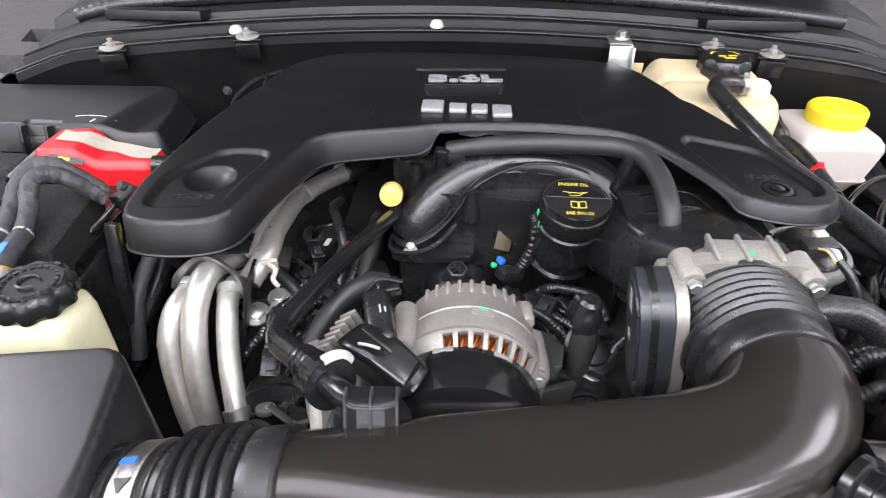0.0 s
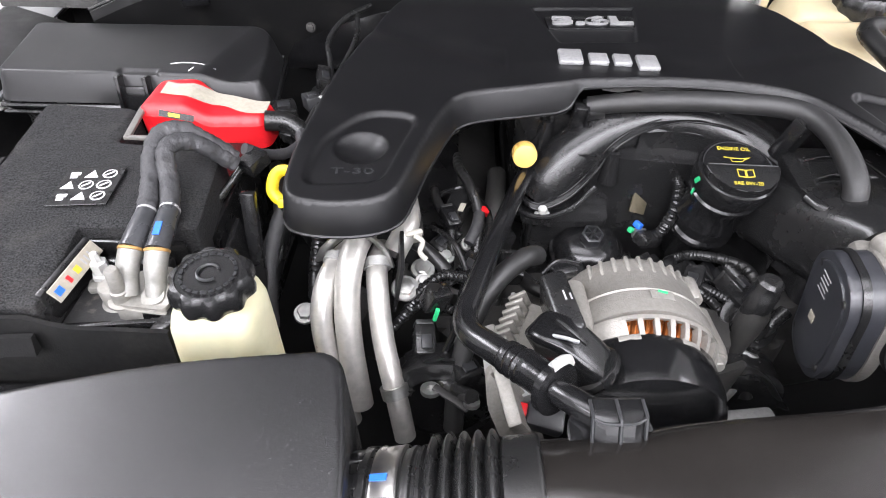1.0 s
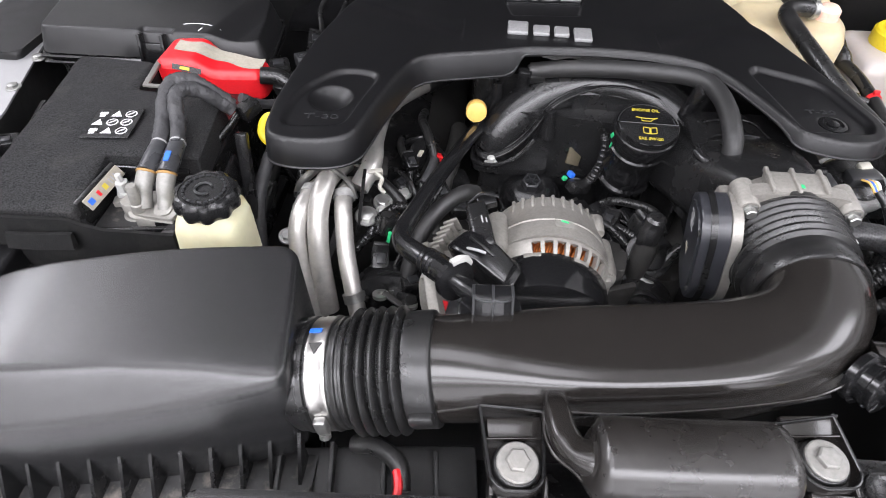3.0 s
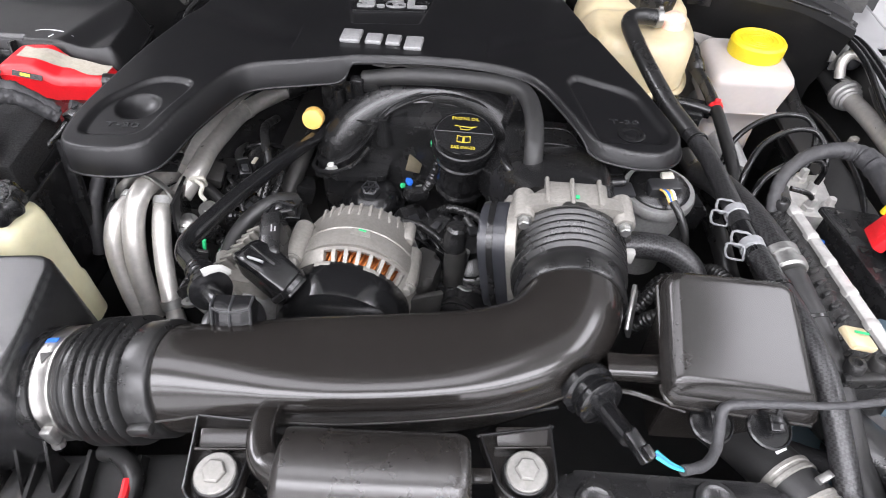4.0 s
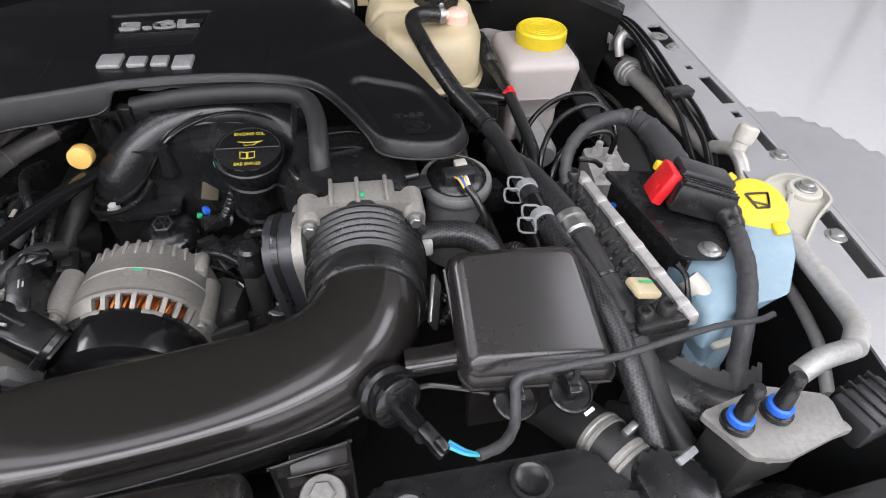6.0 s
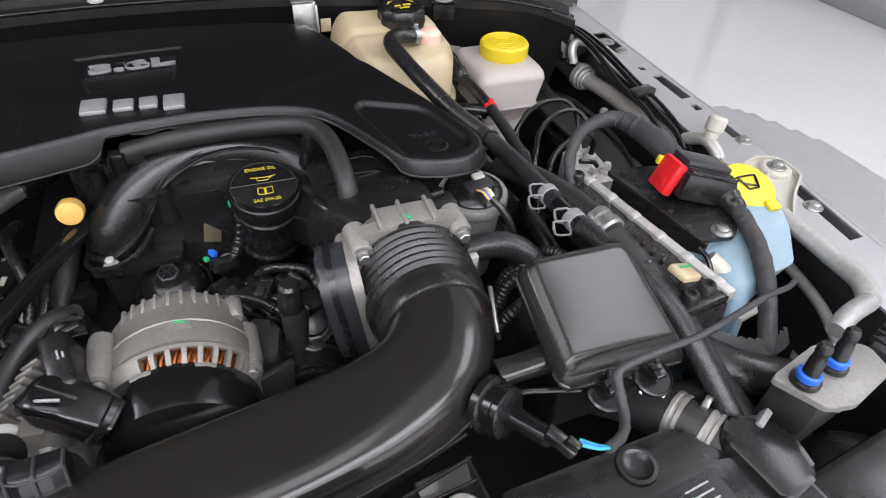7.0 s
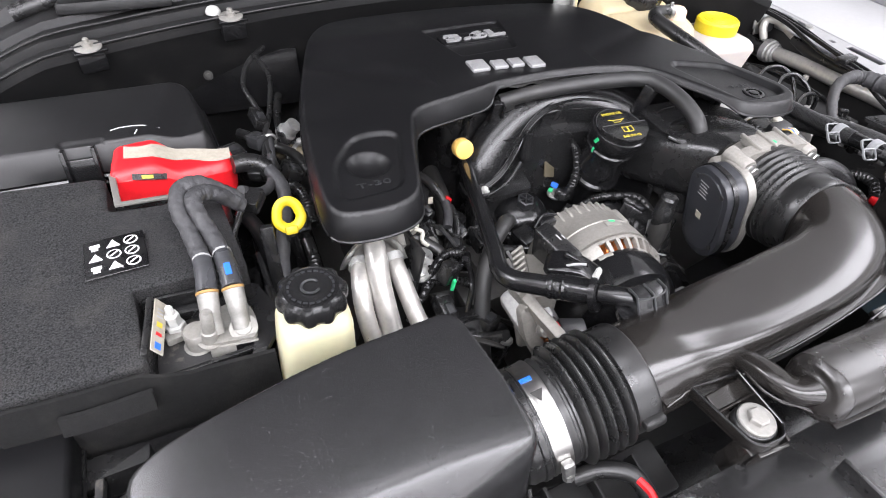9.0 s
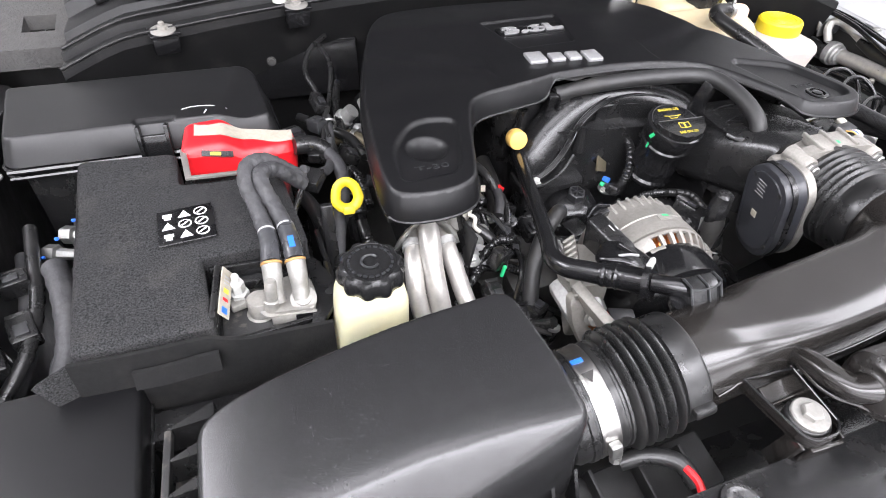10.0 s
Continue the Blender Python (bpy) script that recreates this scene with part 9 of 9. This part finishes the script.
# left inner wing
for pts, r, mt in (([(-0.655, 0.62, 1.075), (-0.642, 0.56, 1.072), (-0.632, 0.50, 1.06), (-0.635, 0.44, 1.05), (-0.66, 0.39, 1.03)], 0.0075, "rubber"),
                   ([(-0.668, 0.60, 1.05), (-0.65, 0.52, 1.045), (-0.645, 0.46, 1.03), (-0.66, 0.40, 1.01)], 0.009, "tape"),
                   ([(-0.61, 0.64, 1.06), (-0.604, 0.58, 1.055), (-0.598, 0.53, 1.05), (-0.605, 0.47, 1.03)], 0.006, "rubber")):
    hose("wing_loom", pts, r, mt, "black loom along the inner wing beside the battery", "wiring", "looms along the inner wing")
for at, size in (((-0.655, 0.53, 1.07), (0.03, 0.02, 0.024)), ((-0.64, 0.47, 1.055), (0.026, 0.034, 0.02)), ((-0.662, 0.43, 1.05), (0.03, 0.03, 0.03))):
    plug_block("wing_plug", at, size, (10, 0, 20), "plastic", "black wiring plug on the inner wing")
tray = thing("battery_tray", -0.46, 0.48, 0.9, "black plastic battery tray below the felt jacket", "tray")
part("base", box((0.25, 0.33, 0.02), (-0.46, 0.485, 0.94), 0.004), "plastic", tray)
for y in (0.30, 0.665):
    part("wall", box((0.25, 0.008, 0.10), (-0.46, y, 0.985), 0.003), "plastic", tray)
part("front_step", box((0.17, 0.03, 0.07), (-0.44, 0.315, 1.035, 6, 0, 2), 0.004), "plastic", tray)

# below the oil filler and beside the alternator
for pts, r, rib in (([(0.070, 0.515, 1.028), (0.085, 0.50, 1.045), (0.11, 0.485, 1.052), (0.135, 0.465, 1.048), (0.155, 0.45, 1.03)], 0.0052, 0.0034),
                    ([(0.120, 0.545, 1.02), (0.135, 0.53, 1.045), (0.16, 0.515, 1.055), (0.18, 0.495, 1.06), (0.188, 0.47, 1.05)], 0.0058, 0.0034),
                    ([(0.205, 0.45, 1.05), (0.19, 0.44, 1.04), (0.175, 0.43, 1.02), (0.16, 0.425, 0.99)], 0.007, 0),
                    ([(0.085, 0.565, 1.0), (0.075, 0.545, 1.02), (0.07, 0.525, 1.02), (0.08, 0.50, 1.0)], 0.006, 0),
                    ([(0.125, 0.44, 1.0), (0.14, 0.425, 1.02), (0.158, 0.41, 1.02), (0.168, 0.39, 0.99)], 0.0065, 0)):
    hose("engine_hose", pts, r, "rubber", "black hose among the engine parts below the cover", "hose", "hoses below the cover", rib)
for at, size, rot in (((0.090, 0.512, 1.035), (0.024, 0.030, 0.018), (20, 10, 40)), ((0.128, 0.492, 1.045), (0.020, 0.026, 0.016), (10, -10, -30)), ((0.165, 0.478, 1.05), (0.022, 0.028, 0.02), (0, 20, 20)), ((0.060, 0.49, 1.02), (0.02, 0.03, 0.018), (10, 0, 60)),
                      ((-0.085, 0.52, 1.05), (0.02, 0.028, 0.016), (20, 0, 30)), ((-0.105, 0.485, 1.06), (0.02, 0.026, 0.018), (0, 20, -20)), ((-0.06, 0.50, 1.045), (0.022, 0.03, 0.02), (10, 10, 10)), ((-0.13, 0.52, 1.06), (0.02, 0.03, 0.018), (10, 10, -40)),
                      ((-0.145, 0.405, 1.04), (0.02, 0.03, 0.02), (20, 10, 10)), ((-0.105, 0.375, 1.035), (0.024, 0.02, 0.02), (0, 10, 30))):
    plug_block("engine_plug", at, size, rot, "plastic", "small black plug among the engine parts")
solo("brown_tape", tube([(-0.105, 0.505, 1.075), (-0.098, 0.52, 1.082), (-0.094, 0.54, 1.085)], 0.006, 12, 6), "tape", "grey taped loom end below the cover", "wiring")
solo("red_plug", box((0.008, 0.010, 0.008), (-0.090, 0.545, 1.085, 0, 20, 20), 0.001), "red", "small red plug below the cover", "connector")
lever = thing("idle_bracket", -0.115, 0.36, 1.06, "grey bent cable bracket beside the ribbed hose", "bracket")
part("plate", box((0.036, 0.007, 0.003), (-0.118, 0.345, 1.040, 0, 10, -30), 0.001), "dark_metal", lever)
part("eye", lathe((-0.136, 0.352, 1.038), (0, 0.3, 1), [(0.009, 0), (0.009, 0.004), (0.004, 0.0045), (0.004, 0.001)], 16), "steel", lever)
part("eye", lathe((-0.100, 0.338, 1.042), (0, 0.3, 1), [(0.007, 0), (0.007, 0.004), (0.003, 0.0045), (0.003, 0.001)], 16), "steel", lever)
belt = thing("drive_belt", 0.03, 0.36, 0.93, "black ribbed drive belt round the front pulleys", "belt")
part("belt", tube([(-0.172, 0.385, 0.99), (-0.125, 0.385, 1.043), (-0.05, 0.38, 1.0), (0.0, 0.375, 0.97), (0.095, 0.38, 0.96), (0.15, 0.39, 1.035), (0.205, 0.39, 0.98)], 0.003, 8, 8, wide=3.5), "rubber", belt)

# behind the resonator box
for k, pts in enumerate(([(0.335, 0.345, 1.10), (0.352, 0.352, 1.125), (0.372, 0.350, 1.13), (0.388, 0.338, 1.115), (0.392, 0.325, 1.09)], [(0.345, 0.365, 1.09), (0.362, 0.372, 1.115), (0.382, 0.366, 1.118), (0.398, 0.35, 1.10)],
                         [(0.40, 0.40, 1.10), (0.412, 0.38, 1.125), (0.418, 0.355, 1.128), (0.412, 0.335, 1.11)], [(0.33, 0.33, 1.09), (0.345, 0.325, 1.115), (0.36, 0.328, 1.12), (0.375, 0.33, 1.10)])):
    hose("loom_loop", pts, 0.0075, "rubber", "corrugated loom loop behind the resonator box", "wiring", "loom loops behind the resonator box", 0.0042)
hose("heater_hose", [(0.405, 0.70, 1.07), (0.40, 0.62, 1.075), (0.395, 0.55, 1.08), (0.40, 0.48, 1.08), (0.408, 0.42, 1.07)], 0.013, "rubber", "black heater hose below the braided hoses")
hose("heater_hose", [(0.455, 0.66, 1.06), (0.462, 0.58, 1.06), (0.47, 0.50, 1.05), (0.478, 0.44, 1.03)], 0.012, "rubber", "black heater hose below the braided hoses")
plug_block("module_plug", (0.412, 0.50, 1.10), (0.03, 0.04, 0.03), (0, 10, 10), "plastic", "black plug behind the purge valve")
plug_block("module_plug", (0.468, 0.545, 1.09), (0.03, 0.04, 0.03), (0, 10, 20), "plastic", "black plug beside the control unit")

# valves in front of the brake reservoir
vv = thing("vacuum_valve", 0.45, 0.71, 1.06, "black vacuum valve body in front of the coolant bottle", "valve")
part("body", box((0.055, 0.035, 0.032), (0.445, 0.700, 1.100, 8, 0, -16), 0.005), "plastic", vv)
for x, y in ((0.43, 0.700), (0.445, 0.694), (0.46, 0.69)):
    part("post", lathe((x, y, 1.112), (0, -0.1, 1), [(0.006, 0), (0.006, 0.010), (0.004, 0.012)], 12), "plastic_gloss", vv)
part("rail", tube([(0.415, 0.705, 1.115), (0.445, 0.692, 1.120), (0.475, 0.685, 1.116)], 0.006, 12, 6), "plastic", vv)
for pts, r in (([(0.30, 1.0, 1.13), (0.42, 0.99, 1.135), (0.52, 0.975, 1.14), (0.60, 0.955, 1.135), (0.66, 0.93, 1.12)], 0.017), ([(0.50, 0.99, 1.10), (0.60, 0.97, 1.105), (0.67, 0.95, 1.11), (0.72, 0.95, 1.12)], 0.014), ([(0.645, 0.93, 1.13), (0.652, 0.90, 1.08), (0.655, 0.87, 1.0)], 0.007), ([(0.63, 0.90, 1.10), (0.648, 0.84, 1.07), (0.65, 0.76, 1.05), (0.64, 0.68, 1.04)], 0.010)):
    hose("bulkhead_hose", pts, r, "rubber", "black hose along the bulkhead behind the reservoirs", "hose", "hoses along the bulkhead")
for at in ((0.655, 0.945, 1.145), (0.60, 0.95, 1.12), (0.69, 0.90, 1.13)):
    plug_block("bulkhead_plug", at, (0.035, 0.025, 0.025), (10, 0, 20), "plastic", "black plug on the bulkhead")
solo("inner_wing_step", box((0.05, 0.35, 0.02), (0.672, 0.62, 1.01, 0, -20, 3), 0.004), "plastic", "dark step on the inner wing", "panel")
solo("inner_wing_step", box((0.04, 0.30, 0.02), (0.65, 0.70, 1.05, 0, -30, 3), 0.004), "bay", "dark step on the inner wing", "panel")
hose("brake_pipe", [(0.66, 0.84, 1.05), (0.665, 0.76, 1.07), (0.668, 0.68, 1.075), (0.665, 0.60, 1.07), (0.655, 0.53, 1.05)], 0.004, "plastic_gloss", "thin dark pipe on the inner wing", "pipe")

# front right corner
for pts, r, mt in (([(0.50, 0.25, 1.06), (0.53, 0.235, 1.07), (0.56, 0.215, 1.07), (0.59, 0.20, 1.05)], 0.014, "rubber"), ([(0.47, 0.235, 1.05), (0.50, 0.21, 1.075), (0.535, 0.20, 1.085), (0.57, 0.205, 1.075), (0.60, 0.22, 1.05)], 0.010, "tape"), ([(0.61, 0.24, 1.02), (0.60, 0.20, 1.06), (0.585, 0.185, 1.09), (0.56, 0.18, 1.10)], 0.008, "rubber")):
    hose("corner_hose", pts, r, mt, "dark hose in the front corner of the bay", "hose", "hoses in the front corner")
cut = thing("trim_sheet", 0.60, 0.22, 1.0, "black sheet with a toothed edge below the washer bottle", "trim sheet")
bm = bmesh.new()
saw = [(0.545 + 0.012 * k, 0.226 + (0.004 if k % 2 else -0.003)) for k in range(8)]
prism(saw + [(0.635, 0.19), (0.55, 0.185)], 1.052, 1.056, 0, bm=bm)
part("sheet", bm, "black_paint", cut)
lamp = thing("headlamp_housing", 0.58, 0.08, 0.95, "black plastic headlamp housing at the front corner", "headlamp housing")
part("shell", lathe((0.565, 0.10, 1.02), (0.1, -0.9, 0.1), [(0.05, -0.04), (0.066, -0.02), (0.07, 0.0), (0.072, 0.02), (0.06, 0.03)], 36), "plastic", lamp)
part("label", box((0.05, 0.0012, 0.022), (0.535, 0.092, 1.075, -48, 0, -12), 0), "ink_white", lamp, "white printed label", smooth=False)
for k in range(5):
    part("label_bar", box((0.0016 + 0.0008 * (k % 2), 0.0006, 0.016), (0.520 + 0.007 * k, 0.0912 + 0.0014 * k * 0, 1.0765, -48, 0, -12), 0), "sticker", lamp, smooth=False)
for k in range(7):
    part("rib", box((0.004, 0.05, 0.03), (0.50 + 0.022 * k, 0.07, 1.05, 0, 0, -8), 0.001), "plastic", lamp)
# ribbed lower fan guard that shows in front of the air box
guard = thing("air_guide", -0.12, 0.10, 1.0, "black plastic air guide with raised ribs at the front", "air guide")
part("panel", box((0.20, 0.05, 0.02), (-0.12, 0.155, 1.030, 14, 0, 6), 0.004), "bay", guard)
for k in range(4):
    part("rib", box((0.004, 0.05, 0.018), (-0.19 + 0.045 * k, 0.150, 1.046, 14, 0, 6), 0.001), "bay", guard)
# fine wires and bolts in the gaps round the alternator
for pts, r, mt in (([(-0.150, 0.590, 1.060), (-0.132, 0.575, 1.085), (-0.108, 0.580, 1.090), (-0.095, 0.600, 1.070)], 0.0030, "plastic_gloss"),
                   ([(-0.160, 0.560, 1.050), (-0.140, 0.520, 1.080), (-0.118, 0.490, 1.085), (-0.100, 0.455, 1.060)], 0.0026, "rubber"),
                   ([(-0.120, 0.470, 1.050), (-0.108, 0.440, 1.072), (-0.112, 0.410, 1.070), (-0.125, 0.390, 1.045)], 0.0032, "plastic_gloss"),
                   ([(0.060, 0.500, 1.010), (0.085, 0.488, 1.035), (0.115, 0.470, 1.038), (0.140, 0.448, 1.020)], 0.0028, "plastic_gloss"),
                   ([(0.175, 0.500, 1.010), (0.165, 0.475, 1.045), (0.168, 0.445, 1.050), (0.180, 0.420, 1.020)], 0.0030, "rubber"),
                   ([(0.105, 0.530, 1.010), (0.130, 0.515, 1.032), (0.158, 0.500, 1.030), (0.185, 0.480, 1.010)], 0.0026, "plastic_gloss")):
    solo("engine_wire", tube(pts, r, 8, 8), mt, "thin black wire among the engine parts", "wire", "thin wires round the alternator")
for x, y, z, r in ((-0.128, 0.500, 1.060, 0.0060), (-0.105, 0.530, 1.050, 0.0055), (-0.148, 0.455, 1.068, 0.0060), (0.120, 0.455, 1.030, 0.0055), (0.185, 0.455, 1.045, 0.0060), (0.155, 0.485, 1.025, 0.0050)):
    hex_bolt(x, y, z, r, 0.006, axis=(0.1, -0.4, 1))
for at, size, rot in (((-0.125, 0.535, 1.082), (0.016, 0.024, 0.014), (20, 10, 30)), ((-0.105, 0.448, 1.066), (0.014, 0.020, 0.014), (10, 0, -20)), ((0.128, 0.478, 1.036), (0.018, 0.024, 0.014), (15, 0, 40))):
    plug_block("sensor_connector", at, size, rot, "plastic_gloss", "small black sensor plug among the engine parts")
